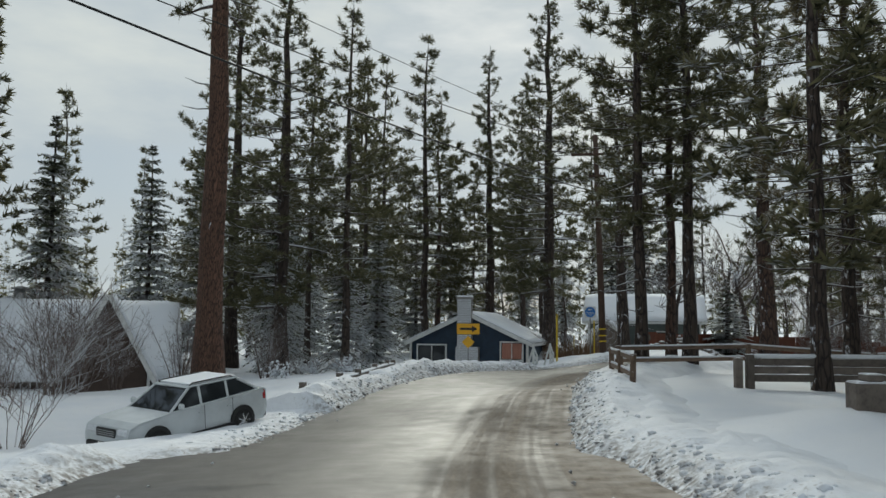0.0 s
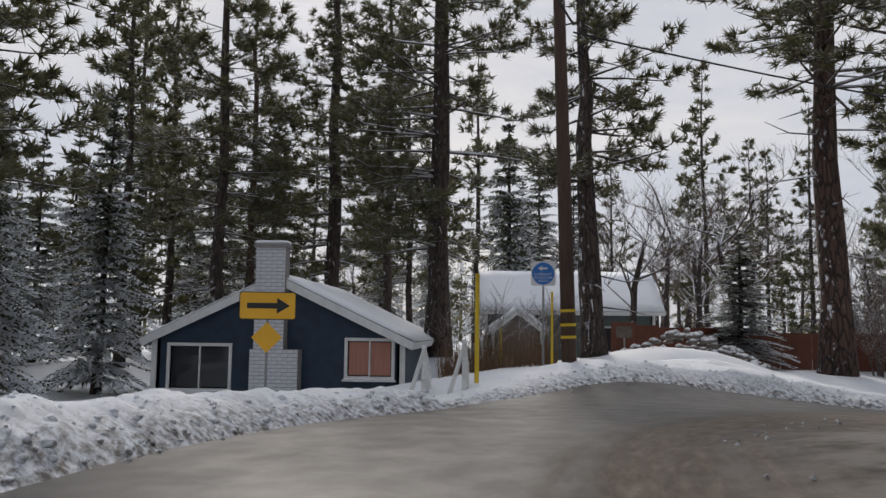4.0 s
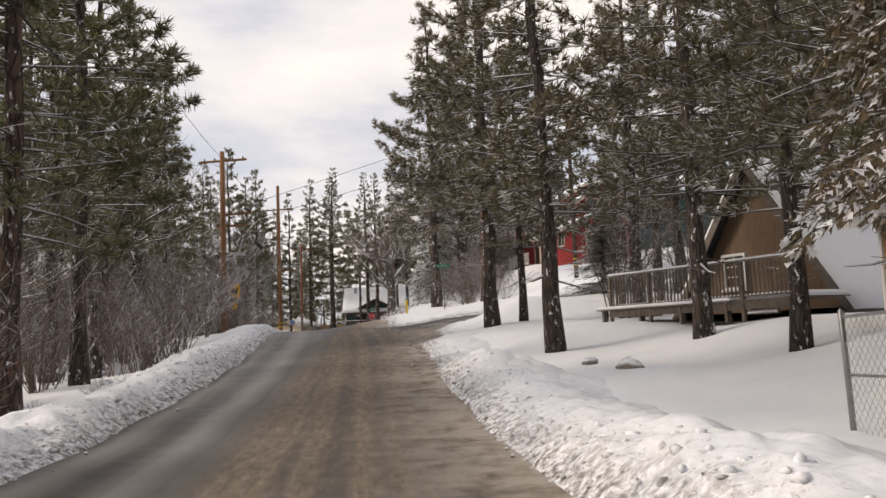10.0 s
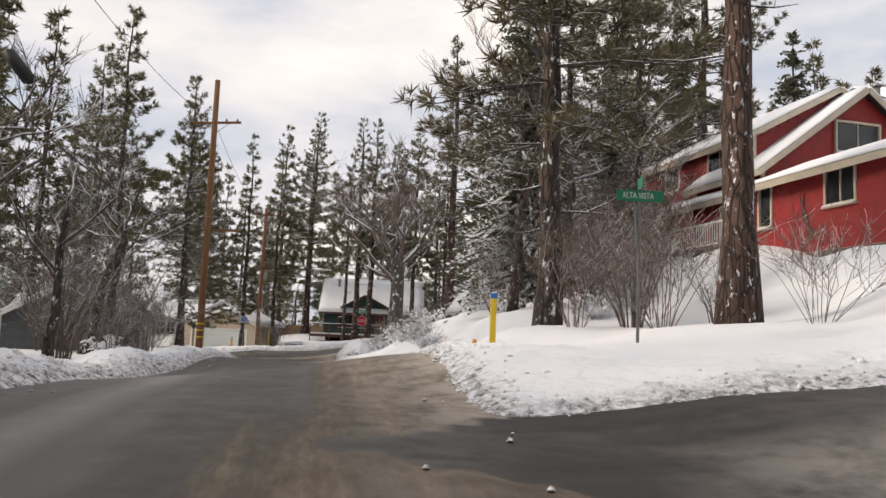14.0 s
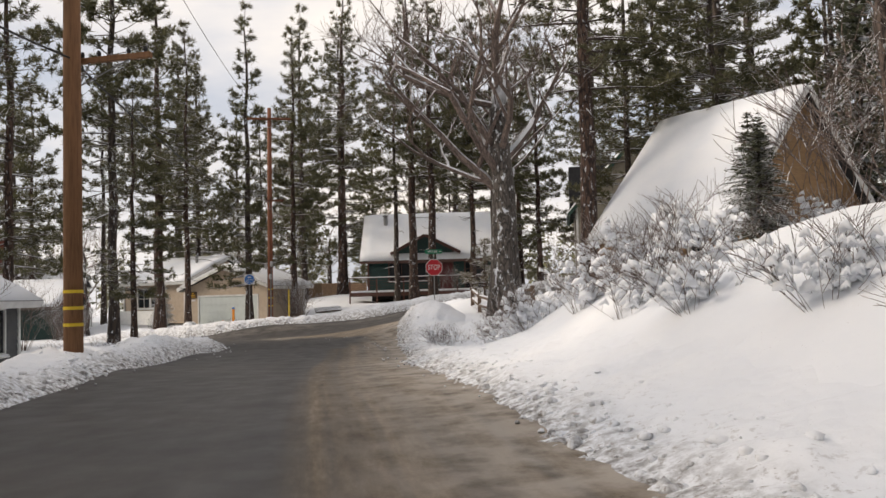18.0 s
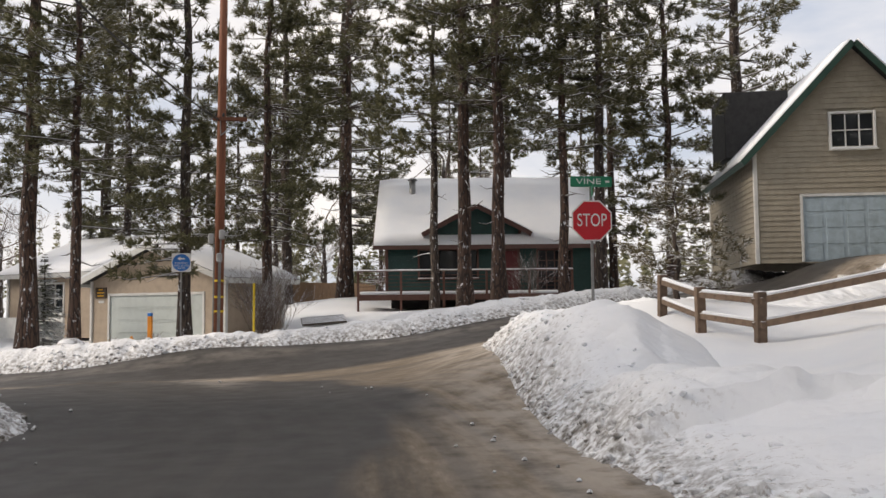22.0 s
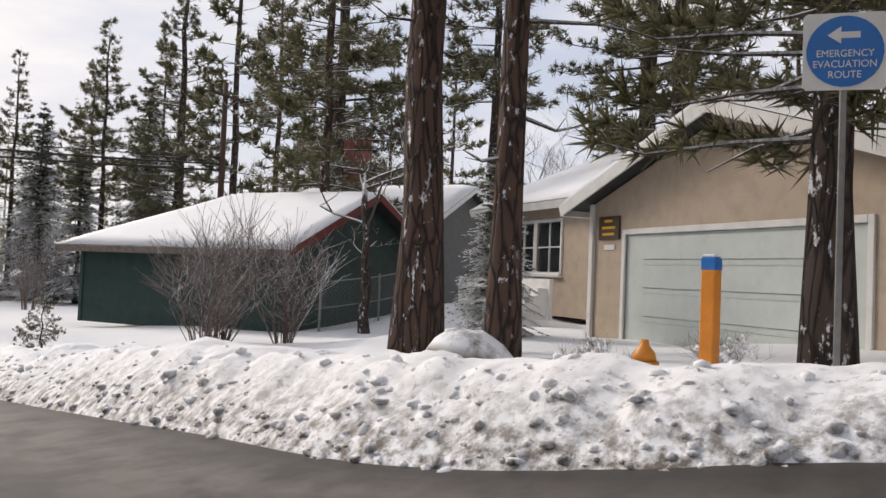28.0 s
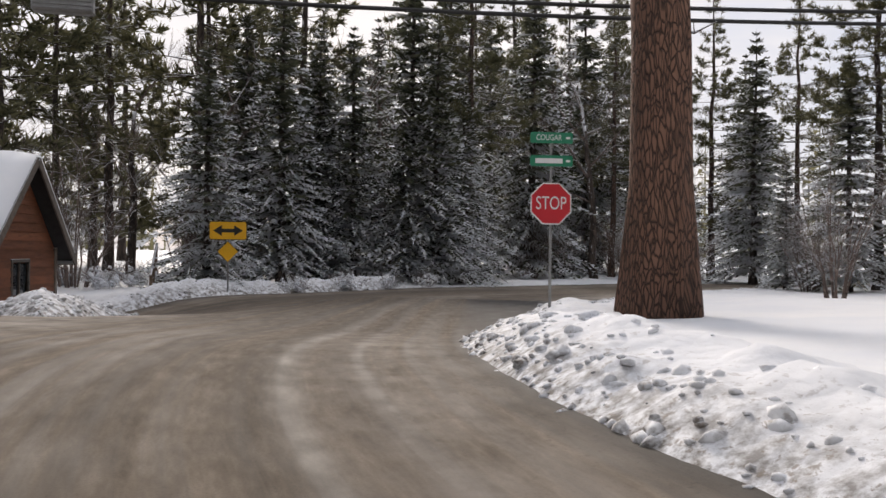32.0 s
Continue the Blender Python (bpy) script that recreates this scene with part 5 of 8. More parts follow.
def door_leaf(parent, m, w, h, mat, frame_mat, panels=(2, 3), rails=0):
    door = part("door", Geo().box(0, 0.02, 0, w, 0.07, h, 0.01), mat, parent)
    door.matrix_local = m
    part("door_frame", Geo().box(-0.11, -0.04, 0, 0, 0.09, h + 0.11, 0.01).box(w, -0.04, 0, w + 0.11, 0.09, h + 0.11, 0.01).box(0, -0.04, h, w, 0.09, h + 0.11, 0.01), frame_mat, door)
    nx, nz = panels
    for i in range(nx):
        for j in range(nz):
            part("panel", Geo().box(w * (i + 0.1) / nx, 0.005, h * (j + 0.1) / nz, w * (i + 0.9) / nx, 0.022, h * (j + 0.9) / nz, 0.008), mat, door)
    return door


def snow_slab(geo, corners, thick, rnd):
    """A blanket of snow on one roof plane, its edge rounded and uneven; corners run eave, eave, ridge, ridge."""
    a, b, c, d = (Vector(p) for p in corners)
    n = (b - a).cross(d - a).normalized()
    if n.z < 0:
        n = -n
    nu, nv = 14, 7
    top, rows = [], []
    for j in range(nv + 1):
        row = []
        for i in range(nu + 1):
            u, v = i / nu, j / nv
            p = a.lerp(b, u).lerp(d.lerp(c, u), v)
            e = min(u, 1 - u) * nu
            f = v * nv
            t = thick * (0.35 if e == 0 else 1) * (0.45 if f == 0 else 1) * rnd.uniform(0.85, 1.15)
            row.append(p + n * (t + 0.02) + (Vector((0, 0, -0.03)) if f == 0 else Vector()))
        rows.append(row)
    vs = [p for row in rows for p in row]
    low = [a.lerp(b, i / nu).lerp(d.lerp(c, i / nu), j / nv) + n * 0.012 for j in range(nv + 1) for i in range(nu + 1)]
    k, w1 = len(vs), nu + 1
    fs = [(j * w1 + i, j * w1 + i + 1, (j + 1) * w1 + i + 1, (j + 1) * w1 + i) for j in range(nv) for i in range(nu)]
    ring = [i for i in range(nu + 1)] + [j * w1 + nu for j in range(1, nv + 1)] + [nv * w1 + i for i in range(nu - 1, -1, -1)] + [j * w1 for j in range(nv - 1, 0, -1)]
    fs += [(ring[i], ring[i] + k, ring[(i + 1) % len(ring)] + k, ring[(i + 1) % len(ring)]) for i in range(len(ring))]
    return geo.add(vs + low, fs)


def house(name, label, m, w, d, h, rise, over, wall_mat, trim_mat, gable="front", roof_mat=None, front=(), left=(), right=(), boards=0.0, snow=0.16, hip=0.0, eave=None, group="", board_mat=None, fascia=None, category="house", back_over=None):
    """A house with walls, lap boards, roof planes, fascia, windows and doors. Local: front wall along x, looking to -y."""
    rnd = random.Random(name + label)
    root = thing(name, label, category, m, group)
    roof_mat, fascia = roof_mat or SHINGLE, fascia or trim_mat
    sides = [("front", front, w, Matrix()), ("right", right, d, pose(w, 0, 0, 0, 0, 90)), ("back", (), w, pose(w, d, 0, 0, 0, 180)), ("left", left, d, pose(0, d, 0, 0, 0, -90))]
    for side, openings, length, tm in sides:
        holes = [o[1:5] for o in openings]
        geo = cut_wall(Geo(), length, h, holes)
        gabled = side in (("front", "back") if gable == "front" else (("right",) if hip else ("right", "left")))
        if gabled:
            geo.prism([(0, h), (length, h), (length / 2, h + rise * (length / (length + 0.0)))], 0.0, 0.16)
        wall = part("wall", geo, wall_mat, root)
        wall.matrix_local = tm
        if boards:
            z = 0.02
            while z < h + (rise if gabled else 0) - 0.12:
                z1 = z + boards
                inset = 0.0 if z1 < h else (z1 - h) / rise * length / 2
                cuts = [(inset, length - inset)]
                for x0, za, x1, zb in holes:
                    if za - 0.09 < z1 and zb + 0.09 > z:
                        cuts = [q for a, b in cuts for q in ((a, min(b, x0 - 0.1)), (max(a, x1 + 0.1), b)) if q[1] - q[0] > 0.05]
                for a, b in cuts:
                    g = Geo().add([(a, -0.012, z1), (b, -0.012, z1), (b, -0.042, z), (a, -0.042, z), (a, 0, z1), (b, 0, z1), (b, 0, z), (a, 0, z)],
                                  [(3, 2, 1, 0), (4, 5, 6, 7), (0, 1, 5, 4), (2, 3, 7, 6), (1, 2, 6, 5), (3, 0, 4, 7)])
                    part("board", g, board_mat or wall_mat, wall)
                z = z1
        for o in openings:
            kind, x0, z0, x1, z1 = o[:5]
            at = tm @ Matrix.Translation((x0, -0.09 if z1 > h else 0, z0))
            if kind == "window":
                window(root, at, x1 - x0, z1 - z0, *(o[5] if len(o) > 5 else (2, 1)), trim_mat, o[6] if len(o) > 6 else None)
            else:
                door_leaf(root, at, x1 - x0, z1 - z0, o[5], trim_mat, o[6] if len(o) > 6 else (2, 3))
    for x in (0, w):
        for y in (0, d):
            part("corner_board", Geo().box(x - 0.07, y - 0.07, 0, x + 0.07, y + 0.07, h, 0.01), trim_mat, root)
    ov, top = over, h + rise
    if gable == "front":
        s = rise / (w / 2)
        planes = [[(-ov, -ov, h - ov * s), (-ov, d + ov, h - ov * s), (w / 2, d + ov, top), (w / 2, -ov, top)], [(w + ov, d + ov, h - ov * s), (w + ov, -ov, h - ov * s), (w / 2, -ov, top), (w / 2, d + ov, top)]]
    else:
        s = rise / (d / 2)
        planes = [[(-ov, -ov, h - ov * s), (w + ov, -ov, h - ov * s), (w + ov, d / 2, top), (-ov + hip, d / 2, top)], [(w + ov, d + ov, h - ov * s), (-ov, d + ov, h - ov * s), (-ov + hip, d / 2, top), (w + ov, d / 2, top)]]
        if hip:
            planes.append([(-ov, d + ov, h - ov * s), (-ov, -ov, h - ov * s), (-ov + hip, d / 2 - 0.01, top), (-ov + hip, d / 2 + 0.01, top)])
    for plane in planes:
        a, b, c, e = (Vector(p) for p in plane)
        n = (b - a).cross(e - a).normalized()
        n = n if n.z > 0 else -n
        lift = n * 0.05
        deck = [p + lift for p in (a, b, c, e)]
        slab = part("roof", Geo().add(deck + [p + n * 0.09 for p in deck], [(3, 2, 1, 0), (4, 5, 6, 7), (0, 1, 5, 4), (1, 2, 6, 5), (2, 3, 7, 6), (3, 0, 4, 7)]), roof_mat, root)
        if snow:
            part("snow_cover", snow_slab(Geo(), [p + n * 0.09 for p in deck], snow, rnd), SNOW_ROOF, slab, "thick smooth snow", True)
        for p, q in ((deck[0], deck[1]), (deck[1], deck[2]), (deck[3], deck[0])):
            run = q - p
            if run.length < 0.1:
                continue
            out = run.cross(n).normalized() * 0.022
            g = Geo().add([p - out - n * 0.13, q - out - n * 0.13, q + out - n * 0.13, p + out - n * 0.13, p - out + n * 0.085, q - out + n * 0.085, q + out + n * 0.085, p + out + n * 0.085],
                          [(0, 1, 2, 3), (7, 6, 5, 4), (0, 4, 5, 1), (2, 6, 7, 3), (1, 5, 6, 2), (3, 7, 4, 0)])
            part("fascia", g, eave if eave and p is deck[0] and len(planes) > 2 else fascia, slab)
    return root


def chimney(parent, x, y, z, w, d, h, brick_mat, cap=True, course=0.075, blen=0.23, limit=None):
    """A brick stack: mortar core with each brick laid on it in bond."""
    core = part("chimney", Geo().box(x, y, z, x + w, y + d, z + h), MORTAR, parent)
    z0, row = z, 0
    mesh_cache = {}
    while z0 < z + h - 0.02:
        for face in range(4 if limit is None else 1):
            length = w if face % 2 == 0 else d
            p = -(blen / 2 if row % 2 else 0)
            while p < length - 0.02:
                a, b = max(0, p) + 0.006, min(length, p + blen) - 0.006
                key = (round(b - a, 3),)
                if b - a > 0.03:
                    if key not in mesh_cache:
                        mesh_cache[key] = Geo().box(0, -0.012, 0, b - a, 0.01, course - 0.014).mesh("brick")
                    ob = part("brick", mesh_cache[key], brick_mat, core)
                    base = {0: pose(x, y, z0, 0, 0, 0), 1: pose(x + w, y, z0, 0, 0, 90), 2: pose(x + w, y + d, z0, 0, 0, 180), 3: pose(x, y + d, z0, 0, 0, -90)}[face]
                    ob.matrix_local = base @ Matrix.Translation((a, 0, 0.006))
                p += blen
        z0 += course
        row += 1
    if cap:
        part("cap", Geo().box(x - 0.06, y - 0.06, z + h, x + w + 0.06, y + d + 0.06, z + h + 0.1, 0.02), MORTAR, core)
        part("snow_cap", Geo().box(x - 0.04, y - 0.04, z + h + 0.1, x + w + 0.04, y + d + 0.04, z + h + 0.2, 0.04), SNOW_ROOF, core)
    return core


def stove_pipe(parent, x, y, z, h, r=0.12):
    pipe = part("stove_pipe", Geo().tube([(x, y, z), (x, y, z + h)], r, 12), STEEL, parent, smooth=True)
    part("rain_cap", Geo().tube([(x, y, z + h), (x, y, z + h + 0.06), (x, y, z + h + 0.16)], [r * 1.5, r * 1.5, r * 0.4], 12), STEEL, pipe)
    return pipe


# the navy cottage below the bend
cottage = house("cottage", "navy blue cottage with white-painted chimney and snowy roof", pose(-9.55, 20.3, -1.1), 6.9, 9, 2.15, 1.62, 0.28, NAVY, WHITE, "front", None,
                [("window", 0.45, 0.8, 2.1, 1.95, (2, 1)), ("window", 5.4, 1.2, 6.6, 2.15, (2, 1), CURTAIN)], snow=0.07)
chimney(cottage, 2.82, -0.5, 0, 1.32, 0.48, 1.9, BRICK_WHITE, False, 0.1, 0.3, 1)
chimney(cottage, 2.9, -0.45, 1.9, 0.82, 0.44, 2.75, BRICK_WHITE, True, 0.1, 0.3, 1)
grey_house = house("grey_house", "grey-green house with snowy roof behind the pines", pose(-0.8, 42, -0.6), 8.7, 7, 3.2, 1.9, 0.5, GREYGREEN, WHITE, "side", None, [("window", 1.2, 1.0, 2.4, 2.2), ("window", 5.4, 1.0, 6.8, 2.2)])
house("porch", "small gabled porch with snow on its roof", pose(-0.4, 39.6, -0.5), 2.4, 1.8, 1.9, 0.9, 0.2, GREY_WOOD, WHITE, "front", category="porch")
chalet = house("chalet", "steep-roofed chalet with dark walls half hidden by brush", pose(-26.2, 6.2, -1.8, 0, 0, 36.9), 8.4, 6.6, 1.3, 3.5, 0.4, painted("dark_brown_siding", (0.05, 0.03, 0.022)), GREY_WOOD, "side", None, [("window", 5.8, 0.3, 6.8, 1.1)])
stove_pipe(chalet, 0.9, 3.3, 4.4, 1.1, 0.3)
house("chalet_gable", "front gable with white barge boards and collar ornament", pose(-22.6, 6.6, -1.9, 0, 0, 36.9), 3.9, 3.6, 1.5, 3.7, 0.3, painted("brown_siding", (0.06, 0.036, 0.025)), WHITE, "front", category="gable")

# the tan garage, the A-frame and its deck
house("garage_house", "tan lap-sided garage with a white door and snowy roof", pose(43.6, 10.9, 0.1, 0, 0, 181), 13, 7, 2.55, 1.7, 0.6, TAN_SIDING, WHITE, "side", None,
      [("window", 1.3, 1.2, 2.4, 2.1, (3, 3)), ("door", 7.4, 0.05, 12.2, 2.2, GARAGE_WHITE, (4, 4))], boards=0.24)
aframe = house("a_frame_cabin", "brown A-frame cabin with steep snowy roof", pose(52.5, 13.5, 0.6, 0, 0, -143), 5.4, 7.5, 0.5, 4.0, 0.45, wood("a_frame_wood", (0.17, 0.105, 0.06), 0.7, (2, 2, 14)), GREY_WOOD, "front", None, [("window", 2.3, 0.05, 3.2, 0.48)])
w_aframe = window(aframe, Matrix.Translation((1.4, -0.03, 0.8)), 0.75, 0.95, 2, 3, WHITE)

# the red house with its garage, and the teal house above it
RED_AT = pose(82.27, 15.98, 4.6, 0, 0, -70)
red = house("red_house", "red wooden house with cream trim and snowy roof", RED_AT @ Matrix.Translation((1.3, 7.83, 0)), 8.84, 4.5, 4.05, 3.34, 0.4, RED_SIDING, CREAM, "front", None, [("window", 3.2, 5.0, 5.1, 6.1, (2, 1))], snow=0.08)
upper = house("red_house_upper", "upper floor of the red house with two windows", RED_AT @ Matrix.Translation((1.75, 9.0, 0)), 7.4, 8.6, 5.65, 2.05, 0.4, RED_SIDING, CREAM, "front", None, [], [("window", 2.0, 4.4, 3.1, 5.4, (2, 1)), ("window", 5.5, 4.4, 7.05, 5.45, (2, 1))], boards=0.24, snow=0.1)
gar = house("red_garage", "red garage with brown door under a cream-trimmed gable", RED_AT, 4.6, 6.6, 2.95, 0.95, 0.55, RED_SIDING, CREAM, "front", None, [("door", 1.0, 0.2, 3.95, 2.8, GARAGE_BROWN, (1, 4))], [("window", 3.75, 1.8, 4.95, 2.82, (2, 1)), ("window", 0.45, 1.5, 1.05, 2.85, (1, 1))], snow=0.05)
for x in (0.06, 4.54):
    part("bracket", Geo().prism([(x - 0.05, 2.25), (x + 0.05, 2.25), (x + 0.05, 2.95), (x - 0.05, 2.95)], -0.1, 0.0).add([(x - 0.05, -0.02, 2.4), (x + 0.05, -0.02, 2.4), (x + 0.05, -0.5, 2.9), (x - 0.05, -0.5, 2.9), (x + 0.05, -0.5, 2.78), (x - 0.05, -0.5, 2.78), (x - 0.05, -0.02, 2.22), (x + 0.05, -0.02, 2.22)], [(0, 1, 2, 3), (5, 4, 7, 6), (3, 2, 4, 5), (0, 3, 5, 6), (1, 7, 4, 2)]), CREAM, gar)
part("king_post", Geo().box(2.23, -0.6, 3.0, 2.37, -0.54, 3.8), CREAM, gar)
part("tie_beam", Geo().box(-0.35, -0.61, 2.84, 4.95, -0.53, 2.98), CREAM, gar)
part("gable_boarding", Geo().prism([(-0.3, 2.9), (4.9, 2.9), (2.3, 3.85)], -0.52, -0.48), RED_SIDING, gar)
part("foundation_ledge", Geo().box(-0.25, -0.1, 0.2, 0.0, 8.0, 0.36, 0.01), GREY_WOOD, gar)
for a, b in ((3.1, 4.5), (3.5, 4.1)):
    part("ski", Geo().tube([(-0.03, a, 0.75), (-0.03, (a + b) / 2 + (0.1 if a < 3.2 else -0.1), 1.5), (-0.03, b if a > 3.2 else a + 0.75, 2.3)], [0.03, 0.045, 0.02], 5), GARAGE_BROWN, gar)
porch = house("entry_porch", "low red entry porch with a snowy lean-to roof", RED_AT @ Matrix.Translation((0.5, 7.0, 0.4)), 1.5, 7.5, 2.6, 0.35, 0.4, RED_SIDING, CREAM, "front", None, [], [("door", 5.3, 0.1, 6.3, 2.2, GARAGE_BROWN, (1, 2)), ("window", 6.5, 0.4, 7.2, 2.2, (1, 1))], snow=0.1, category="porch")
railing = thing("porch_railing", "white porch railing with close balusters", "railing", RED_AT @ Matrix.Translation((-0.9, 6.9, 0.9)))
for z in (0.08, 0.85):
    part("rail", Geo().box(-0.03, 0, z, 0.03, 5.0, z + 0.07, 0.01), WHITE, railing)
for k in range(34):
    part("baluster", Geo().box(-0.015, k * 0.15, 0.1, 0.015, k * 0.15 + 0.03, 0.88), WHITE, railing)
part("floor_edge", Geo().box(-0.05, -0.1, -0.7, 1.3, 5.1, 0.02, 0.01), GREY_WOOD, railing)
chimney(red, 5.3, 0.25, 4.6, 1.75, 0.85, 2.6, RED_SIDING, True, 0.3, 1.3)
stove_pipe(red, 5.75, 0.7, 7.3, 0.7, 0.14)
stove_pipe(red, 6.55, 0.7, 7.3, 0.85, 0.18)
teal = house("teal_house", "tall teal house with dark eaves and snowy roof", pose(92.2, 10.2, 6.2, 0, 0, -75), 8.5, 8, 5.2, 2.0, 0.8, TEAL, TEAL, "side", None, [("window", 1.5, 2.9, 2.6, 4.3)], boards=0.3)
stove_pipe(teal, 2.0, 3.5, 6.6, 2.0, 0.2)
part("bay", Geo().box(0.6, -0.9, 2.3, 2.1, 0, 4.6, 0.03), TEAL, teal)

# the log cabin, the taupe house and the cabin with the deck
logc = house("log_cabin", "honey-coloured log cabin under a steep snowy roof", pose(119.4, 31.0, 2.2, 0, 0, -141), 6.3, 8.0, 2.1, 4.7, 0.45, LOG_WOOD, WHITE, "side", SHINGLE,
             [("door", 0.9, 0.05, 1.8, 1.95, LOG_WOOD, (1, 2)), ("window", 2.4, 0.75, 3.3, 1.85, (1, 2)), ("window", 4.5, 0.75, 5.4, 1.85, (1, 2))], snow=0.09)
for side, length, tm in (("front", 6.3, Matrix()), ("right", 8.0, pose(6.3, 0, 0, 0, 0, 90))):
    for k in range(9):
        cuts = [(-0.15, length + 0.15)]
        for x0, za, x1, zb in ((0.9, 0.05, 1.8, 1.95), (2.4, 0.75, 3.3, 1.85), (4.5, 0.75, 5.4, 1.85)) if side == "front" else ():
            if za - 0.1 < 0.12 + k * 0.235 < zb + 0.1:
                cuts = [q for a, b in cuts for q in ((a, min(b, x0 - 0.1)), (max(a, x1 + 0.1), b)) if q[1] - q[0] > 0.1]
        for a, b in cuts:
            log = part("log", Geo().tube([(a, -0.06, 0.12 + k * 0.235), (b, -0.06, 0.12 + k * 0.235)], 0.118, 9), LOG_WOOD, logc, smooth=True)
            log.matrix_local = tm
taupe = house("taupe_house", "taupe lap-sided house with a pale garage door", pose(140.4, 31.6, 3.0, 0, 0, -90), 7.2, 9, 4.3, 3.9, 0.5, TAUPE, WHITE, "front", SHINGLE,
              [("door", 1.7, 0.05, 4.7, 2.5, painted("pale_blue_door", (0.42, 0.52, 0.58)), (4, 4)), ("window", 2.8, 4.35, 4.3, 5.6, (3, 2))], boards=0.2, snow=0.12, fascia=painted("dark_green_fascia", (0.02, 0.06, 0.045)))
part("dormer", Geo().box(-0.4, 3.2, 4.6, 2.2, 6.0, 7.4, 0.03), SHINGLE, taupe)
cabin = house("deck_cabin", "dark green cabin with snowy roof and a raised deck", pose(147.7, 47.3, 2.15, 0, 0, -82), 10.1, 9, 2.65, 3.4, 0.6, GREEN_SIDING, painted("brown_trim", (0.10, 0.045, 0.035)), "side", SHINGLE,
              [("window", 1.6, 0.8, 4.4, 2.1, (3, 1)), ("door", 5.5, 0.02, 6.4, 2.05, painted("maroon_door", (0.12, 0.02, 0.022))), ("window", 7.4, 0.1, 9.0, 2.05, (4, 4))], boards=0.2)
stove_pipe(cabin, 1.2, 3.1, 4.3, 1.7, 0.17)
house("cabin_dormer", "small dark dormer gable on the cabin roof", pose(147.75, 45.0, 5.0, 0, 0, -82), 4.2, 3.4, 0.2, 1.1, 0.5, GREEN_SIDING, painted("brown_barge", (0.09, 0.04, 0.032)), "front", category="dormer", snow=0.08)
plinth = Geo().box(0.2, 0.2, -1.6, 9.9, 8.8, 0.02)
part("foundation", plinth, painted("dark_foundation", (0.03, 0.03, 0.03)), cabin)

# the beige garage house
beige = house("beige_garage", "beige stucco garage with a white roller door and snow roof", pose(141.5, 59.0, 0.0, 0, 0, -112.6), 7.8, 3.3, 2.75, 1.3, 0.5, BEIGE, WHITE, "front", None, [("door", 1.15, 0.0, 6.6, 2.1, GARAGE_WHITE, (1, 4))])
plaque = part("plaque", Geo().box(0.25, -0.05, 2.02, 0.95, -0.005, 2.48, 0.01), painted("brown_plaque", (0.06, 0.035, 0.02)), beige, "brown wooden plaque")
for k, wd in enumerate((0.26, 0.44, 0.4)):
    part("line", Geo().box(0.6 - wd / 2, -0.058, 2.36 - k * 0.13, 0.6 + wd / 2, -0.05, 2.41 - k * 0.13), SIGN_YELLOW, plaque)
part("pale_bar", Geo().box(0.42, -0.02, 1.82, 0.78, -0.005, 1.92), WHITE, beige)
wing = house("house_wing", "beige house wing with white windows and snowy roof", pose(147.4, 67.0, 0.2, 0, 0, -112.6), 6.8, 8, 3.2, 1.7, 0.5, BEIGE, WHITE, "side", None, [("window", 1.6, 1.2, 2.9, 2.6, (2, 2)), ("window", 3.1, 1.2, 4.4, 2.6, (2, 2))])
stove_pipe(wing, 5.3, 2.6, 4.0, 1.1, 0.12)
part("porch_wall", Geo().box(1.2, -1.6, 0.0, 6.6, -1.5, 1.0), WHITE, wing)
for k in range(4):
    part("step", Geo().box(5.2, -2.7 + k * 0.28, 0.0, 6.5, -2.4 + k * 0.28, 0.2 + 0.19 * k, 0.015), WHITE, wing)

# the dark green shed and what rises behind it
shed = house("shed", "dark green lap-sided shed with snowy hip roof", pose(138.45, 76.8, -0.75, 0, 0, -72.2), 8.2, 8, 2.6, 1.75, 0.6, SHED_GREEN, SHED_GREEN, "side", None, [], boards=0.24, snow=0.08, hip=3.4, eave=GREY_WOOD, fascia=painted("dark_red_fascia", (0.16, 0.02, 0.02)))
back_house = house("back_house", "house with snowy roof behind the shed", pose(150.5, 84.5, -0.8, 0, 0, -72), 9, 8, 4.4, 1.8, 0.5, painted("dark_grey_siding", (0.09, 0.09, 0.09)), WHITE, "side", None, [("window", 5, 2.2, 6.3, 3.4)])
chimney(back_house, 2.7, 1.4, 4.6, 1.7, 1.0, 4.2, BRICK_RED, True, 0.11, 0.32)
house("brown_cabin", "red-brown wooden cabin with snow roof", pose(119.05, 87.4, -1.9, 0, 0, 90), 4.8, 7, 2.0, 2.3, 0.45, wood("red_brown_boards", (0.21, 0.075, 0.035), 0.65, (14, 2, 2)), GREY_WOOD, "front", None, [("window", 1.9, 0.7, 2.9, 1.6)], boards=0.24)
stair = thing("wooden_stair", "snowy wooden steps and rail beside the cabin", "stairs", pose(121.0, 95.6, -1.75, 0, 0, 8))
for k in range(6):
    part("tread", Geo().box(0, k * 0.28, 0.18 * k, 1.1, k * 0.28 + 0.3, 0.18 * k + 0.05, 0.01), GREY_WOOD, stair)
    part("tread_snow", Geo().box(0.05, k * 0.28 + 0.02, 0.18 * k + 0.05, 1.05, k * 0.28 + 0.28, 0.18 * k + 0.1, 0.02), SNOW_ROOF, stair)
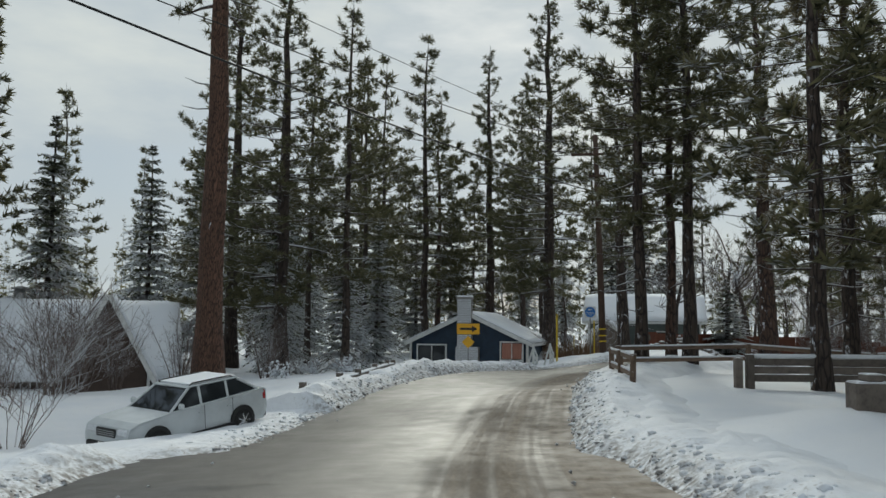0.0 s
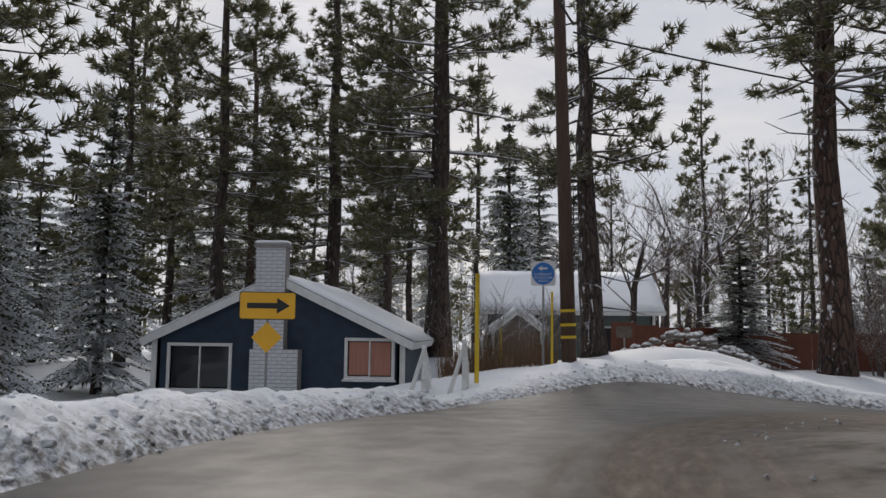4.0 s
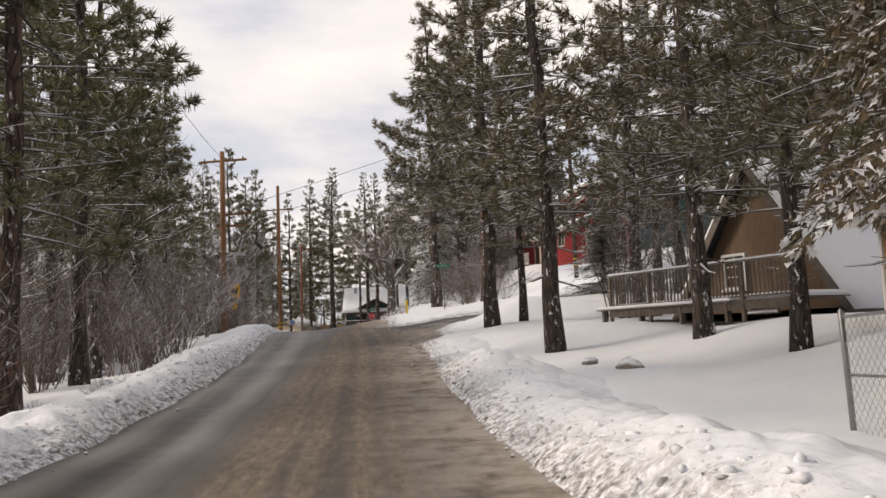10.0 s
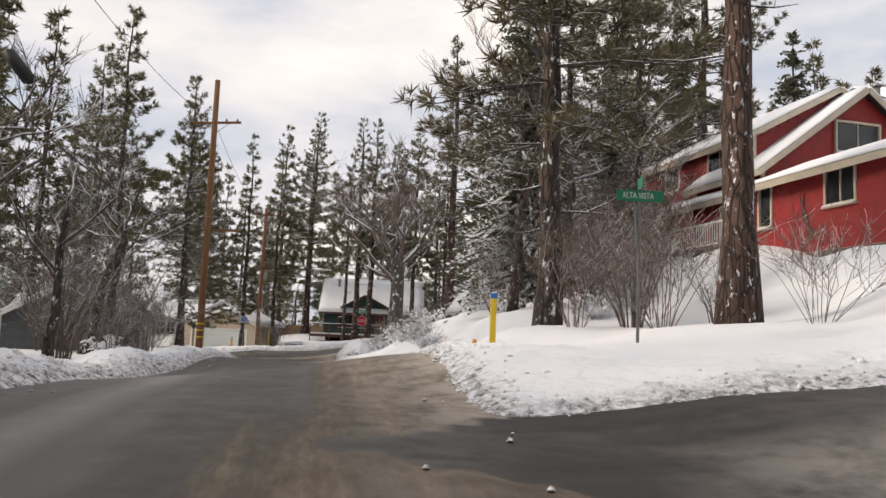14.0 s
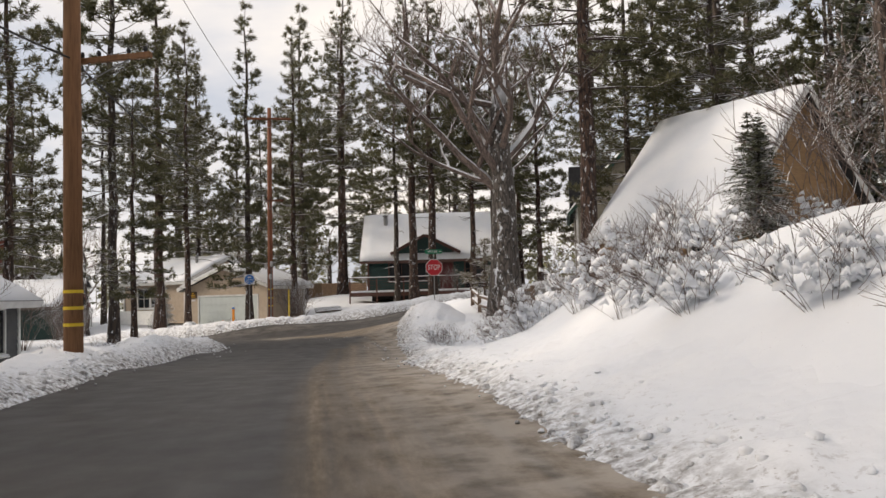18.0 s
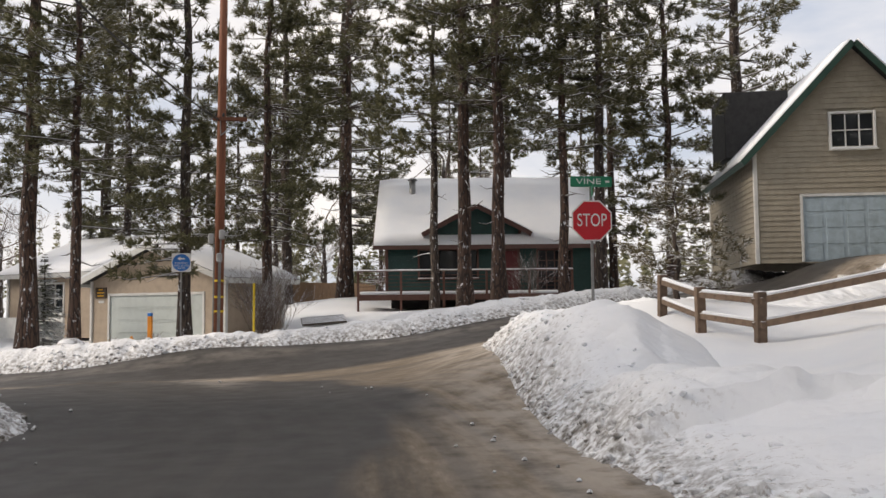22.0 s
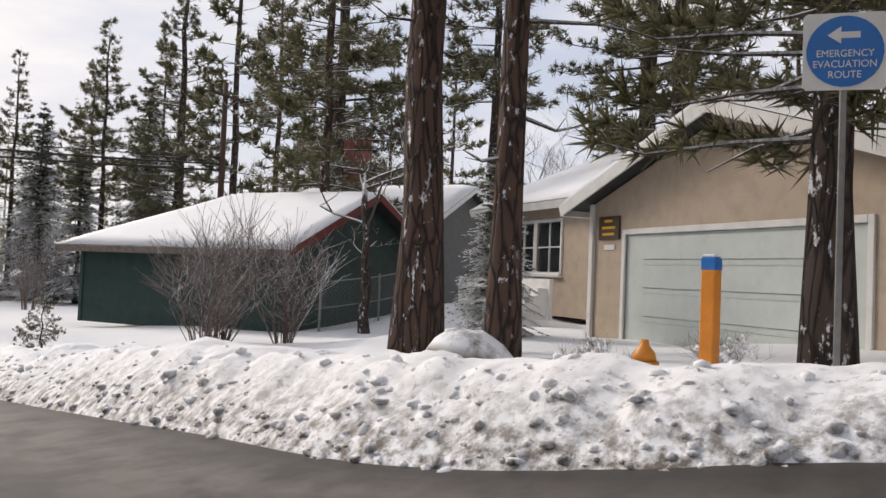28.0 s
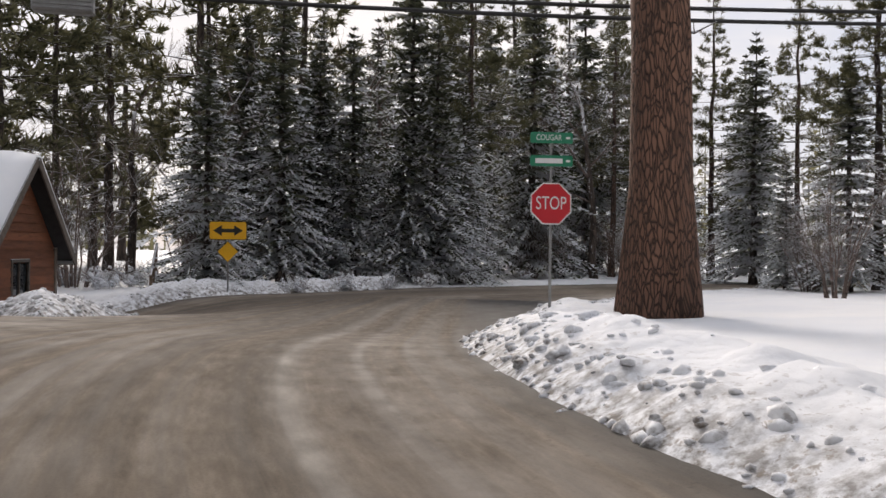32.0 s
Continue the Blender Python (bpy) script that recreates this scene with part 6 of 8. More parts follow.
for x in (-0.05, 1.15):
    part("stringer", Geo().tube([(x, -0.1, 0.0), (x, 1.7, 1.1)], 0.07, 6), GREY_WOOD, stair)
    part("handrail", Geo().tube([(x, -0.1, 0.95), (x, 1.7, 2.05)], 0.045, 6), FENCE_WOOD, stair)
    for y in (0.0, 0.8, 1.6):
        part("post", Geo().box(x - 0.04, y - 0.04, -0.3, x + 0.04, y + 0.04, 1.02 + 0.61 * y, 0.008), FENCE_WOOD, stair)
house("grey_cottage", "grey cottage with snowy roof below the road", pose(101.0, 47.0, -0.4, 0, 0, 14), 7.2, 6, 2.6, 1.6, 0.5, painted("slate_siding", (0.09, 0.095, 0.10)), WHITE, "side", None, [("window", 4.9, 1.0, 6.2, 2.2)], boards=0.2)


# ---- decks, fences ----
def deck(name, label, m, length, depth, z, rail_h, mat, balusters, legs, bottom, snow=True, mesh_rails=0):
    """A raised wooden deck: planks, posts, rails and balusters; local front edge along x at y 0."""
    root = thing(name, label, "deck", m)
    n = int(length / 0.145)
    plank = Geo().box(0, 0, z - 0.04, 0.138, depth, z, 0.006).mesh("plank")
    for i in range(n):
        part("plank", plank, mat, root).location = (i * 0.145, 0, 0)
    part("rim_joist", Geo().box(0, -0.045, z - 0.28, length, -0.002, z - 0.01, 0.006), mat, root)
    part("end_joist", Geo().box(-0.045, 0, z - 0.28, -0.002, depth, z - 0.01, 0.006), mat, root)
    for i in range(legs + 1):
        x = length * i / legs
        part("post", Geo().box(x - 0.05, -0.06, bottom, x + 0.05, 0.04, z + rail_h, 0.008), mat, root)
    part("top_rail", Geo().box(-0.06, -0.075, z + rail_h, length + 0.06, 0.06, z + rail_h + 0.045, 0.01), mat, root)
    part("side_rail", Geo().box(-0.06, 0.06, z + rail_h, 0.06, depth, z + rail_h + 0.045, 0.01), mat, root)
    if snow:
        part("rail_snow", Geo().box(-0.05, -0.065, z + rail_h + 0.045, length + 0.05, 0.05, z + rail_h + 0.095, 0.03), SNOW_ROOF, root)
        part("deck_snow", Geo().box(0.05, 0.08, z, length - 0.05, depth - 0.1, z + 0.14, 0.06), SNOW_ROOF, root)
    if balusters:
        stick = Geo().box(-0.018, -0.02, z + 0.06, 0.018, 0.02, z + rail_h, 0.004).mesh("baluster")
        for i in range(1, int(length / balusters)):
            part("baluster", stick, mat, root).location = (i * balusters, 0, 0)
        part("bottom_rail", Geo().box(0, -0.03, z + 0.05, length, 0.03, z + 0.1, 0.006), mat, root)
    for k in range(mesh_rails):
        zz = z + rail_h * (k + 1) / (mesh_rails + 1)
        part("rail", Geo().box(0, -0.012, zz - 0.012, length, 0.012, zz + 0.012), mat, root)
    return root


ax, ay = 145.42, 48.2
deck("cabin_deck", "reddish brown raised deck with snow on its boards", pose(ax, ay, 2.1, 0, 0, -82), 9.9, 2.3, 0.0, 1.05, DECK_WOOD, 0, 5, -1.3, True, 5)
deck("weathered_deck", "weathered wooden deck with close balusters and bench rail", pose(51.2, 16.3, 0.55, 0, 0, -143), 6.9, 2.2, 0.35, 1.0, GREY_WOOD, 0.13, 4, -0.4)
bench = thing("bench", "low snowy bench along the deck", "bench", pose(51.6, 16.75, 0.5, 0, 0, -143))
part("seat", Geo().box(0, 0, 0.34, 5.4, 0.3, 0.39, 0.01), GREY_WOOD, bench)
part("snow_layer", Geo().box(0, 0.0, 0.39, 5.4, 0.3, 0.47, 0.03), SNOW_ROOF, bench)
for k in range(4):
    part("leg", Geo().box(0.2 + k * 1.65, 0.05, -0.2, 0.29 + k * 1.65, 0.25, 0.34, 0.006), GREY_WOOD, bench)


def rail_fence(name, label, pts, post_h, rails, mat, post=0.13, rail=0.05, rail_d=0.13, snow=True, group="", over=0.12):
    """Posts set in the snow with level rails between them; each a part of its own."""
    root = thing(name, label, "fence", Matrix(), group)
    tops = []
    for x, y in pts:
        z = gz(x, y)
        part("post", Geo().box(-post / 2, -post / 2, -0.5, post / 2, post / 2, post_h, 0.012), mat, root).matrix_local = pose(x, y, z, RNG.uniform(-2, 2), RNG.uniform(-2, 2), RNG.uniform(0, 20))
        tops.append((x, y, z))
    for (x0, y0, z0), (x1, y1, z1) in zip(tops, tops[1:]):
        ln, rz = math.hypot(x1 - x0, y1 - y0), math.degrees(math.atan2(y1 - y0, x1 - x0))
        tilt = -math.degrees(math.atan2(z1 - z0, ln))
        for hh in rails:
            bar = part("rail", Geo().box(-over, -rail / 2, -rail_d / 2, ln + over, rail / 2, rail_d / 2, 0.012), mat, root)
            bar.matrix_local = pose(x0, y0, z0 + hh, 0, tilt, rz)
            if snow:
                part("snow_line", Geo().box(0.1, -rail / 2, rail_d / 2, ln - 0.1, rail / 2, rail_d / 2 + 0.045, 0.02), SNOW_ROOF, bar)
    return root


rail_fence("rail_fence", "brown post-and-rail fence with snow on its rails", [(3.85, -6.4), (3.5, -4.2), (3.1, -1.3), (3.0, 0.8)], 1.05, (0.55, 0.95), FENCE_WOOD)
rail_fence("rail_fence", "brown post-and-rail fence with snow on its rails", [(3.2, 1.6), (7.4, 2.4), (11.5, 3.4), (15.5, 4.6), (20, 6.0)], 1.05, (0.55, 0.95), FENCE_WOOD)
rail_fence("log_fence", "old split-log fence heaped with snow", [(-5.2, -5.4), (-5.25, -2.4), (-5.3, -0.6), (-5.7, 2.4), (-6.2, 5.4), (-6.9, 8.4)], 0.62, (0.14, 0.36), GREY_WOOD, 0.18, 0.17, 0.18)
rail_fence("split_fence", "snow-capped split-rail fence by the corner", [(125.51, 37.04), (123.86, 36.54), (122.09, 35.88), (121.19, 33.98)], 0.95, (0.4, 0.8), FENCE_WOOD, 0.17, 0.1, 0.12)
low_wall = thing("plank_wall", "low weathered plank wall capped with snow", "wall", pose(6.6, -3.0, gz(6.6, -3) - 0.05, 0, 0, 14))
for k in range(3):
    part("plank", Geo().box(0.2, -0.03, 0.3 + k * 0.22, 4.6, 0.03, 0.5 + k * 0.22, 0.01), GREY_WOOD, low_wall)
for x in (0.0, 0.32, 4.6):
    part("post", Geo().box(x - 0.1, -0.12, -0.4, x + 0.1, 0.1, 1.05 - 0.1 * (x == 0), 0.015), GREY_WOOD, low_wall)
part("snow_cap", Geo().box(0.3, -0.06, 0.95, 4.6, 0.06, 1.06, 0.04), SNOW_ROOF, low_wall)
stub = thing("gate_post", "thick dark timber post with a cut top", "post", pose(7.8, -12.1, gz(7.8, -12.1), 0, 0, 10))
part("timber", Geo().box(-0.25, -0.25, -0.4, 0.35, 0.25, 0.85, 0.03), GREY_WOOD, stub)
part("block", Geo().box(-0.05, -0.2, 0.85, 0.22, 0.2, 0.98, 0.02), GREY_WOOD, stub)


def panel_fence(name, label, pts, h, mat):
    root = thing(name, label, "fence", Matrix())
    for (x0, y0), (x1, y1) in zip(pts, pts[1:]):
        ln, rz = math.hypot(x1 - x0, y1 - y0), math.degrees(math.atan2(y1 - y0, x1 - x0))
        n = max(1, round(ln / 1.2))
        for k in range(n):
            u, v = k / n, (k + 1) / n
            xa, ya = x0 + (x1 - x0) * u, y0 + (y1 - y0) * u
            z = min(gz(xa, ya), gz(x0 + (x1 - x0) * v, y0 + (y1 - y0) * v))
            part("panel", Geo().box(0.01, -0.02, -0.4, ln / n - 0.01, 0.02, h, 0.004), mat, root).matrix_local = pose(xa, ya, z, 0, 0, rz)
    return root


panel_fence("panel_fence", "rust-brown solid panel fence behind the snow", [(3.6, 25.4), (6.4, 28.4), (9.6, 31.2), (14.5, 31.3), (19.6, 31.4)], 1.55, RUST)
panel_fence("board_fence", "tan wooden board fence at the forest edge", [(150, 57), (158, 54), (167, 52)], 1.6, wood("tan_boards", (0.27, 0.16, 0.085), 0.75, (3, 3, 12)))
picket = thing("picket_fence", "white picket fence with snow at its foot", "fence", pose(134.6, 30.6, gz(134.6, 30.6), 0, 0, -38))
stick = Geo().prism([(-0.04, 0), (0.04, 0), (0.04, 0.85), (0, 0.93), (-0.04, 0.85)], -0.012, 0.012).mesh("picket")
for k in range(30):
    part("picket", stick, WHITE, picket).location = (k * 0.14, 0, 0)
for zz in (0.25, 0.65):
    part("rail", Geo().box(-0.05, 0.012, zz, 4.2, 0.05, zz + 0.07), WHITE, picket)


def chain_link(name, label, pts, h):
    root = thing(name, label, "fence", Matrix())
    foot = [(x, y, gz(x, y)) for x, y in pts]
    for x, y, z in foot:
        part("post", Geo().tube([(0, 0, -0.4), (0, 0, h + 0.06), (0, 0, h + 0.1)], [0.036, 0.036, 0.015], 8), GREY_WOOD if name == "wire_fence" else STEEL, root, smooth=True).matrix_local = pose(x, y, z, RNG.uniform(-2, 2), RNG.uniform(-2, 2))
    for (x0, y0, z0), (x1, y1, z1) in zip(foot, foot[1:]):
        a, b = Vector((x0, y0, z0)), Vector((x1, y1, z1))
        up = Vector((0, 0, 1))
        part("rail", Geo().tube([a + up * h, b + up * h], 0.022, 6), STEEL, root)
        part("rail", Geo().tube([a + up * h * 0.5, b + up * h * 0.5], 0.018, 6), STEEL, root)
        ln, geo = (b - a).length, Geo()
        for k in range(-int(h / 0.14), int(ln / 0.14) + 1):
            for sgn in (1, -1):
                s0, s1 = k * 0.14, k * 0.14 + h
                t0, t1 = max(0, -s0), min(h, ln - s0)
                if t1 > t0:
                    za, zb = (t0, t1) if sgn > 0 else (h - t0, h - t1)
                    geo.tube([a.lerp(b, (s0 + t0) / ln) + up * za, a.lerp(b, (s0 + t1) / ln) + up * zb], 0.0035, 3, False)
        part("wire_mesh", geo, STEEL, root)["kind"] = "stuff"
    return root


chain_link("chain_link_fence", "chain-link fence with grey posts in the snow", [(34.3, 15.05), (31.0, 14.8), (30.1, 14.7), (27.0, 14.3), (24.5, 13.25), (21.5, 12.3), (17.5, 11.2)], 1.35)
chain_link("chain_link_gate", "chain-link gate beside the shed", [(141.6, 68.2), (144.5, 69.0), (147.5, 69.9)], 1.5)
bar = thing("barrier_board", "orange-painted timber barrier on low posts", "barrier", pose(18.9, 29.3, gz(18.9, 29.3) - 0.1, 0, 0, -45))
part("board", Geo().box(0, -0.04, 0.52, 3.7, 0.04, 0.7, 0.01), ORANGE, bar)
for x in (0.3, 2.0, 3.4):
    part("post", Geo().box(x - 0.05, -0.05, -0.4, x + 0.05, 0.05, 0.55), GREY_WOOD, bar)

# ---- poles and wires ----
def utility_pole(label, x, y, z, h, r, mat, arms=(), bands=(), lean=(0, 0), yaw=0.0, boxes=()):
    """A round timber pole with crossarms, braces, insulators and reflective bands."""
    root = thing("utility_pole", label, "utility pole", pose(x, y, z, lean[1], lean[0], yaw), "utility poles")
    part("shaft", Geo().tube([(0, 0, -0.5), (0, 0, h * 0.35), (0, 0, h * 0.7), (0, 0, h)], [r, r * 0.92, r * 0.82, r * 0.72], 12), mat, root, smooth=True)
    for za, half, side in arms:
        arm = part("crossarm", Geo().box(-half + side, -r - 0.1, za - 0.06, half + side, -r + 0.02, za + 0.06, 0.01), mat, root)
        for sx in (-0.85, -0.4, 0.4, 0.85):
            part("insulator", Geo().tube([(sx * half + side, -r - 0.04, za + 0.06), (sx * half + side, -r - 0.04, za + 0.14), (sx * half + side, -r - 0.04, za + 0.2)], [0.035, 0.05, 0.025], 7), DARK_METAL, arm)
        for sx in (-0.6, 0.6):
            part("brace", Geo().tube([(sx * half + side, -r - 0.02, za), (0, -r - 0.02, za - 0.55)], 0.018, 5), STEEL, arm)
    for zb in bands:
        part("band", Geo().tube([(0, 0, zb - 0.035), (0, 0, zb + 0.035)], r * 1.02 + 0.004, 14), YELLOW, root, "yellow reflective band")
    for bx, zb, bh in boxes:
        part("meter_box", Geo().box(bx - 0.09, -r - 0.13, zb, bx + 0.09, -r, zb + bh, 0.03), painted("grey_box", (0.4, 0.4, 0.4), 0.5), root)
        part("conduit", Geo().tube([(bx * 0.6, -r - 0.03, 0.1), (bx * 0.6, -r - 0.03, zb)], 0.028, 7), STEEL, root)
    return root


def wire(a, b, sag=0.5, r=0.012, name="overhead_wire", label="black overhead wire sagging between poles"):
    a, b = Vector(a), Vector(b)
    pts = [a.lerp(b, i / 16) - Vector((0, 0, sag * 4 * (i / 16) * (1 - i / 16))) for i in range(17)]
    root = thing(name, label, "wire", Matrix(), "overhead wires")
    part("strand", Geo().tube(pts, r, 5), WIRE, root)
    return root


utility_pole("dark utility pole with two crossarms and yellow bands", 1.7, 18.6, 0.5, 12.0, 0.19, POLE_DARK, ((10.9, 1.35, 0), (9.7, 0.45, 0)), (0.75, 1.05, 1.4), (-1.6, 0), 10)
utility_pole("tan utility pole with a long crossarm among trees", 30.0, 26.1, -1.2, 11.6, 0.17, POLE_WOOD, ((11.2, 1.25, 0),), (), (-2, 0), 70)
utility_pole("utility pole with stacked crossarms and cable closure", 70.7, 36.6, 0.2, 11.4, 0.19, POLE_WOOD, ((10.9, 1.4, 0), (7.7, 0.9, -0.75), (7.0, 0.9, -0.4)), (), (0, 0), 88)
utility_pole("orange-brown utility pole with yellow bands", 101.6, 43.0, 0.9, 14.5, 0.2, POLE_WOOD, ((12.2, 1.4, 0), (6.3, 0.9, -0.85)), (0.6, 0.95, 1.3), (0, 0), 85)
utility_pole("utility pole with meter boxes and yellow bands", 133.9, 50.2, 0.5, 13.0, 0.165, POLE_RED, ((7.3, 0.55, 0.3), (12.3, 1.3, 0)), (0.95, 1.42, 1.95), (0.6, 0), -75, ((-0.24, 3.15, 0.34), (0.1, 3.3, 0.32), (0.03, 2.55, 0.3)))
utility_pole("thin dark utility pole by the drive", 76.2, 16.2, 3.4, 12.5, 0.14, POLE_DARK, ((11.8, 1.2, 0),), (0.9, 1.3), (0, 0), 20)
utility_pole("utility pole with a tee crossarm behind the shed", 148.5, 85.6, -1.0, 11.2, 0.17, POLE_DARK, ((10.5, 1.35, 0),), (), (0, 0), 20)
wire((1.8, 18.5, 9.0), (30, 26, 7.4), 0.7, 0.026)
wire((1.8, 18.5, 11.5), (30, 26, 10.2), 0.5)
wire((1.2, 18.5, 11.5), (-24, -44, 13), 1.0, 0.02)
wire((2.6, 18.4, 11.5), (-20, -46, 13), 1.0)
wire((1.8, 18.5, 9.2), (-14, -40, 9.5), 0.9, 0.03)
wire((30, 26, 10.2), (70.7, 36.6, 11.2), 0.8)
wire((30, 26, 7.4), (70.7, 36.6, 7.3), 0.9, 0.024)
wire((70.7, 36.2, 8.1), (76.2, 16.2, 15.2), 0.2)
wire((70.9, 36.4, 7.2), (76.4, 16.2, 13.6), 0.3)
wire((70.7, 36.6, 7.2), (101.6, 43, 7.2), 1.0, 0.024)
wire((70.7, 36.6, 11.2), (101.6, 43, 13.1), 0.8)
wire((101.6, 43, 7.2), (133.9, 50.2, 7.8), 0.8, 0.024)
wire((101.6, 43, 13.1), (133.9, 50.2, 12.8), 0.8)
for k in range(3):
    wire((112, 80 + k * 0.3, 4.6 + 0.25 * k), (148.5, 85.6, 5.9 + 0.3 * k), 0.55, 0.045 if k < 2 else 0.02)
wire((148.5, 85.6, 5.9), (172, 84, 6.5), 0.4, 0.02)
closure = thing("cable_closure", "black cable splice closure hanging on the line", "cable closure", pose(71.6, 34.8, 6.1, 0, 50, -75))
part("case", Geo().tube([(-0.35, 0, 0), (-0.28, 0, 0), (0.28, 0, 0), (0.35, 0, 0)], [0.04, 0.12, 0.12, 0.04], 10), BLACK, closure, smooth=True)

amp = thing("line_amplifier", "finned grey amplifier box hanging on the cable", "cable box", pose(123.0, 81.7, 4.35, 0, 0, 9))
part("case", Geo().box(-0.5, -0.12, -0.22, 0.5, 0.12, 0.2, 0.03), STEEL, amp)
for k in range(5):
    part("fin", Geo().box(-0.48, -0.145, -0.17 + k * 0.075, 0.48, -0.118, -0.145 + k * 0.075), STEEL, amp)
for x in (-0.4, 0.4):
    part("hanger", Geo().box(x - 0.03, -0.03, 0.19, x + 0.03, 0.03, 0.5), DARK_METAL, amp)


# ---- signs ----
def lettering(text, size, mat, parent, m, width=None):
    cur = bpy.data.curves.new("text", "FONT")
    cur.body, cur.size, cur.align_x, cur.align_y, cur.extrude = text, size, "CENTER", "CENTER", 0.002
    tmp = new("text", cur)
    me = bpy.data.meshes.new_from_object(tmp.evaluated_get(bpy.context.evaluated_depsgraph_get()))
    bpy.data.objects.remove(tmp)
    xs = [v.co.x for v in me.vertices]
    if width and xs:
        k = width / (max(xs) - min(xs))
        for v in me.vertices:
            v.co.x *= k
    me.materials.clear()
    ob = part("lettering", me, mat, parent)
    ob.matrix_local = m @ pose(0, 0, 0, 90)
    return ob


def plate(w, h, c=0.04, t=0.006):
    poly = [(-w / 2 + c, -h / 2), (w / 2 - c, -h / 2), (w / 2, -h / 2 + c), (w / 2, h / 2 - c), (w / 2 - c, h / 2), (-w / 2 + c, h / 2), (-w / 2, h / 2 - c), (-w / 2, -h / 2 + c)]
    return Geo().prism(poly, -t / 2, t / 2)


def octagon(r, t=0.006):
    return Geo().prism([(r * math.cos(math.radians(22.5 + 45 * k)), r * math.sin(math.radians(22.5 + 45 * k))) for k in range(8)], -t / 2, t / 2)


def sign_post(root, h, wood_post=False):
    return part("post", Geo().box(-0.025, 0.01, -0.5, 0.025, 0.045, h, 0.004) if not wood_post else Geo().box(-0.05, 0.01, -0.5, 0.05, 0.11, h, 0.01), GREY_WOOD if wood_post else STEEL, root)


def stop_sign(label, x, y, foot, centre, yaw, blades):
    root = thing("stop_sign", label, "stop sign", pose(x, y, foot, 0, 0, yaw), "stop signs")
    zc = centre - foot
    sign_post(root, zc + max(b[3] for b in blades))
    face = part("border", octagon(0.412), WHITE, root)
    face.location = (0, -0.006, zc)
    part("face", octagon(0.385, 0.004), SIGN_RED, face).location = (0, -0.006, 0)
    lettering("STOP", 0.34, WHITE, face, Matrix.Translation((0, -0.011, 0)), 0.56)
    for text, wd, turn, dz in blades:
        z = zc + dz
        blade = part("street_sign", plate(wd, 0.2, 0.02), SIGN_GREEN, root, "green street name blade")
        blade.matrix_local = pose(0, -0.012, z, 0, 0, turn)
        if text:
            lettering(text, 0.15, WHITE, blade, Matrix.Translation((-0.05, -0.006, 0)), wd * 0.6)
        else:
            part("text_bar", Geo().box(-wd * 0.38, -0.008, -0.045, wd * 0.26, -0.004, 0.045), WHITE, blade)
        part("arrow_bar", Geo().box(wd * 0.34, -0.008, -0.02, wd * 0.44, -0.004, 0.02), WHITE, blade)
    return root


stop_sign("red octagonal stop sign with green street blades on a steel post", 123.35, 38.55, gz(123.35, 38.55), 3.12, -78, (("", 0.55, 80, 0.545), ("VINE", 0.79, 0, 0.735)))
stop_sign("red stop sign with two green street blades by the big pine", 131.6, 81.8, -1.35, 0.98, 2, (("", 0.79, 0, 0.78), ("COUGAR", 0.79, 0, 1.2)))


def arrow_sign(label, x, y, foot, zc, yaw, double):
    root = thing("arrow_sign", label, "road sign", pose(x, y, foot, 0, 0, yaw), "arrow signs")
    z = zc - foot
    sign_post(root, z + 0.25)
    board = part("board", plate(1.22, 0.6), BLACK, root)
    board.location = (0, -0.004, z)
    part("face", plate(1.18, 0.56, 0.035, 0.004), SIGN_YELLOW, board).location = (0, -0.006, 0)
    a = [(-0.44, -0.06), (0.2, -0.06), (0.2, -0.17), (0.48, 0.0), (0.2, 0.17), (0.2, 0.06), (-0.44, 0.06)]
    b = [(-0.2, -0.06), (0.2, -0.06), (0.2, -0.17), (0.48, 0.0), (0.2, 0.17), (0.2, 0.06), (-0.2, 0.06), (-0.2, 0.17), (-0.48, 0.0), (-0.2, -0.17)]
    part("arrow", Geo().prism(b if double else a, -0.012, -0.0085), BLACK, board)
    dia = part("marker", Geo().prism([(0, -0.33), (0.33, 0), (0, 0.33), (-0.33, 0)], -0.006, 0.0), SIGN_YELLOW, root, "yellow diamond marker")
    dia.location = (0, -0.004, z - 0.68)
    return root


arrow_sign("yellow one-way arrow sign with a diamond marker below", -5.0, 15.3, gz(-5, 15.3) - 0.2, 1.85, 6, False)
arrow_sign("yellow two-headed arrow sign with a diamond marker below", 123.7, 94.3, -1.5, 0.72, -4, True)


def route_sign(label, x, y, foot, zc, yaw, size):
    root = thing("route_sign", label, "road sign", pose(x, y, foot, 0, 0, yaw), "blue route signs")
    z = zc - foot
    sign_post(root, z + size * 0.4)
    board = part("board", plate(size, size, 0.03), WHITE, root)
    board.location = (0, -0.004, z)
    disc = part("disc", Geo().tube([(0, -0.004, 0), (0, -0.009, 0)], size * 0.46, 28), BLUE, board)
    s = size / 0.62
    part("arrow", Geo().prism([(-0.13 * s, 0.13 * s), (-0.03 * s, 0.06 * s), (-0.03 * s, 0.105 * s), (0.11 * s, 0.105 * s), (0.11 * s, 0.155 * s), (-0.03 * s, 0.155 * s), (-0.03 * s, 0.2 * s)], -0.013, -0.009), WHITE, disc)
    for k, (word, wd) in enumerate((("EMERGENCY", 0.42), ("EVACUATION", 0.46), ("ROUTE", 0.24))):
        lettering(word, 0.08 * s, WHITE, disc, Matrix.Translation((0, -0.011, (-0.02 - 0.085 * k) * s)), wd * s)
    return root


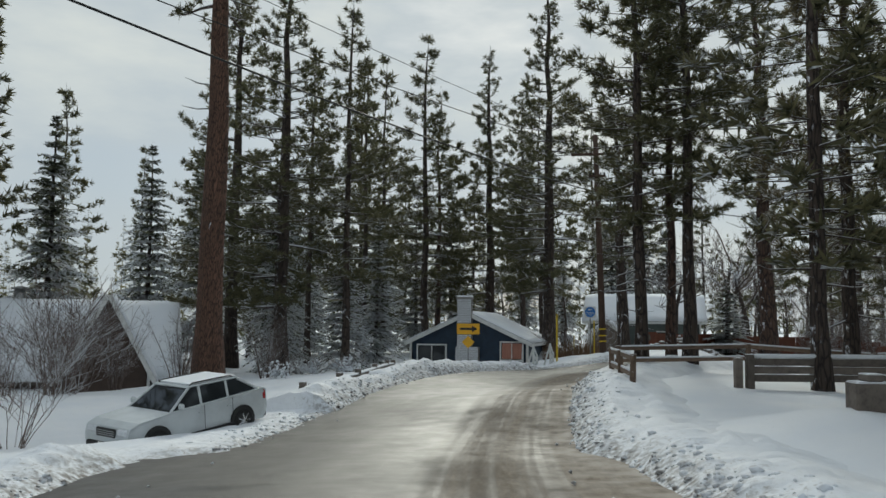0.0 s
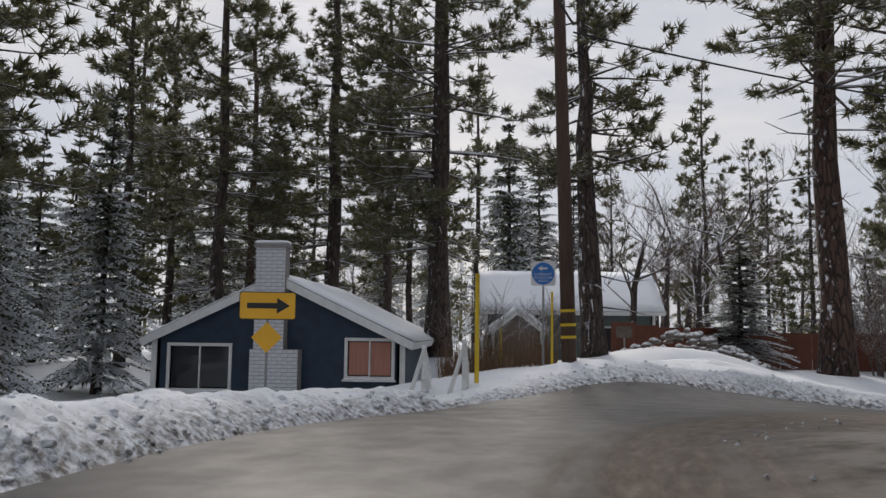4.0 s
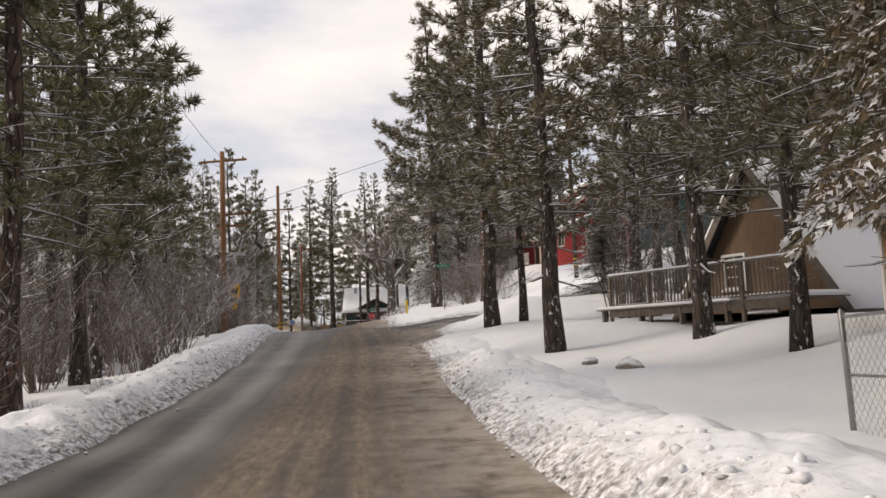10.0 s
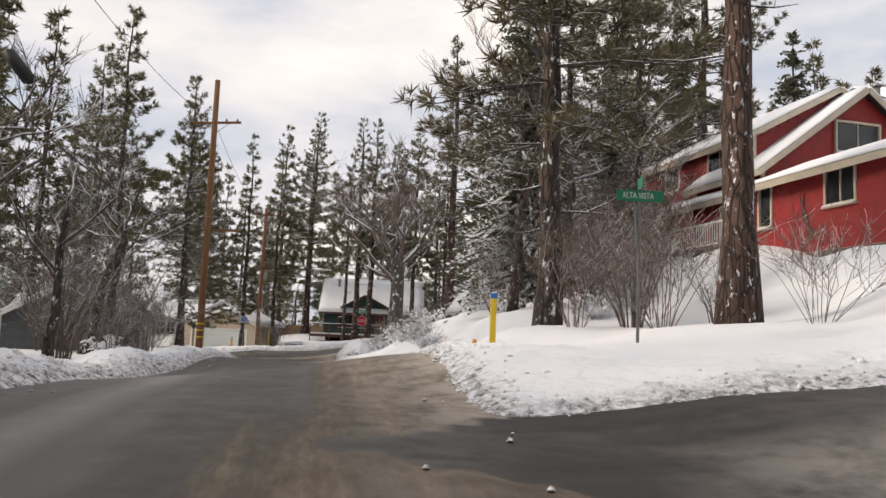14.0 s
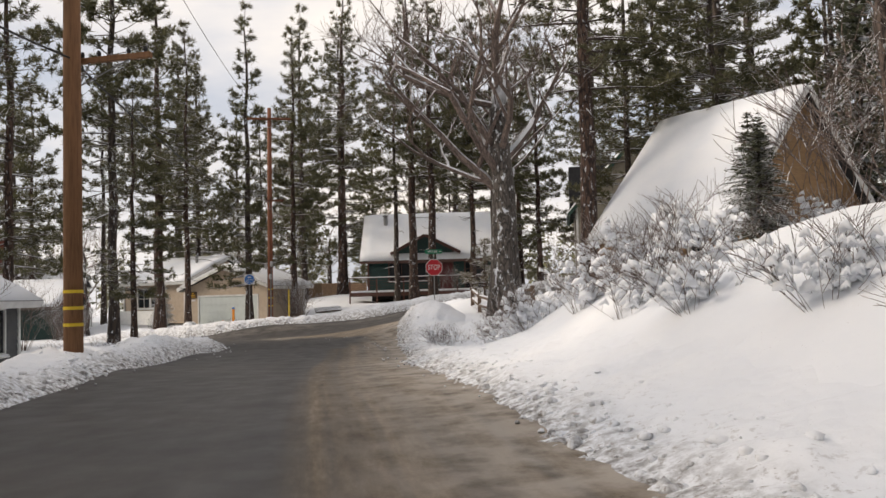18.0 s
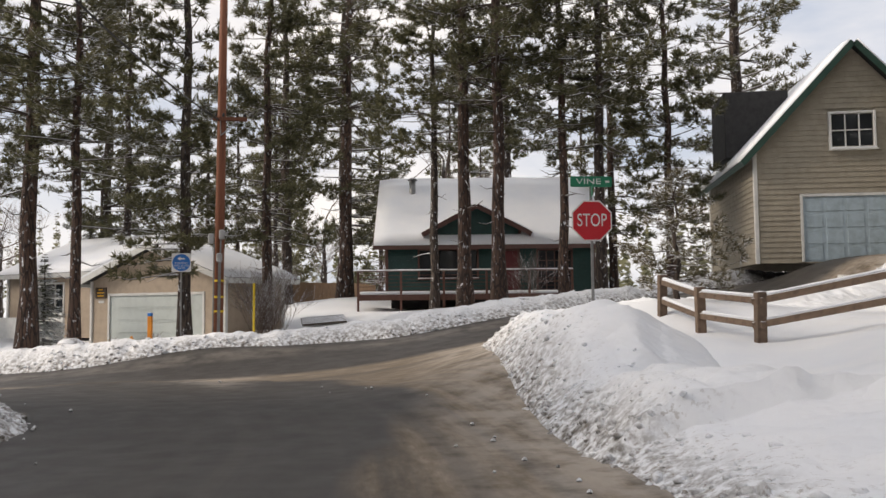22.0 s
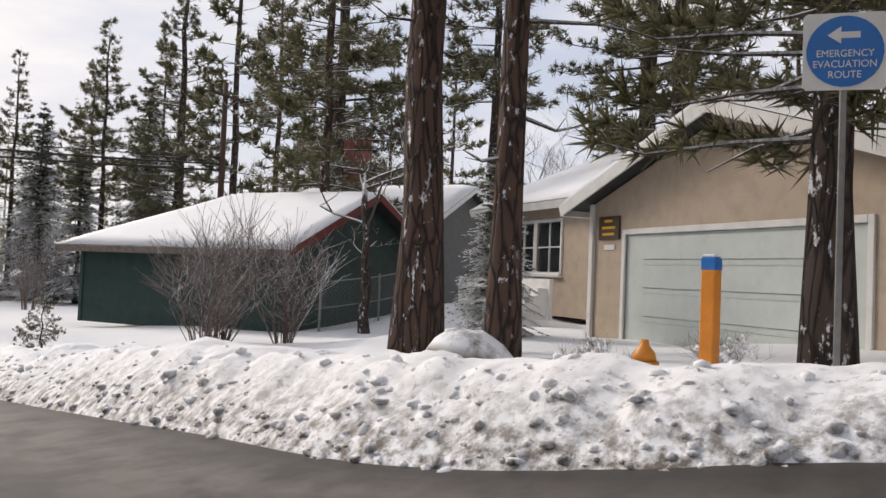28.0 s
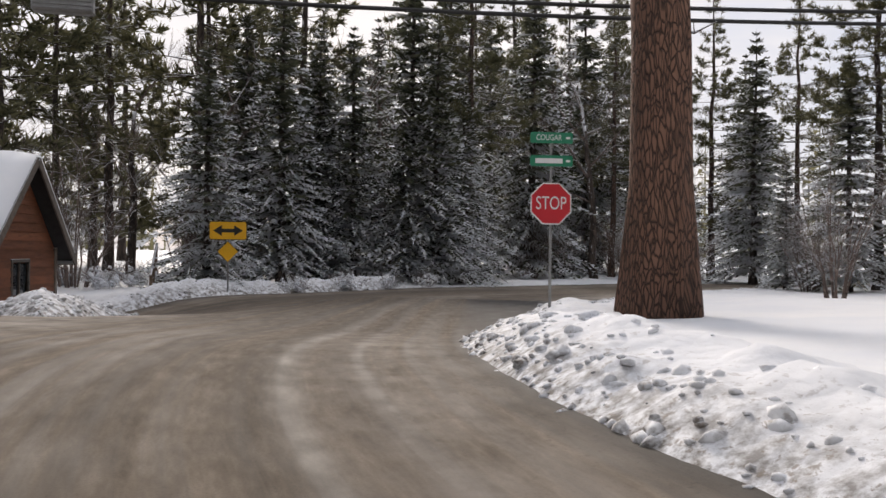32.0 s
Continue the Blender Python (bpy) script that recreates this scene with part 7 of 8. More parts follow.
route_sign("blue emergency evacuation route disc on a white plate", 1.04, 18.3, 0.4, 2.8, -6, 0.6)
route_sign("blue emergency evacuation route disc on a white plate", 134.05, 51.55, 0.35, 3.08, -62, 0.62)
name_sign = thing("street_name_sign", "green street name blades above the back of a yield sign", "road sign", pose(73.45, 24.15, 1.9, 0, 0, -80))
sign_post(name_sign, 2.6)
for z, wd, text, turn in ((2.55, 0.86, "ALTA VISTA", 0), (2.78, 0.4, "", 85)):
    blade = part("street_sign", plate(wd, 0.2, 0.02), SIGN_GREEN, name_sign)
    blade.matrix_local = pose(0, -0.012, z, 0, 0, turn)
    if text:
        lettering(text, 0.15, WHITE, blade, Matrix.Translation((-0.04, -0.006, 0)), wd * 0.66)
part("yield_plate", Geo().prism([(0, -0.42), (0.4, 0.32), (-0.4, 0.32)], 0.05, 0.056), STEEL, name_sign, "bare metal back of a yield sign").matrix_local = pose(0, 0, 2.05, 0, 0, 65)
warn = thing("warning_sign", "yellow warning sign with dark symbol on a timber post", "road sign", pose(68.6, 35.2, 0.4, 0, 0, -84))
sign_post(warn, 3.0, True)
wface = part("face", plate(0.62, 0.76), SIGN_YELLOW, warn)
wface.location = (0, 0.0, 2.85)
part("symbol", Geo().prism([(-0.2, -0.16), (0.2, -0.2), (0.16, -0.02), (0.24, 0.16), (0.0, 0.08), (-0.22, 0.2), (-0.14, 0.0)], -0.008, -0.004), BLACK, wface)
part("diamond", Geo().prism([(0, -0.3), (0.18, 0), (0, 0.3), (-0.18, 0)], -0.006, 0.0), SIGN_YELLOW, warn).location = (0, 0, 2.05)
notice = thing("notice_board", "small brown notice on a thin post", "sign", pose(3.9, 24.6, gz(3.9, 24.6), 0, 0, -10))
sign_post(notice, 1.25)
part("board", plate(0.5, 0.36), GREY_WOOD, notice).location = (0, 0, 1.15)


def marker_post(label, x, y, foot, h, mat, cap, r=0.05, square=False):
    root = thing("marker_post", label, "marker post", pose(x, y, foot), "marker posts")
    part("post", Geo().box(-r, -r, -0.4, r, r, h, 0.012) if square else Geo().tube([(0, 0, -0.4), (0, 0, h)], r, 10), mat, root)
    if cap:
        part("cap", Geo().box(-r * 1.03, -r * 1.03, h - 0.1, r * 1.03, r * 1.03, h + 0.015, 0.01), cap, root)
        part("cap_snow", Geo().box(-r * 0.9, -r * 0.9, h + 0.015, r * 0.9, r * 0.9, h + 0.04, 0.01), SNOW_ROOF, root)
    return root


marker_post("bright yellow snow marker pole", -0.52, 16.3, 0.4, 2.25, YELLOW, None, 0.05)
marker_post("thin yellow snow marker pole", 1.25, 18.2, 0.4, 1.95, YELLOW, None, 0.03)
marker_post("thin yellow snow marker pole", 0.0, 20.2, 0.2, 1.3, YELLOW, None, 0.03)
marker_post("yellow hydrant marker post with a blue band", 75.6, 26.75, 1.4, 1.35, YELLOW, BLUE, 0.06, True)
marker_post("orange hydrant marker post with a blue cap", 133.8, 52.5, 0.2, 1.2, ORANGE, BLUE, 0.065, True)
marker_post("yellow snow marker pole beside the shrubs", 135.6, 49.6, 0.5, 1.9, YELLOW, None, 0.04)


def hydrant(x, y, foot, label):
    root = thing("fire_hydrant", label, "fire hydrant", pose(x, y, foot, 0, 0, 30), "fire hydrants")
    part("barrel", Geo().tube([(0, 0, -0.2), (0, 0, 0.02), (0, 0, 0.04), (0, 0, 0.42), (0, 0, 0.44), (0, 0, 0.5)], [0.13, 0.13, 0.1, 0.1, 0.14, 0.14], 14), HYDRANT, root, smooth=True)
    part("bonnet", Geo().tube([(0, 0, 0.5), (0, 0, 0.58), (0, 0, 0.64), (0, 0, 0.7)], [0.12, 0.1, 0.05, 0.035], 14), HYDRANT, root, smooth=True)
    for a in (0, 90, 180):
        c, s = math.cos(math.radians(a)), math.sin(math.radians(a))
        part("nozzle", Geo().tube([(0.08 * c, 0.08 * s, 0.3), (0.2 * c, 0.2 * s, 0.3)], 0.06, 10), HYDRANT, root)
    return root


hydrant(75.35, 27.1, 1.12, "orange fire hydrant sunk in the snow bank")
hydrant(134.1, 53.3, -0.05, "orange fire hydrant half buried in snow")
for x, turn in ((-1.6, 0), (-0.75, 0)):
    rail = thing("stair_rail", "white wooden stair handrail crusted with snow", "handrail", pose(x, 15.3, gz(x, 15.3) - 0.1, 0, 0, turn), "stair rails")
    for k, (y0, hh) in enumerate(((0, 1.25), (1.3, 0.75))):
        part("post", Geo().box(-0.05, y0 - 0.05, -0.6, 0.05, y0 + 0.05, hh, 0.01), WHITE, rail)
    for dz in (0.0, 0.35, 0.65):
        part("bar", Geo().tube([(0, -0.1, 1.22 - dz), (0, 1.4, 0.66 - dz)], 0.045, 6), WHITE, rail)
    part("brace", Geo().tube([(-0.35, -0.05, 0.0), (0, -0.05, 1.15)], 0.05, 6), WHITE, rail)


# ---- cars ----
def car(name, label, m, paint, L, W, H, hood, belt, dark_low, roof_box=False, boxy=False, lamp=None):
    """A five-door car, nose towards -y: lower body, cabin with glass, wheels, lamps, grille, mirrors."""
    root = thing(name, label, "car", m)
    hw = W / 2
    nose, tail = -L / 2, L / 2
    zlow = 0.28
    side = [(nose + 0.12, zlow), (tail - 0.15, zlow), (tail, zlow + 0.3), (tail - 0.02, belt + 0.02), (tail - 0.08, belt + 0.1), (nose + L * 0.3, belt), (nose + 0.35, hood), (nose + 0.08, hood - 0.1), (nose, hood - 0.35), (nose, zlow + 0.15)]
    ys = [(-hw + 0.02, 0.93), (-hw, 1.0), (-hw * 0.5, 1.0), (0, 1.0), (hw * 0.5, 1.0), (hw, 1.0), (hw - 0.02, 0.93)]
    vs, n = [], len(side)
    cz = (zlow + belt) / 2
    for x, k in ((-hw + 0.06, 0.0), (-hw, 1.0), (hw, 1.0), (hw - 0.06, 0.0)):
        for y, z in side:
            inset = 0.0 if k else 0.07
            vs.append((x, y * (1 - inset / L * 1.6), z - inset * (1 if z > cz else -1)))
    fs = [tuple(range(n - 1, -1, -1)), tuple(range(3 * n, 4 * n))] + [(r * n + i, r * n + (i + 1) % n, (r + 1) * n + (i + 1) % n, (r + 1) * n + i) for r in range(3) for i in range(n)]
    body = part("body", Geo().add(vs, fs), paint, root)
    mod = body.modifiers.new("bevel", "BEVEL")
    mod.width, mod.segments, mod.limit_method = 0.06, 3, "ANGLE"
    front_y, top_y, back_y, end_y = nose + L * 0.28, nose + L * (0.38 if boxy else 0.44), tail - L * (0.06 if boxy else 0.2), tail - 0.1
    ring = lambda inset, z, y0, y1: [(-hw + inset, y0, z), (hw - inset, y0, z), (hw - inset, y1, z), (-hw + inset, y1, z)]
    lo, hi = ring(0.06, belt - 0.02, front_y, end_y), ring(0.24 if not boxy else 0.14, H - 0.05, top_y, back_y)
    part("glasshouse", Geo().add(lo + hi, [(0, 1, 5, 4), (1, 2, 6, 5), (2, 3, 7, 6), (3, 0, 4, 7), (4, 5, 6, 7)]), GLASS, root, "dark tinted windows")
    roof = part("roof", Geo().box(-hw + (0.14 if boxy else 0.24), top_y - 0.05, H - 0.06, hw - (0.14 if boxy else 0.24), back_y + 0.08, H, 0.04), paint, root)
    for sx in (-1, 1):
        for (ya, yb) in ((front_y, top_y), (nose + L * 0.5, nose + L * 0.51), (nose + L * 0.7, nose + L * 0.71), (end_y, back_y)):
            w0, w1 = sx * (hw - 0.055), sx * (hw - (0.135 if boxy else 0.235))
            part("pillar", Geo().tube([(w0, ya, belt - 0.03), (w1, yb, H - 0.04)], 0.04, 6), paint, root)
        part("roof_rail", Geo().tube([(sx * (hw - 0.3), top_y + 0.1, H + 0.01), (sx * (hw - 0.3), top_y + 0.2, H + 0.06), (sx * (hw - 0.3), back_y - 0.2, H + 0.06), (sx * (hw - 0.3), back_y - 0.1, H + 0.01)], 0.018, 6), DARK_METAL, root)
        part("mirror", Geo().box(sx * (hw + 0.1) - 0.1, front_y + 0.2, belt + 0.02, sx * (hw + 0.1) + 0.1, front_y + 0.32, belt + 0.19, 0.04), paint, root)
        part("headlight", Geo().box(sx * (hw - 0.3) - 0.2, nose - 0.02 + 0.02, hood - 0.3, sx * (hw - 0.3) + 0.2, nose + 0.2, hood - 0.12, 0.04), lamp or LAMP_GLASS, root)
        part("tail_light", Geo().box(sx * (hw - 0.12) - 0.09, tail - 0.12, belt - 0.25, sx * (hw - 0.12) + 0.09, tail + 0.01, belt + 0.05, 0.03), RED_LAMP, root)
        part("sill", Geo().box(sx * hw - 0.03, nose + L * 0.27, zlow - 0.05, sx * hw + 0.03, tail - L * 0.26, zlow + 0.12, 0.02), DARK_METAL if dark_low else paint, root)
        for ya in (nose + L * 0.19, tail - L * 0.2):
            arch = part("wheel_arch", Geo().tube([(sx * (hw - 0.16), ya, 0.38), (sx * (hw + 0.012), ya, 0.38)], 0.43, 22), BLACK, root)
            wheel = part("wheel", Geo().tube([(sx * (hw - 0.2), ya, 0.36), (sx * (hw - 0.18), ya, 0.36), (sx * (hw), ya, 0.36), (sx * (hw + 0.03), ya, 0.36)], [0.33, 0.365, 0.365, 0.33], 24), RUBBER, root, smooth=False)
            rim = part("rim", Geo().tube([(sx * (hw + 0.02), ya, 0.36), (sx * (hw + 0.036), ya, 0.36)], 0.25, 20), BLACK, wheel)
            for k in range(7):
                a = 2 * math.pi * k / 7
                part("spoke", Geo().tube([(sx * (hw + 0.04), ya, 0.36), (sx * (hw + 0.04), ya + 0.235 * math.cos(a), 0.36 + 0.235 * math.sin(a))], [0.035, 0.026], 5), CHROME, wheel)
        for ya in (nose + L * 0.47, nose + L * 0.68):
            part("door_handle", Geo().box(sx * hw - 0.02, ya, belt - 0.2, sx * hw + 0.025, ya + 0.18, belt - 0.16, 0.01), paint, root)
            part("door_seam", Geo().box(sx * hw - 0.004, ya + 0.2, zlow + 0.1, sx * hw + 0.004, ya + 0.21, belt), BLACK, root)
    grille = part("grille", Geo().box(-0.42, nose - 0.015, hood - 0.38, 0.42, nose + 0.06, hood - 0.14, 0.03), BLACK, root)
    for k in range(4):
        part("slat", Geo().box(-0.4, nose - 0.03, hood - 0.36 + k * 0.055, 0.4, nose - 0.01, hood - 0.345 + k * 0.055), CHROME, grille)
    part("bumper", Geo().box(-hw + 0.08, nose - 0.05, zlow - 0.02, hw - 0.08, nose + 0.14, zlow + 0.2, 0.05), BLACK if dark_low else paint, root)
    part("plate", Geo().box(-0.26, nose - 0.065, zlow + 0.08, 0.26, nose - 0.05, zlow + 0.2), WHITE, root)
    part("rear_bumper", Geo().box(-hw + 0.08, tail - 0.12, zlow, hw - 0.08, tail + 0.05, zlow + 0.25, 0.05), BLACK if dark_low else paint, root)
    if roof_box:
        part("roof_rack", Geo().box(-hw + 0.25, top_y + 0.1, H + 0.05, hw - 0.25, back_y - 0.1, H + 0.09, 0.01), DARK_METAL, root)
        part("roof_box", Geo().box(-0.5, top_y - 0.1, H + 0.1, 0.5, top_y + 1.9, H + 0.42, 0.14), BLACK, root, "black moulded roof box")
    else:
        part("roof_snow", Geo().box(-hw + 0.3, top_y + 0.1, H, hw - 0.3, back_y, H + 0.05, 0.02), SNOW_ROOF, root)
    return root


LIT_LAMP, N, L, B = shader("lit_headlamp")
B.inputs["Base Color"].default_value, B.inputs["Roughness"].default_value = (0.5, 0.52, 0.5, 1), 0.15
B.inputs["Emission Color"].default_value, B.inputs["Emission Strength"].default_value = (1.0, 0.97, 0.85, 1), 0.35
car("white_car", "white parked crossover car on the snowy shoulder", pose(-6.0, -10.25, -0.58, 6.8, 2, -20.8) @ Matrix.Scale(0.8, 4), CAR_WHITE, 4.75, 1.9, 1.62, 0.98, 1.08, True)
car("dark_car", "dark off-road car with roof box and lit lamps", pose(24.2, 21.2, gz(24.2, 21.2) + 0.02, 0, 0, -83), CAR_DARK, 4.8, 2.0, 1.95, 1.15, 1.22, True, True, True, LIT_LAMP)


# ---- shrubs, rocks and the pond ----
BUSHES = [bush("bare_shrub", "leafless purple-brown shrub in the snow", 201 + i, 2.2, 1.6, 14, BRUSH, 8) for i in range(3)]
SNOWY = [bush("snowy_shrub", "low twiggy shrub bowed under snow", 211 + i, 0.95, 1.5, 26, BRUSH, 5, "snowy shrubs", True) for i in range(2)]
used_bush = set()


def shrub(src, x, y, s, turn, sink=0.0):
    m = Matrix.Translation((x, y, gz(x, y) - sink)) @ pose(0, 0, 0, 0, 0, turn) @ Matrix.Diagonal((s, s, s, 1))
    if src.name not in used_bush:
        used_bush.add(src.name)
        src.matrix_basis = m
        return
    keep = src.matrix_basis.copy()
    src.matrix_basis = Matrix()
    copy_thing(src, m)
    src.matrix_basis = keep


for x, y, s in ((137.3, 66.3, 1.15), (136.2, 65.1, 1.0), (138.4, 65.3, 1.1), (134.2, 83.2, 0.7), (136.9, 49.3, 0.95), (137.8, 50.2, 0.9), (142.9, 40.3, 0.8), (84.5, 24.0, 1.05), (86.5, 23.2, 1.2), (88.5, 23.6, 1.1), (82.6, 22.4, 1.0), (78.4, 22.9, 1.2), (74.9, 20.6, 0.9),
                (-13, -12, 1.2), (-15, -9, 1.3), (-9, -12, 1.0), (-11.5, -16, 1.1), (-14, -4, 1.4), (-17, 0, 1.5), (66, 36, 1.2), (60, 34.5, 1.3), (55, 33, 1.2), (63.5, 35, 1.4), (48.5, 30, 1.1), (72.5, 38.5, 1.2), (1.2, 24.3, 0.9), (-0.6, 19.5, 0.8), (92.5, 41.5, 1.1), (95, 43, 1.0), (99, 44.5, 0.9), (88, 41, 1.0)):
    shrub(BUSHES[int(x * 7) % 3], x, y, s, (x * 53) % 360)
for x, y, s in ((103.0, 33.4, 1.5), (105.0, 33.8, 1.3), (107.2, 34.2, 1.1), (109.5, 34.9, 1.0), (112.0, 36.6, 1.1), (110.6, 36.2, 0.9), (97.5, 31.8, 1.5), (95.2, 31.2, 1.4), (93.0, 30.4, 1.3), (90.8, 29.8, 1.2), (100.2, 32.4, 1.6), (99.0, 30.6, 1.6), (102.0, 31.6, 1.7), (18.6, 30.0, 0.9), (16.8, 29.0, 0.7), (-7.6, -17, 1.2), (-9.5, -20, 1.3), (-8.4, -14.5, 1.2), (-7.0, -21, 1.0), (-12, -19, 1.3), (-10, -24, 1.2),
                (125.6, 96.2, 1.0), (127.5, 97.5, 1.1), (130.5, 99.8, 1.0), (129, 98.6, 0.9), (134.7, 54.2, 0.6), (135.2, 53.0, 0.6), (-12.5, 12, 1.5), (-14.5, 16, 1.6), (-9.5, 9.5, 1.4), (-11, 5.5, 1.4), (37.5, 27.3, 0.8), (42.5, 28.6, 0.9), (34.5, 27.0, 0.7), (80, 27.9, 0.6), (104.5, 45.2, 0.9), (108.5, 46.3, 1.0)):
    shrub(SNOWY[int(x * 7) % 2], x, y, s * 0.68, (x * 91) % 360)
for x0, x1, y0, y1, count in ((-40, -12, -25, 12, 14), (8, 30, -35, 4, 14), (14, 60, 31, 50, 46), (60, 112, 42, 56, 22), (78, 108, 18, 29, 22), (45, 70, 2, 12, 8), (126, 160, 100, 116, 22), (100, 122, 96, 108, 12), (150, 170, 38, 60, 10), (100, 116, 52, 70, 10)):
    made = 0
    for _ in range(count * 8):
        x, y = rnd.uniform(x0, x1), rnd.uniform(y0, y1)
        if made >= count or any(a < x < b and c < y < d for a, b, c, d in KEEP_CLEAR) or road_gap(x, y) < 3:
            continue
        src = rnd.choice(BUSHES + SNOWY)
        shrub(src, x, y, rnd.uniform(0.9, 1.7) * (1.0 if src in BUSHES else 0.65), rnd.uniform(0, 360))
        made += 1


def thicket(name, label, seed, h, wide, stems):
    """A tall leafless thicket: slender stems from one foot, each feathered with fine twigs."""
    r = random.Random(seed)
    root = thing(name, label, "thicket", Matrix(), "bare thickets")
    canes, twigs = Geo(), Geo()

    def sliver(p, d, ln, w):
        q = p + d * ln
        a = d.cross(Vector((r.uniform(-1, 1), r.uniform(-1, 1), r.uniform(-1, 1)))).normalized() * w
        b = d.cross(a).normalized() * w
        twigs.add([p + a, p - a * 0.5 + b * 0.87, p - a * 0.5 - b * 0.87, q], [(0, 1, 3), (1, 2, 3), (2, 0, 3)])
        return q

    for _ in range(stems):
        a, out = r.uniform(0, 2 * math.pi), r.uniform(0.1, 1)
        top = h * r.uniform(0.55, 1.0)
        foot = Vector((math.cos(a) * 0.4 * out, math.sin(a) * 0.4 * out, -0.2))
        line = [foot + Vector((math.cos(a) * wide * out * u ** 1.4 + r.uniform(-0.12, 0.12) * (u > 0), math.sin(a) * wide * out * u ** 1.4 + r.uniform(-0.12, 0.12) * (u > 0), top * u)) for u in (0, 0.25, 0.5, 0.75, 1)]
        canes.tube(line, [0.03, 0.024, 0.018, 0.012, 0.004], 4, False)
        for _ in range(24):
            u = r.uniform(0.2, 0.99)
            b = r.uniform(0, 2 * math.pi)
            d = Vector((math.cos(b), math.sin(b), r.uniform(0.2, 1.3))).normalized()
            p, ln = on_line(line, u), r.uniform(0.5, 1.3) * (1.2 - 0.5 * u)
            sliver(p, d, ln, 0.008)
            for _ in range(3):
                e = (d + Vector((r.uniform(-1, 1), r.uniform(-1, 1), r.uniform(-0.4, 0.9)))).normalized()
                sliver(p + d * ln * r.uniform(0.3, 0.85), e, ln * r.uniform(0.35, 0.7), 0.005)
    part("canework", canes, BRUSH, root)["kind"] = "stuff"
    part("twig_haze", twigs, BRUSH, root)["kind"] = "stuff"
    return root


THICKETS = [thicket("bare_thicket", "tall leafless brown thicket dusted with snow", 301 + i, 5.5, 2.2, 16) for i in range(3)]
for x, y, k in ((137.3, 66.3, 0.52), (136.2, 65.0, 0.5), (138.5, 65.4, 0.55), (137.0, 49.4, 0.5), (137.9, 50.1, 0.45)):
    shrub(THICKETS[int(x * 3) % 3], x, y, k, x * 70)
for x0, x1, y0, y1, count, lo, hi in ((30, 48, 27.6, 34, 12, 0.5, 0.9), (48, 74, 31.5, 40, 20, 0.6, 1.1), (74, 112, 39.5, 50, 18, 0.7, 1.3), (77, 90, 21.0, 25.5, 6, 0.5, 0.75), (88, 104, 19, 25.5, 14, 0.8, 1.5), (112, 126, 22, 28, 6, 0.8, 1.5), (-22, -12, -4, 12, 7, 0.5, 0.8), (8, 24, -10, 4, 10, 0.6, 1.1), (14, 28, 28, 40, 8, 0.6, 1.0), (44, 60, 4, 16, 6, 0.8, 1.4), (136, 158, 84, 100, 7, 0.6, 1.0), (106, 122, 97, 110, 8, 0.8, 1.4)):
    made = 0
    for _ in range(count * 10):
        x, y = rnd.uniform(x0, x1), rnd.uniform(y0, y1)
        if made >= count or any(a < x < b and c < y < d for a, b, c, d in KEEP_CLEAR if (a, c) != (77, 2)) or (x > 84 and x < 104 and y < 21) or road_gap(x, y) < 2.6:
            continue
        shrub(THICKETS[made % 3], x, y, rnd.uniform(lo, hi), rnd.uniform(0, 360))
        made += 1


def stone(name, label, x, y, z, sx, sy, sz, seed, snow=True):
    """A weathered boulder, broken and rounded, with a cap of snow."""
    r = random.Random(seed)
    bm = bmesh.new()
    bmesh.ops.create_icosphere(bm, subdivisions=3 if sx > 0.5 else 2, radius=1)
    off = Vector((seed * 3.1, seed * 1.7, 0))
    for v in bm.verts:
        v.co *= 1 + 0.32 * noise.noise(v.co * 1.1 + off) + 0.1 * noise.noise(v.co * 3.3 + off)
        v.co.x, v.co.y, v.co.z = v.co.x * sx, v.co.y * sy, max(-0.5, v.co.z) * sz
    me = bpy.data.meshes.new(name)
    bm.to_mesh(me)
    bm.free()
    me.polygons.foreach_set("use_smooth", [True] * len(me.polygons))
    root = thing(name, label, "rock", pose(x, y, z, 0, 0, r.uniform(0, 360)), "rocks in the snow")
    part("rock", me, STONE_SNOW if snow else STONE, root)
    return root


STONE_SNOW, N, L, B = shader("snowy_stone")
sn = noise_node(N, L, 3, 5, 0.65, object_coords(N, L))
L.new(mix(N, L, times(N, L, upward(N, L, 0.2, 0.55), span(N, L, sn, 0.3, 0.5)), ramp(N, L, sn, [(0.3, (0.10, 0.085, 0.075)), (0.7, (0.26, 0.225, 0.195))]), (0.82, 0.84, 0.88)), B.inputs["Base Color"])
B.inputs["Roughness"].default_value = 0.85
bump(N, L, B, sn, 0.5, 0.03)
stone("boulder", "large rounded boulder with a cap of snow", 133.85, 55.3, 0.12, 0.56, 0.42, 0.5, 3)
stone("boulder", "small dark rock in the snow", 134.2, 60.0, -0.3, 0.28, 0.2, 0.16, 4)
stone("boulder", "small rock in the snow beside the road", 41.6, 16.8, -0.55, 0.32, 0.22, 0.2, 5)
stone("boulder", "small rock in the snow beside the road", 43.6, 17.5, -0.5, 0.22, 0.18, 0.14, 6)
for k in range(9):
    stone("boulder", "pale broken rock heaped at the road edge", 23.0 + rnd.uniform(-0.9, 0.9), 24.6 + rnd.uniform(-0.4, 0.4), gz(23, 24.6) + rnd.uniform(0.0, 0.3), rnd.uniform(0.16, 0.3), rnd.uniform(0.14, 0.24), rnd.uniform(0.14, 0.22), 20 + k, False)
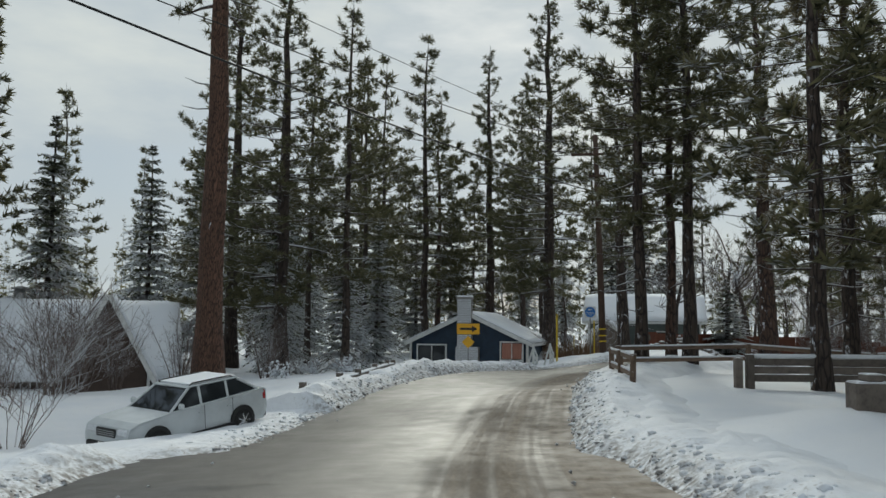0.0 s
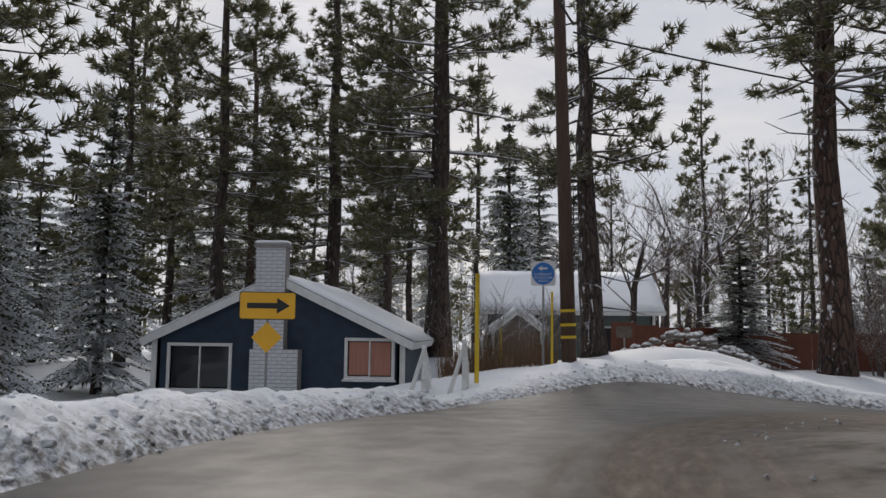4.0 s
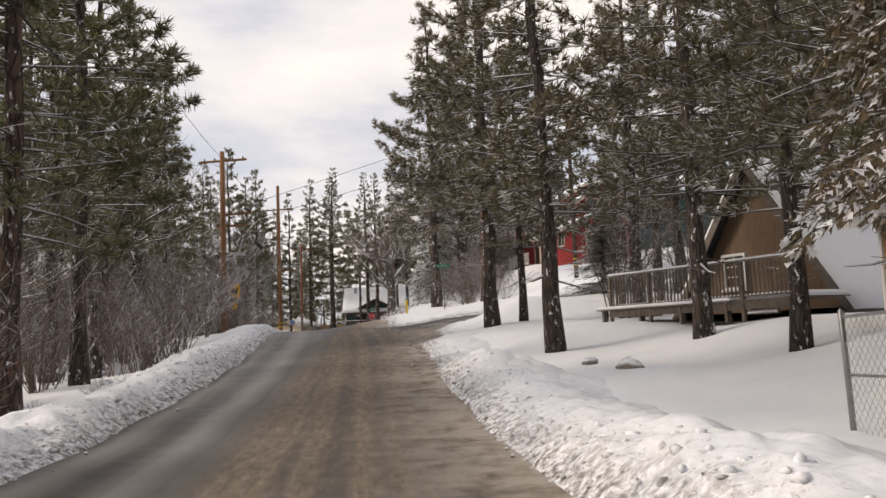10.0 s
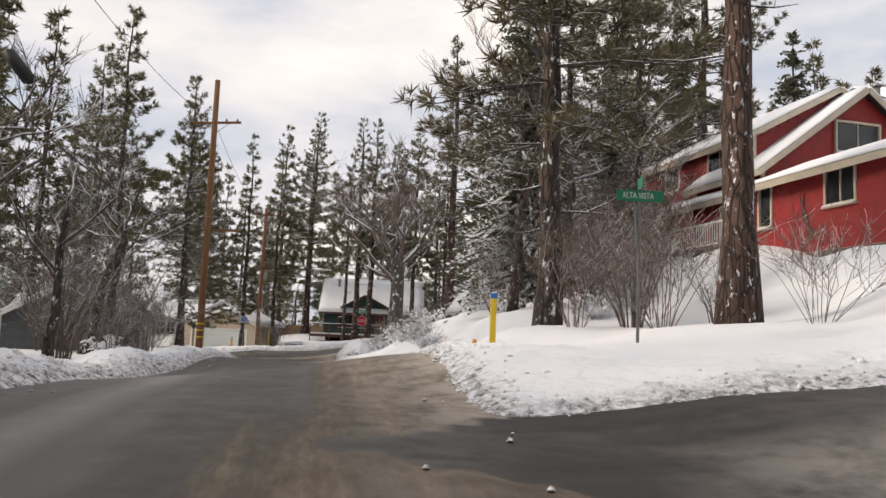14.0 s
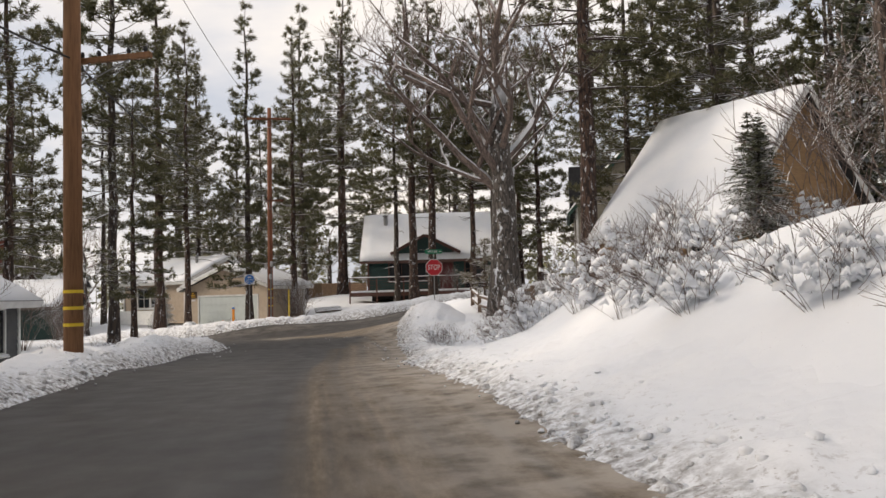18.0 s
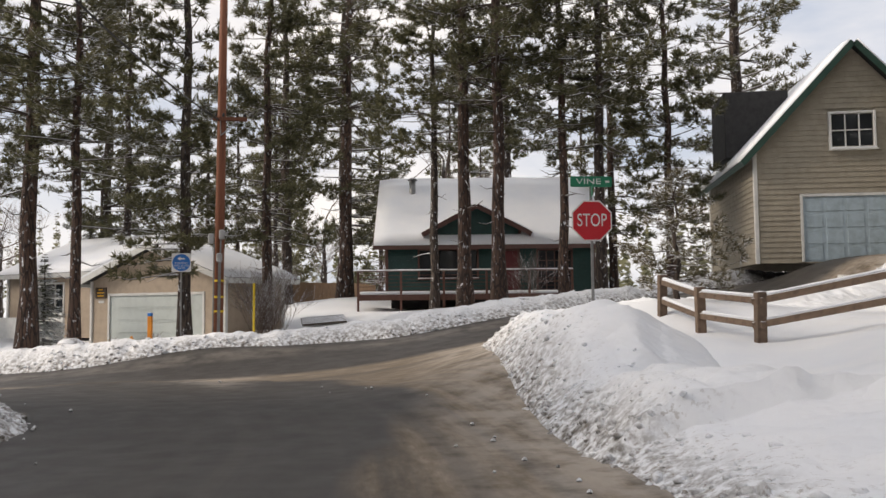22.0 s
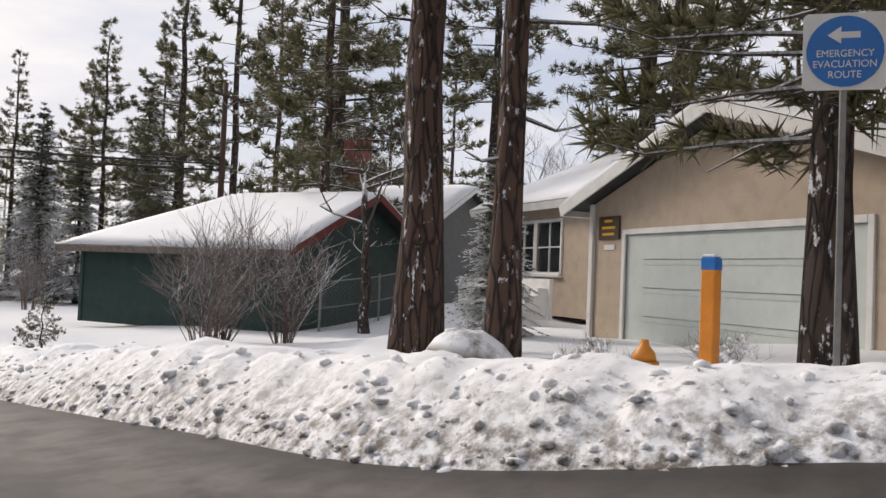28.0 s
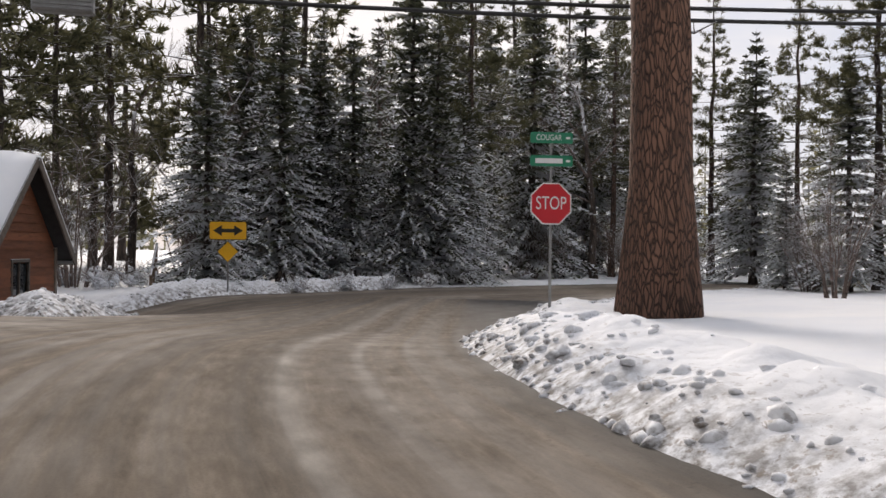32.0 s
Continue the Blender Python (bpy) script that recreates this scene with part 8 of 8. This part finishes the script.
for k in range(120):
    a, q = rnd.uniform(0, 2 * math.pi), rnd.random() ** 0.6
    x, y = 5.8 + math.cos(a) * 2.6 * q, 24.4 + math.sin(a) * 1.3 * q
    stone("pile_stone", "snow-covered stone in a rough pile", x, y, gz(x, y) + 1.0 * (1 - q) + 0.25, rnd.uniform(0.1, 0.22), rnd.uniform(0.09, 0.18), rnd.uniform(0.08, 0.15), 40 + k)
pond = Geo()
pond.add([(39.5 + math.cos(a) * (10.5 + 1.2 * math.sin(3 * a)), 41.5 + math.sin(a) * (7.8 + 0.9 * math.cos(2 * a)), -1.92) for a in (2 * math.pi * k / 48 for k in range(48))], [tuple(range(48))])
tagged(part("pond", pond, WATER, None), "half-frozen grey pond among bare trees", "pond", kind="structure")
drive = thing("timber_ramp", "dark timber ramp cleared of snow on the drive", "ramp", pose(140.8, 48.5, gz(140.8, 48.5) + 0.1, 13, -4, -70))
for k in range(6):
    part("timber", Geo().box(-0.9, k * 0.2, 0, 0.9, k * 0.2 + 0.18, 0.1, 0.015), GREY_WOOD, drive)
grass = Geo()
for k in range(1400):
    x, y = rnd.uniform(-1.6, 1.4), rnd.uniform(18.6, 21.5)
    z = gz(x, y)
    a, hgt = rnd.uniform(0, 2 * math.pi), rnd.uniform(0.5, 1.25)
    dx, dy = math.cos(a) * 0.2, math.sin(a) * 0.2
    grass.add([(x - dy * 0.06, y + dx * 0.06, z - 0.1), (x + dy * 0.06, y - dx * 0.06, z - 0.1), (x + dx, y + dy, z + hgt)], [(0, 1, 2)])
tagged(part("dry_grass", grass, DRY_GRASS, None), "tall dry brown grass by the fence", "grass", kind="stuff")
clods = Geo()
for k in range(260):
    line, half, shift = LINES[0]
    i = rnd.randrange(len(line) - 2)
    (ax_, ay_), (bx_, by_) = line[i], line[i + 1]
    u, ln = rnd.random(), math.hypot(bx_ - ax_, by_ - ay_)
    s = rnd.choice((-1, 1, 1)) * (half - 0.1 - abs(rnd.gauss(0, 0.35)))
    x, y = ax_ + (bx_ - ax_) * u + (by_ - ay_) / ln * s, ay_ + (by_ - ay_) * u - (bx_ - ax_) / ln * s
    r, z = rnd.uniform(0.015, 0.04), gz(x, y) + 0.01
    clods.tube([(x, y, z), (x + r * 0.3, y, z + r * 0.7), (x, y + r * 0.2, z + r)], [r, r * 0.8, r * 0.2], 5)
tagged(part("ice_clods", clods, SNOW_BANK, None), "small broken lumps of dirty snow on the road", "snow lumps", kind="stuff")
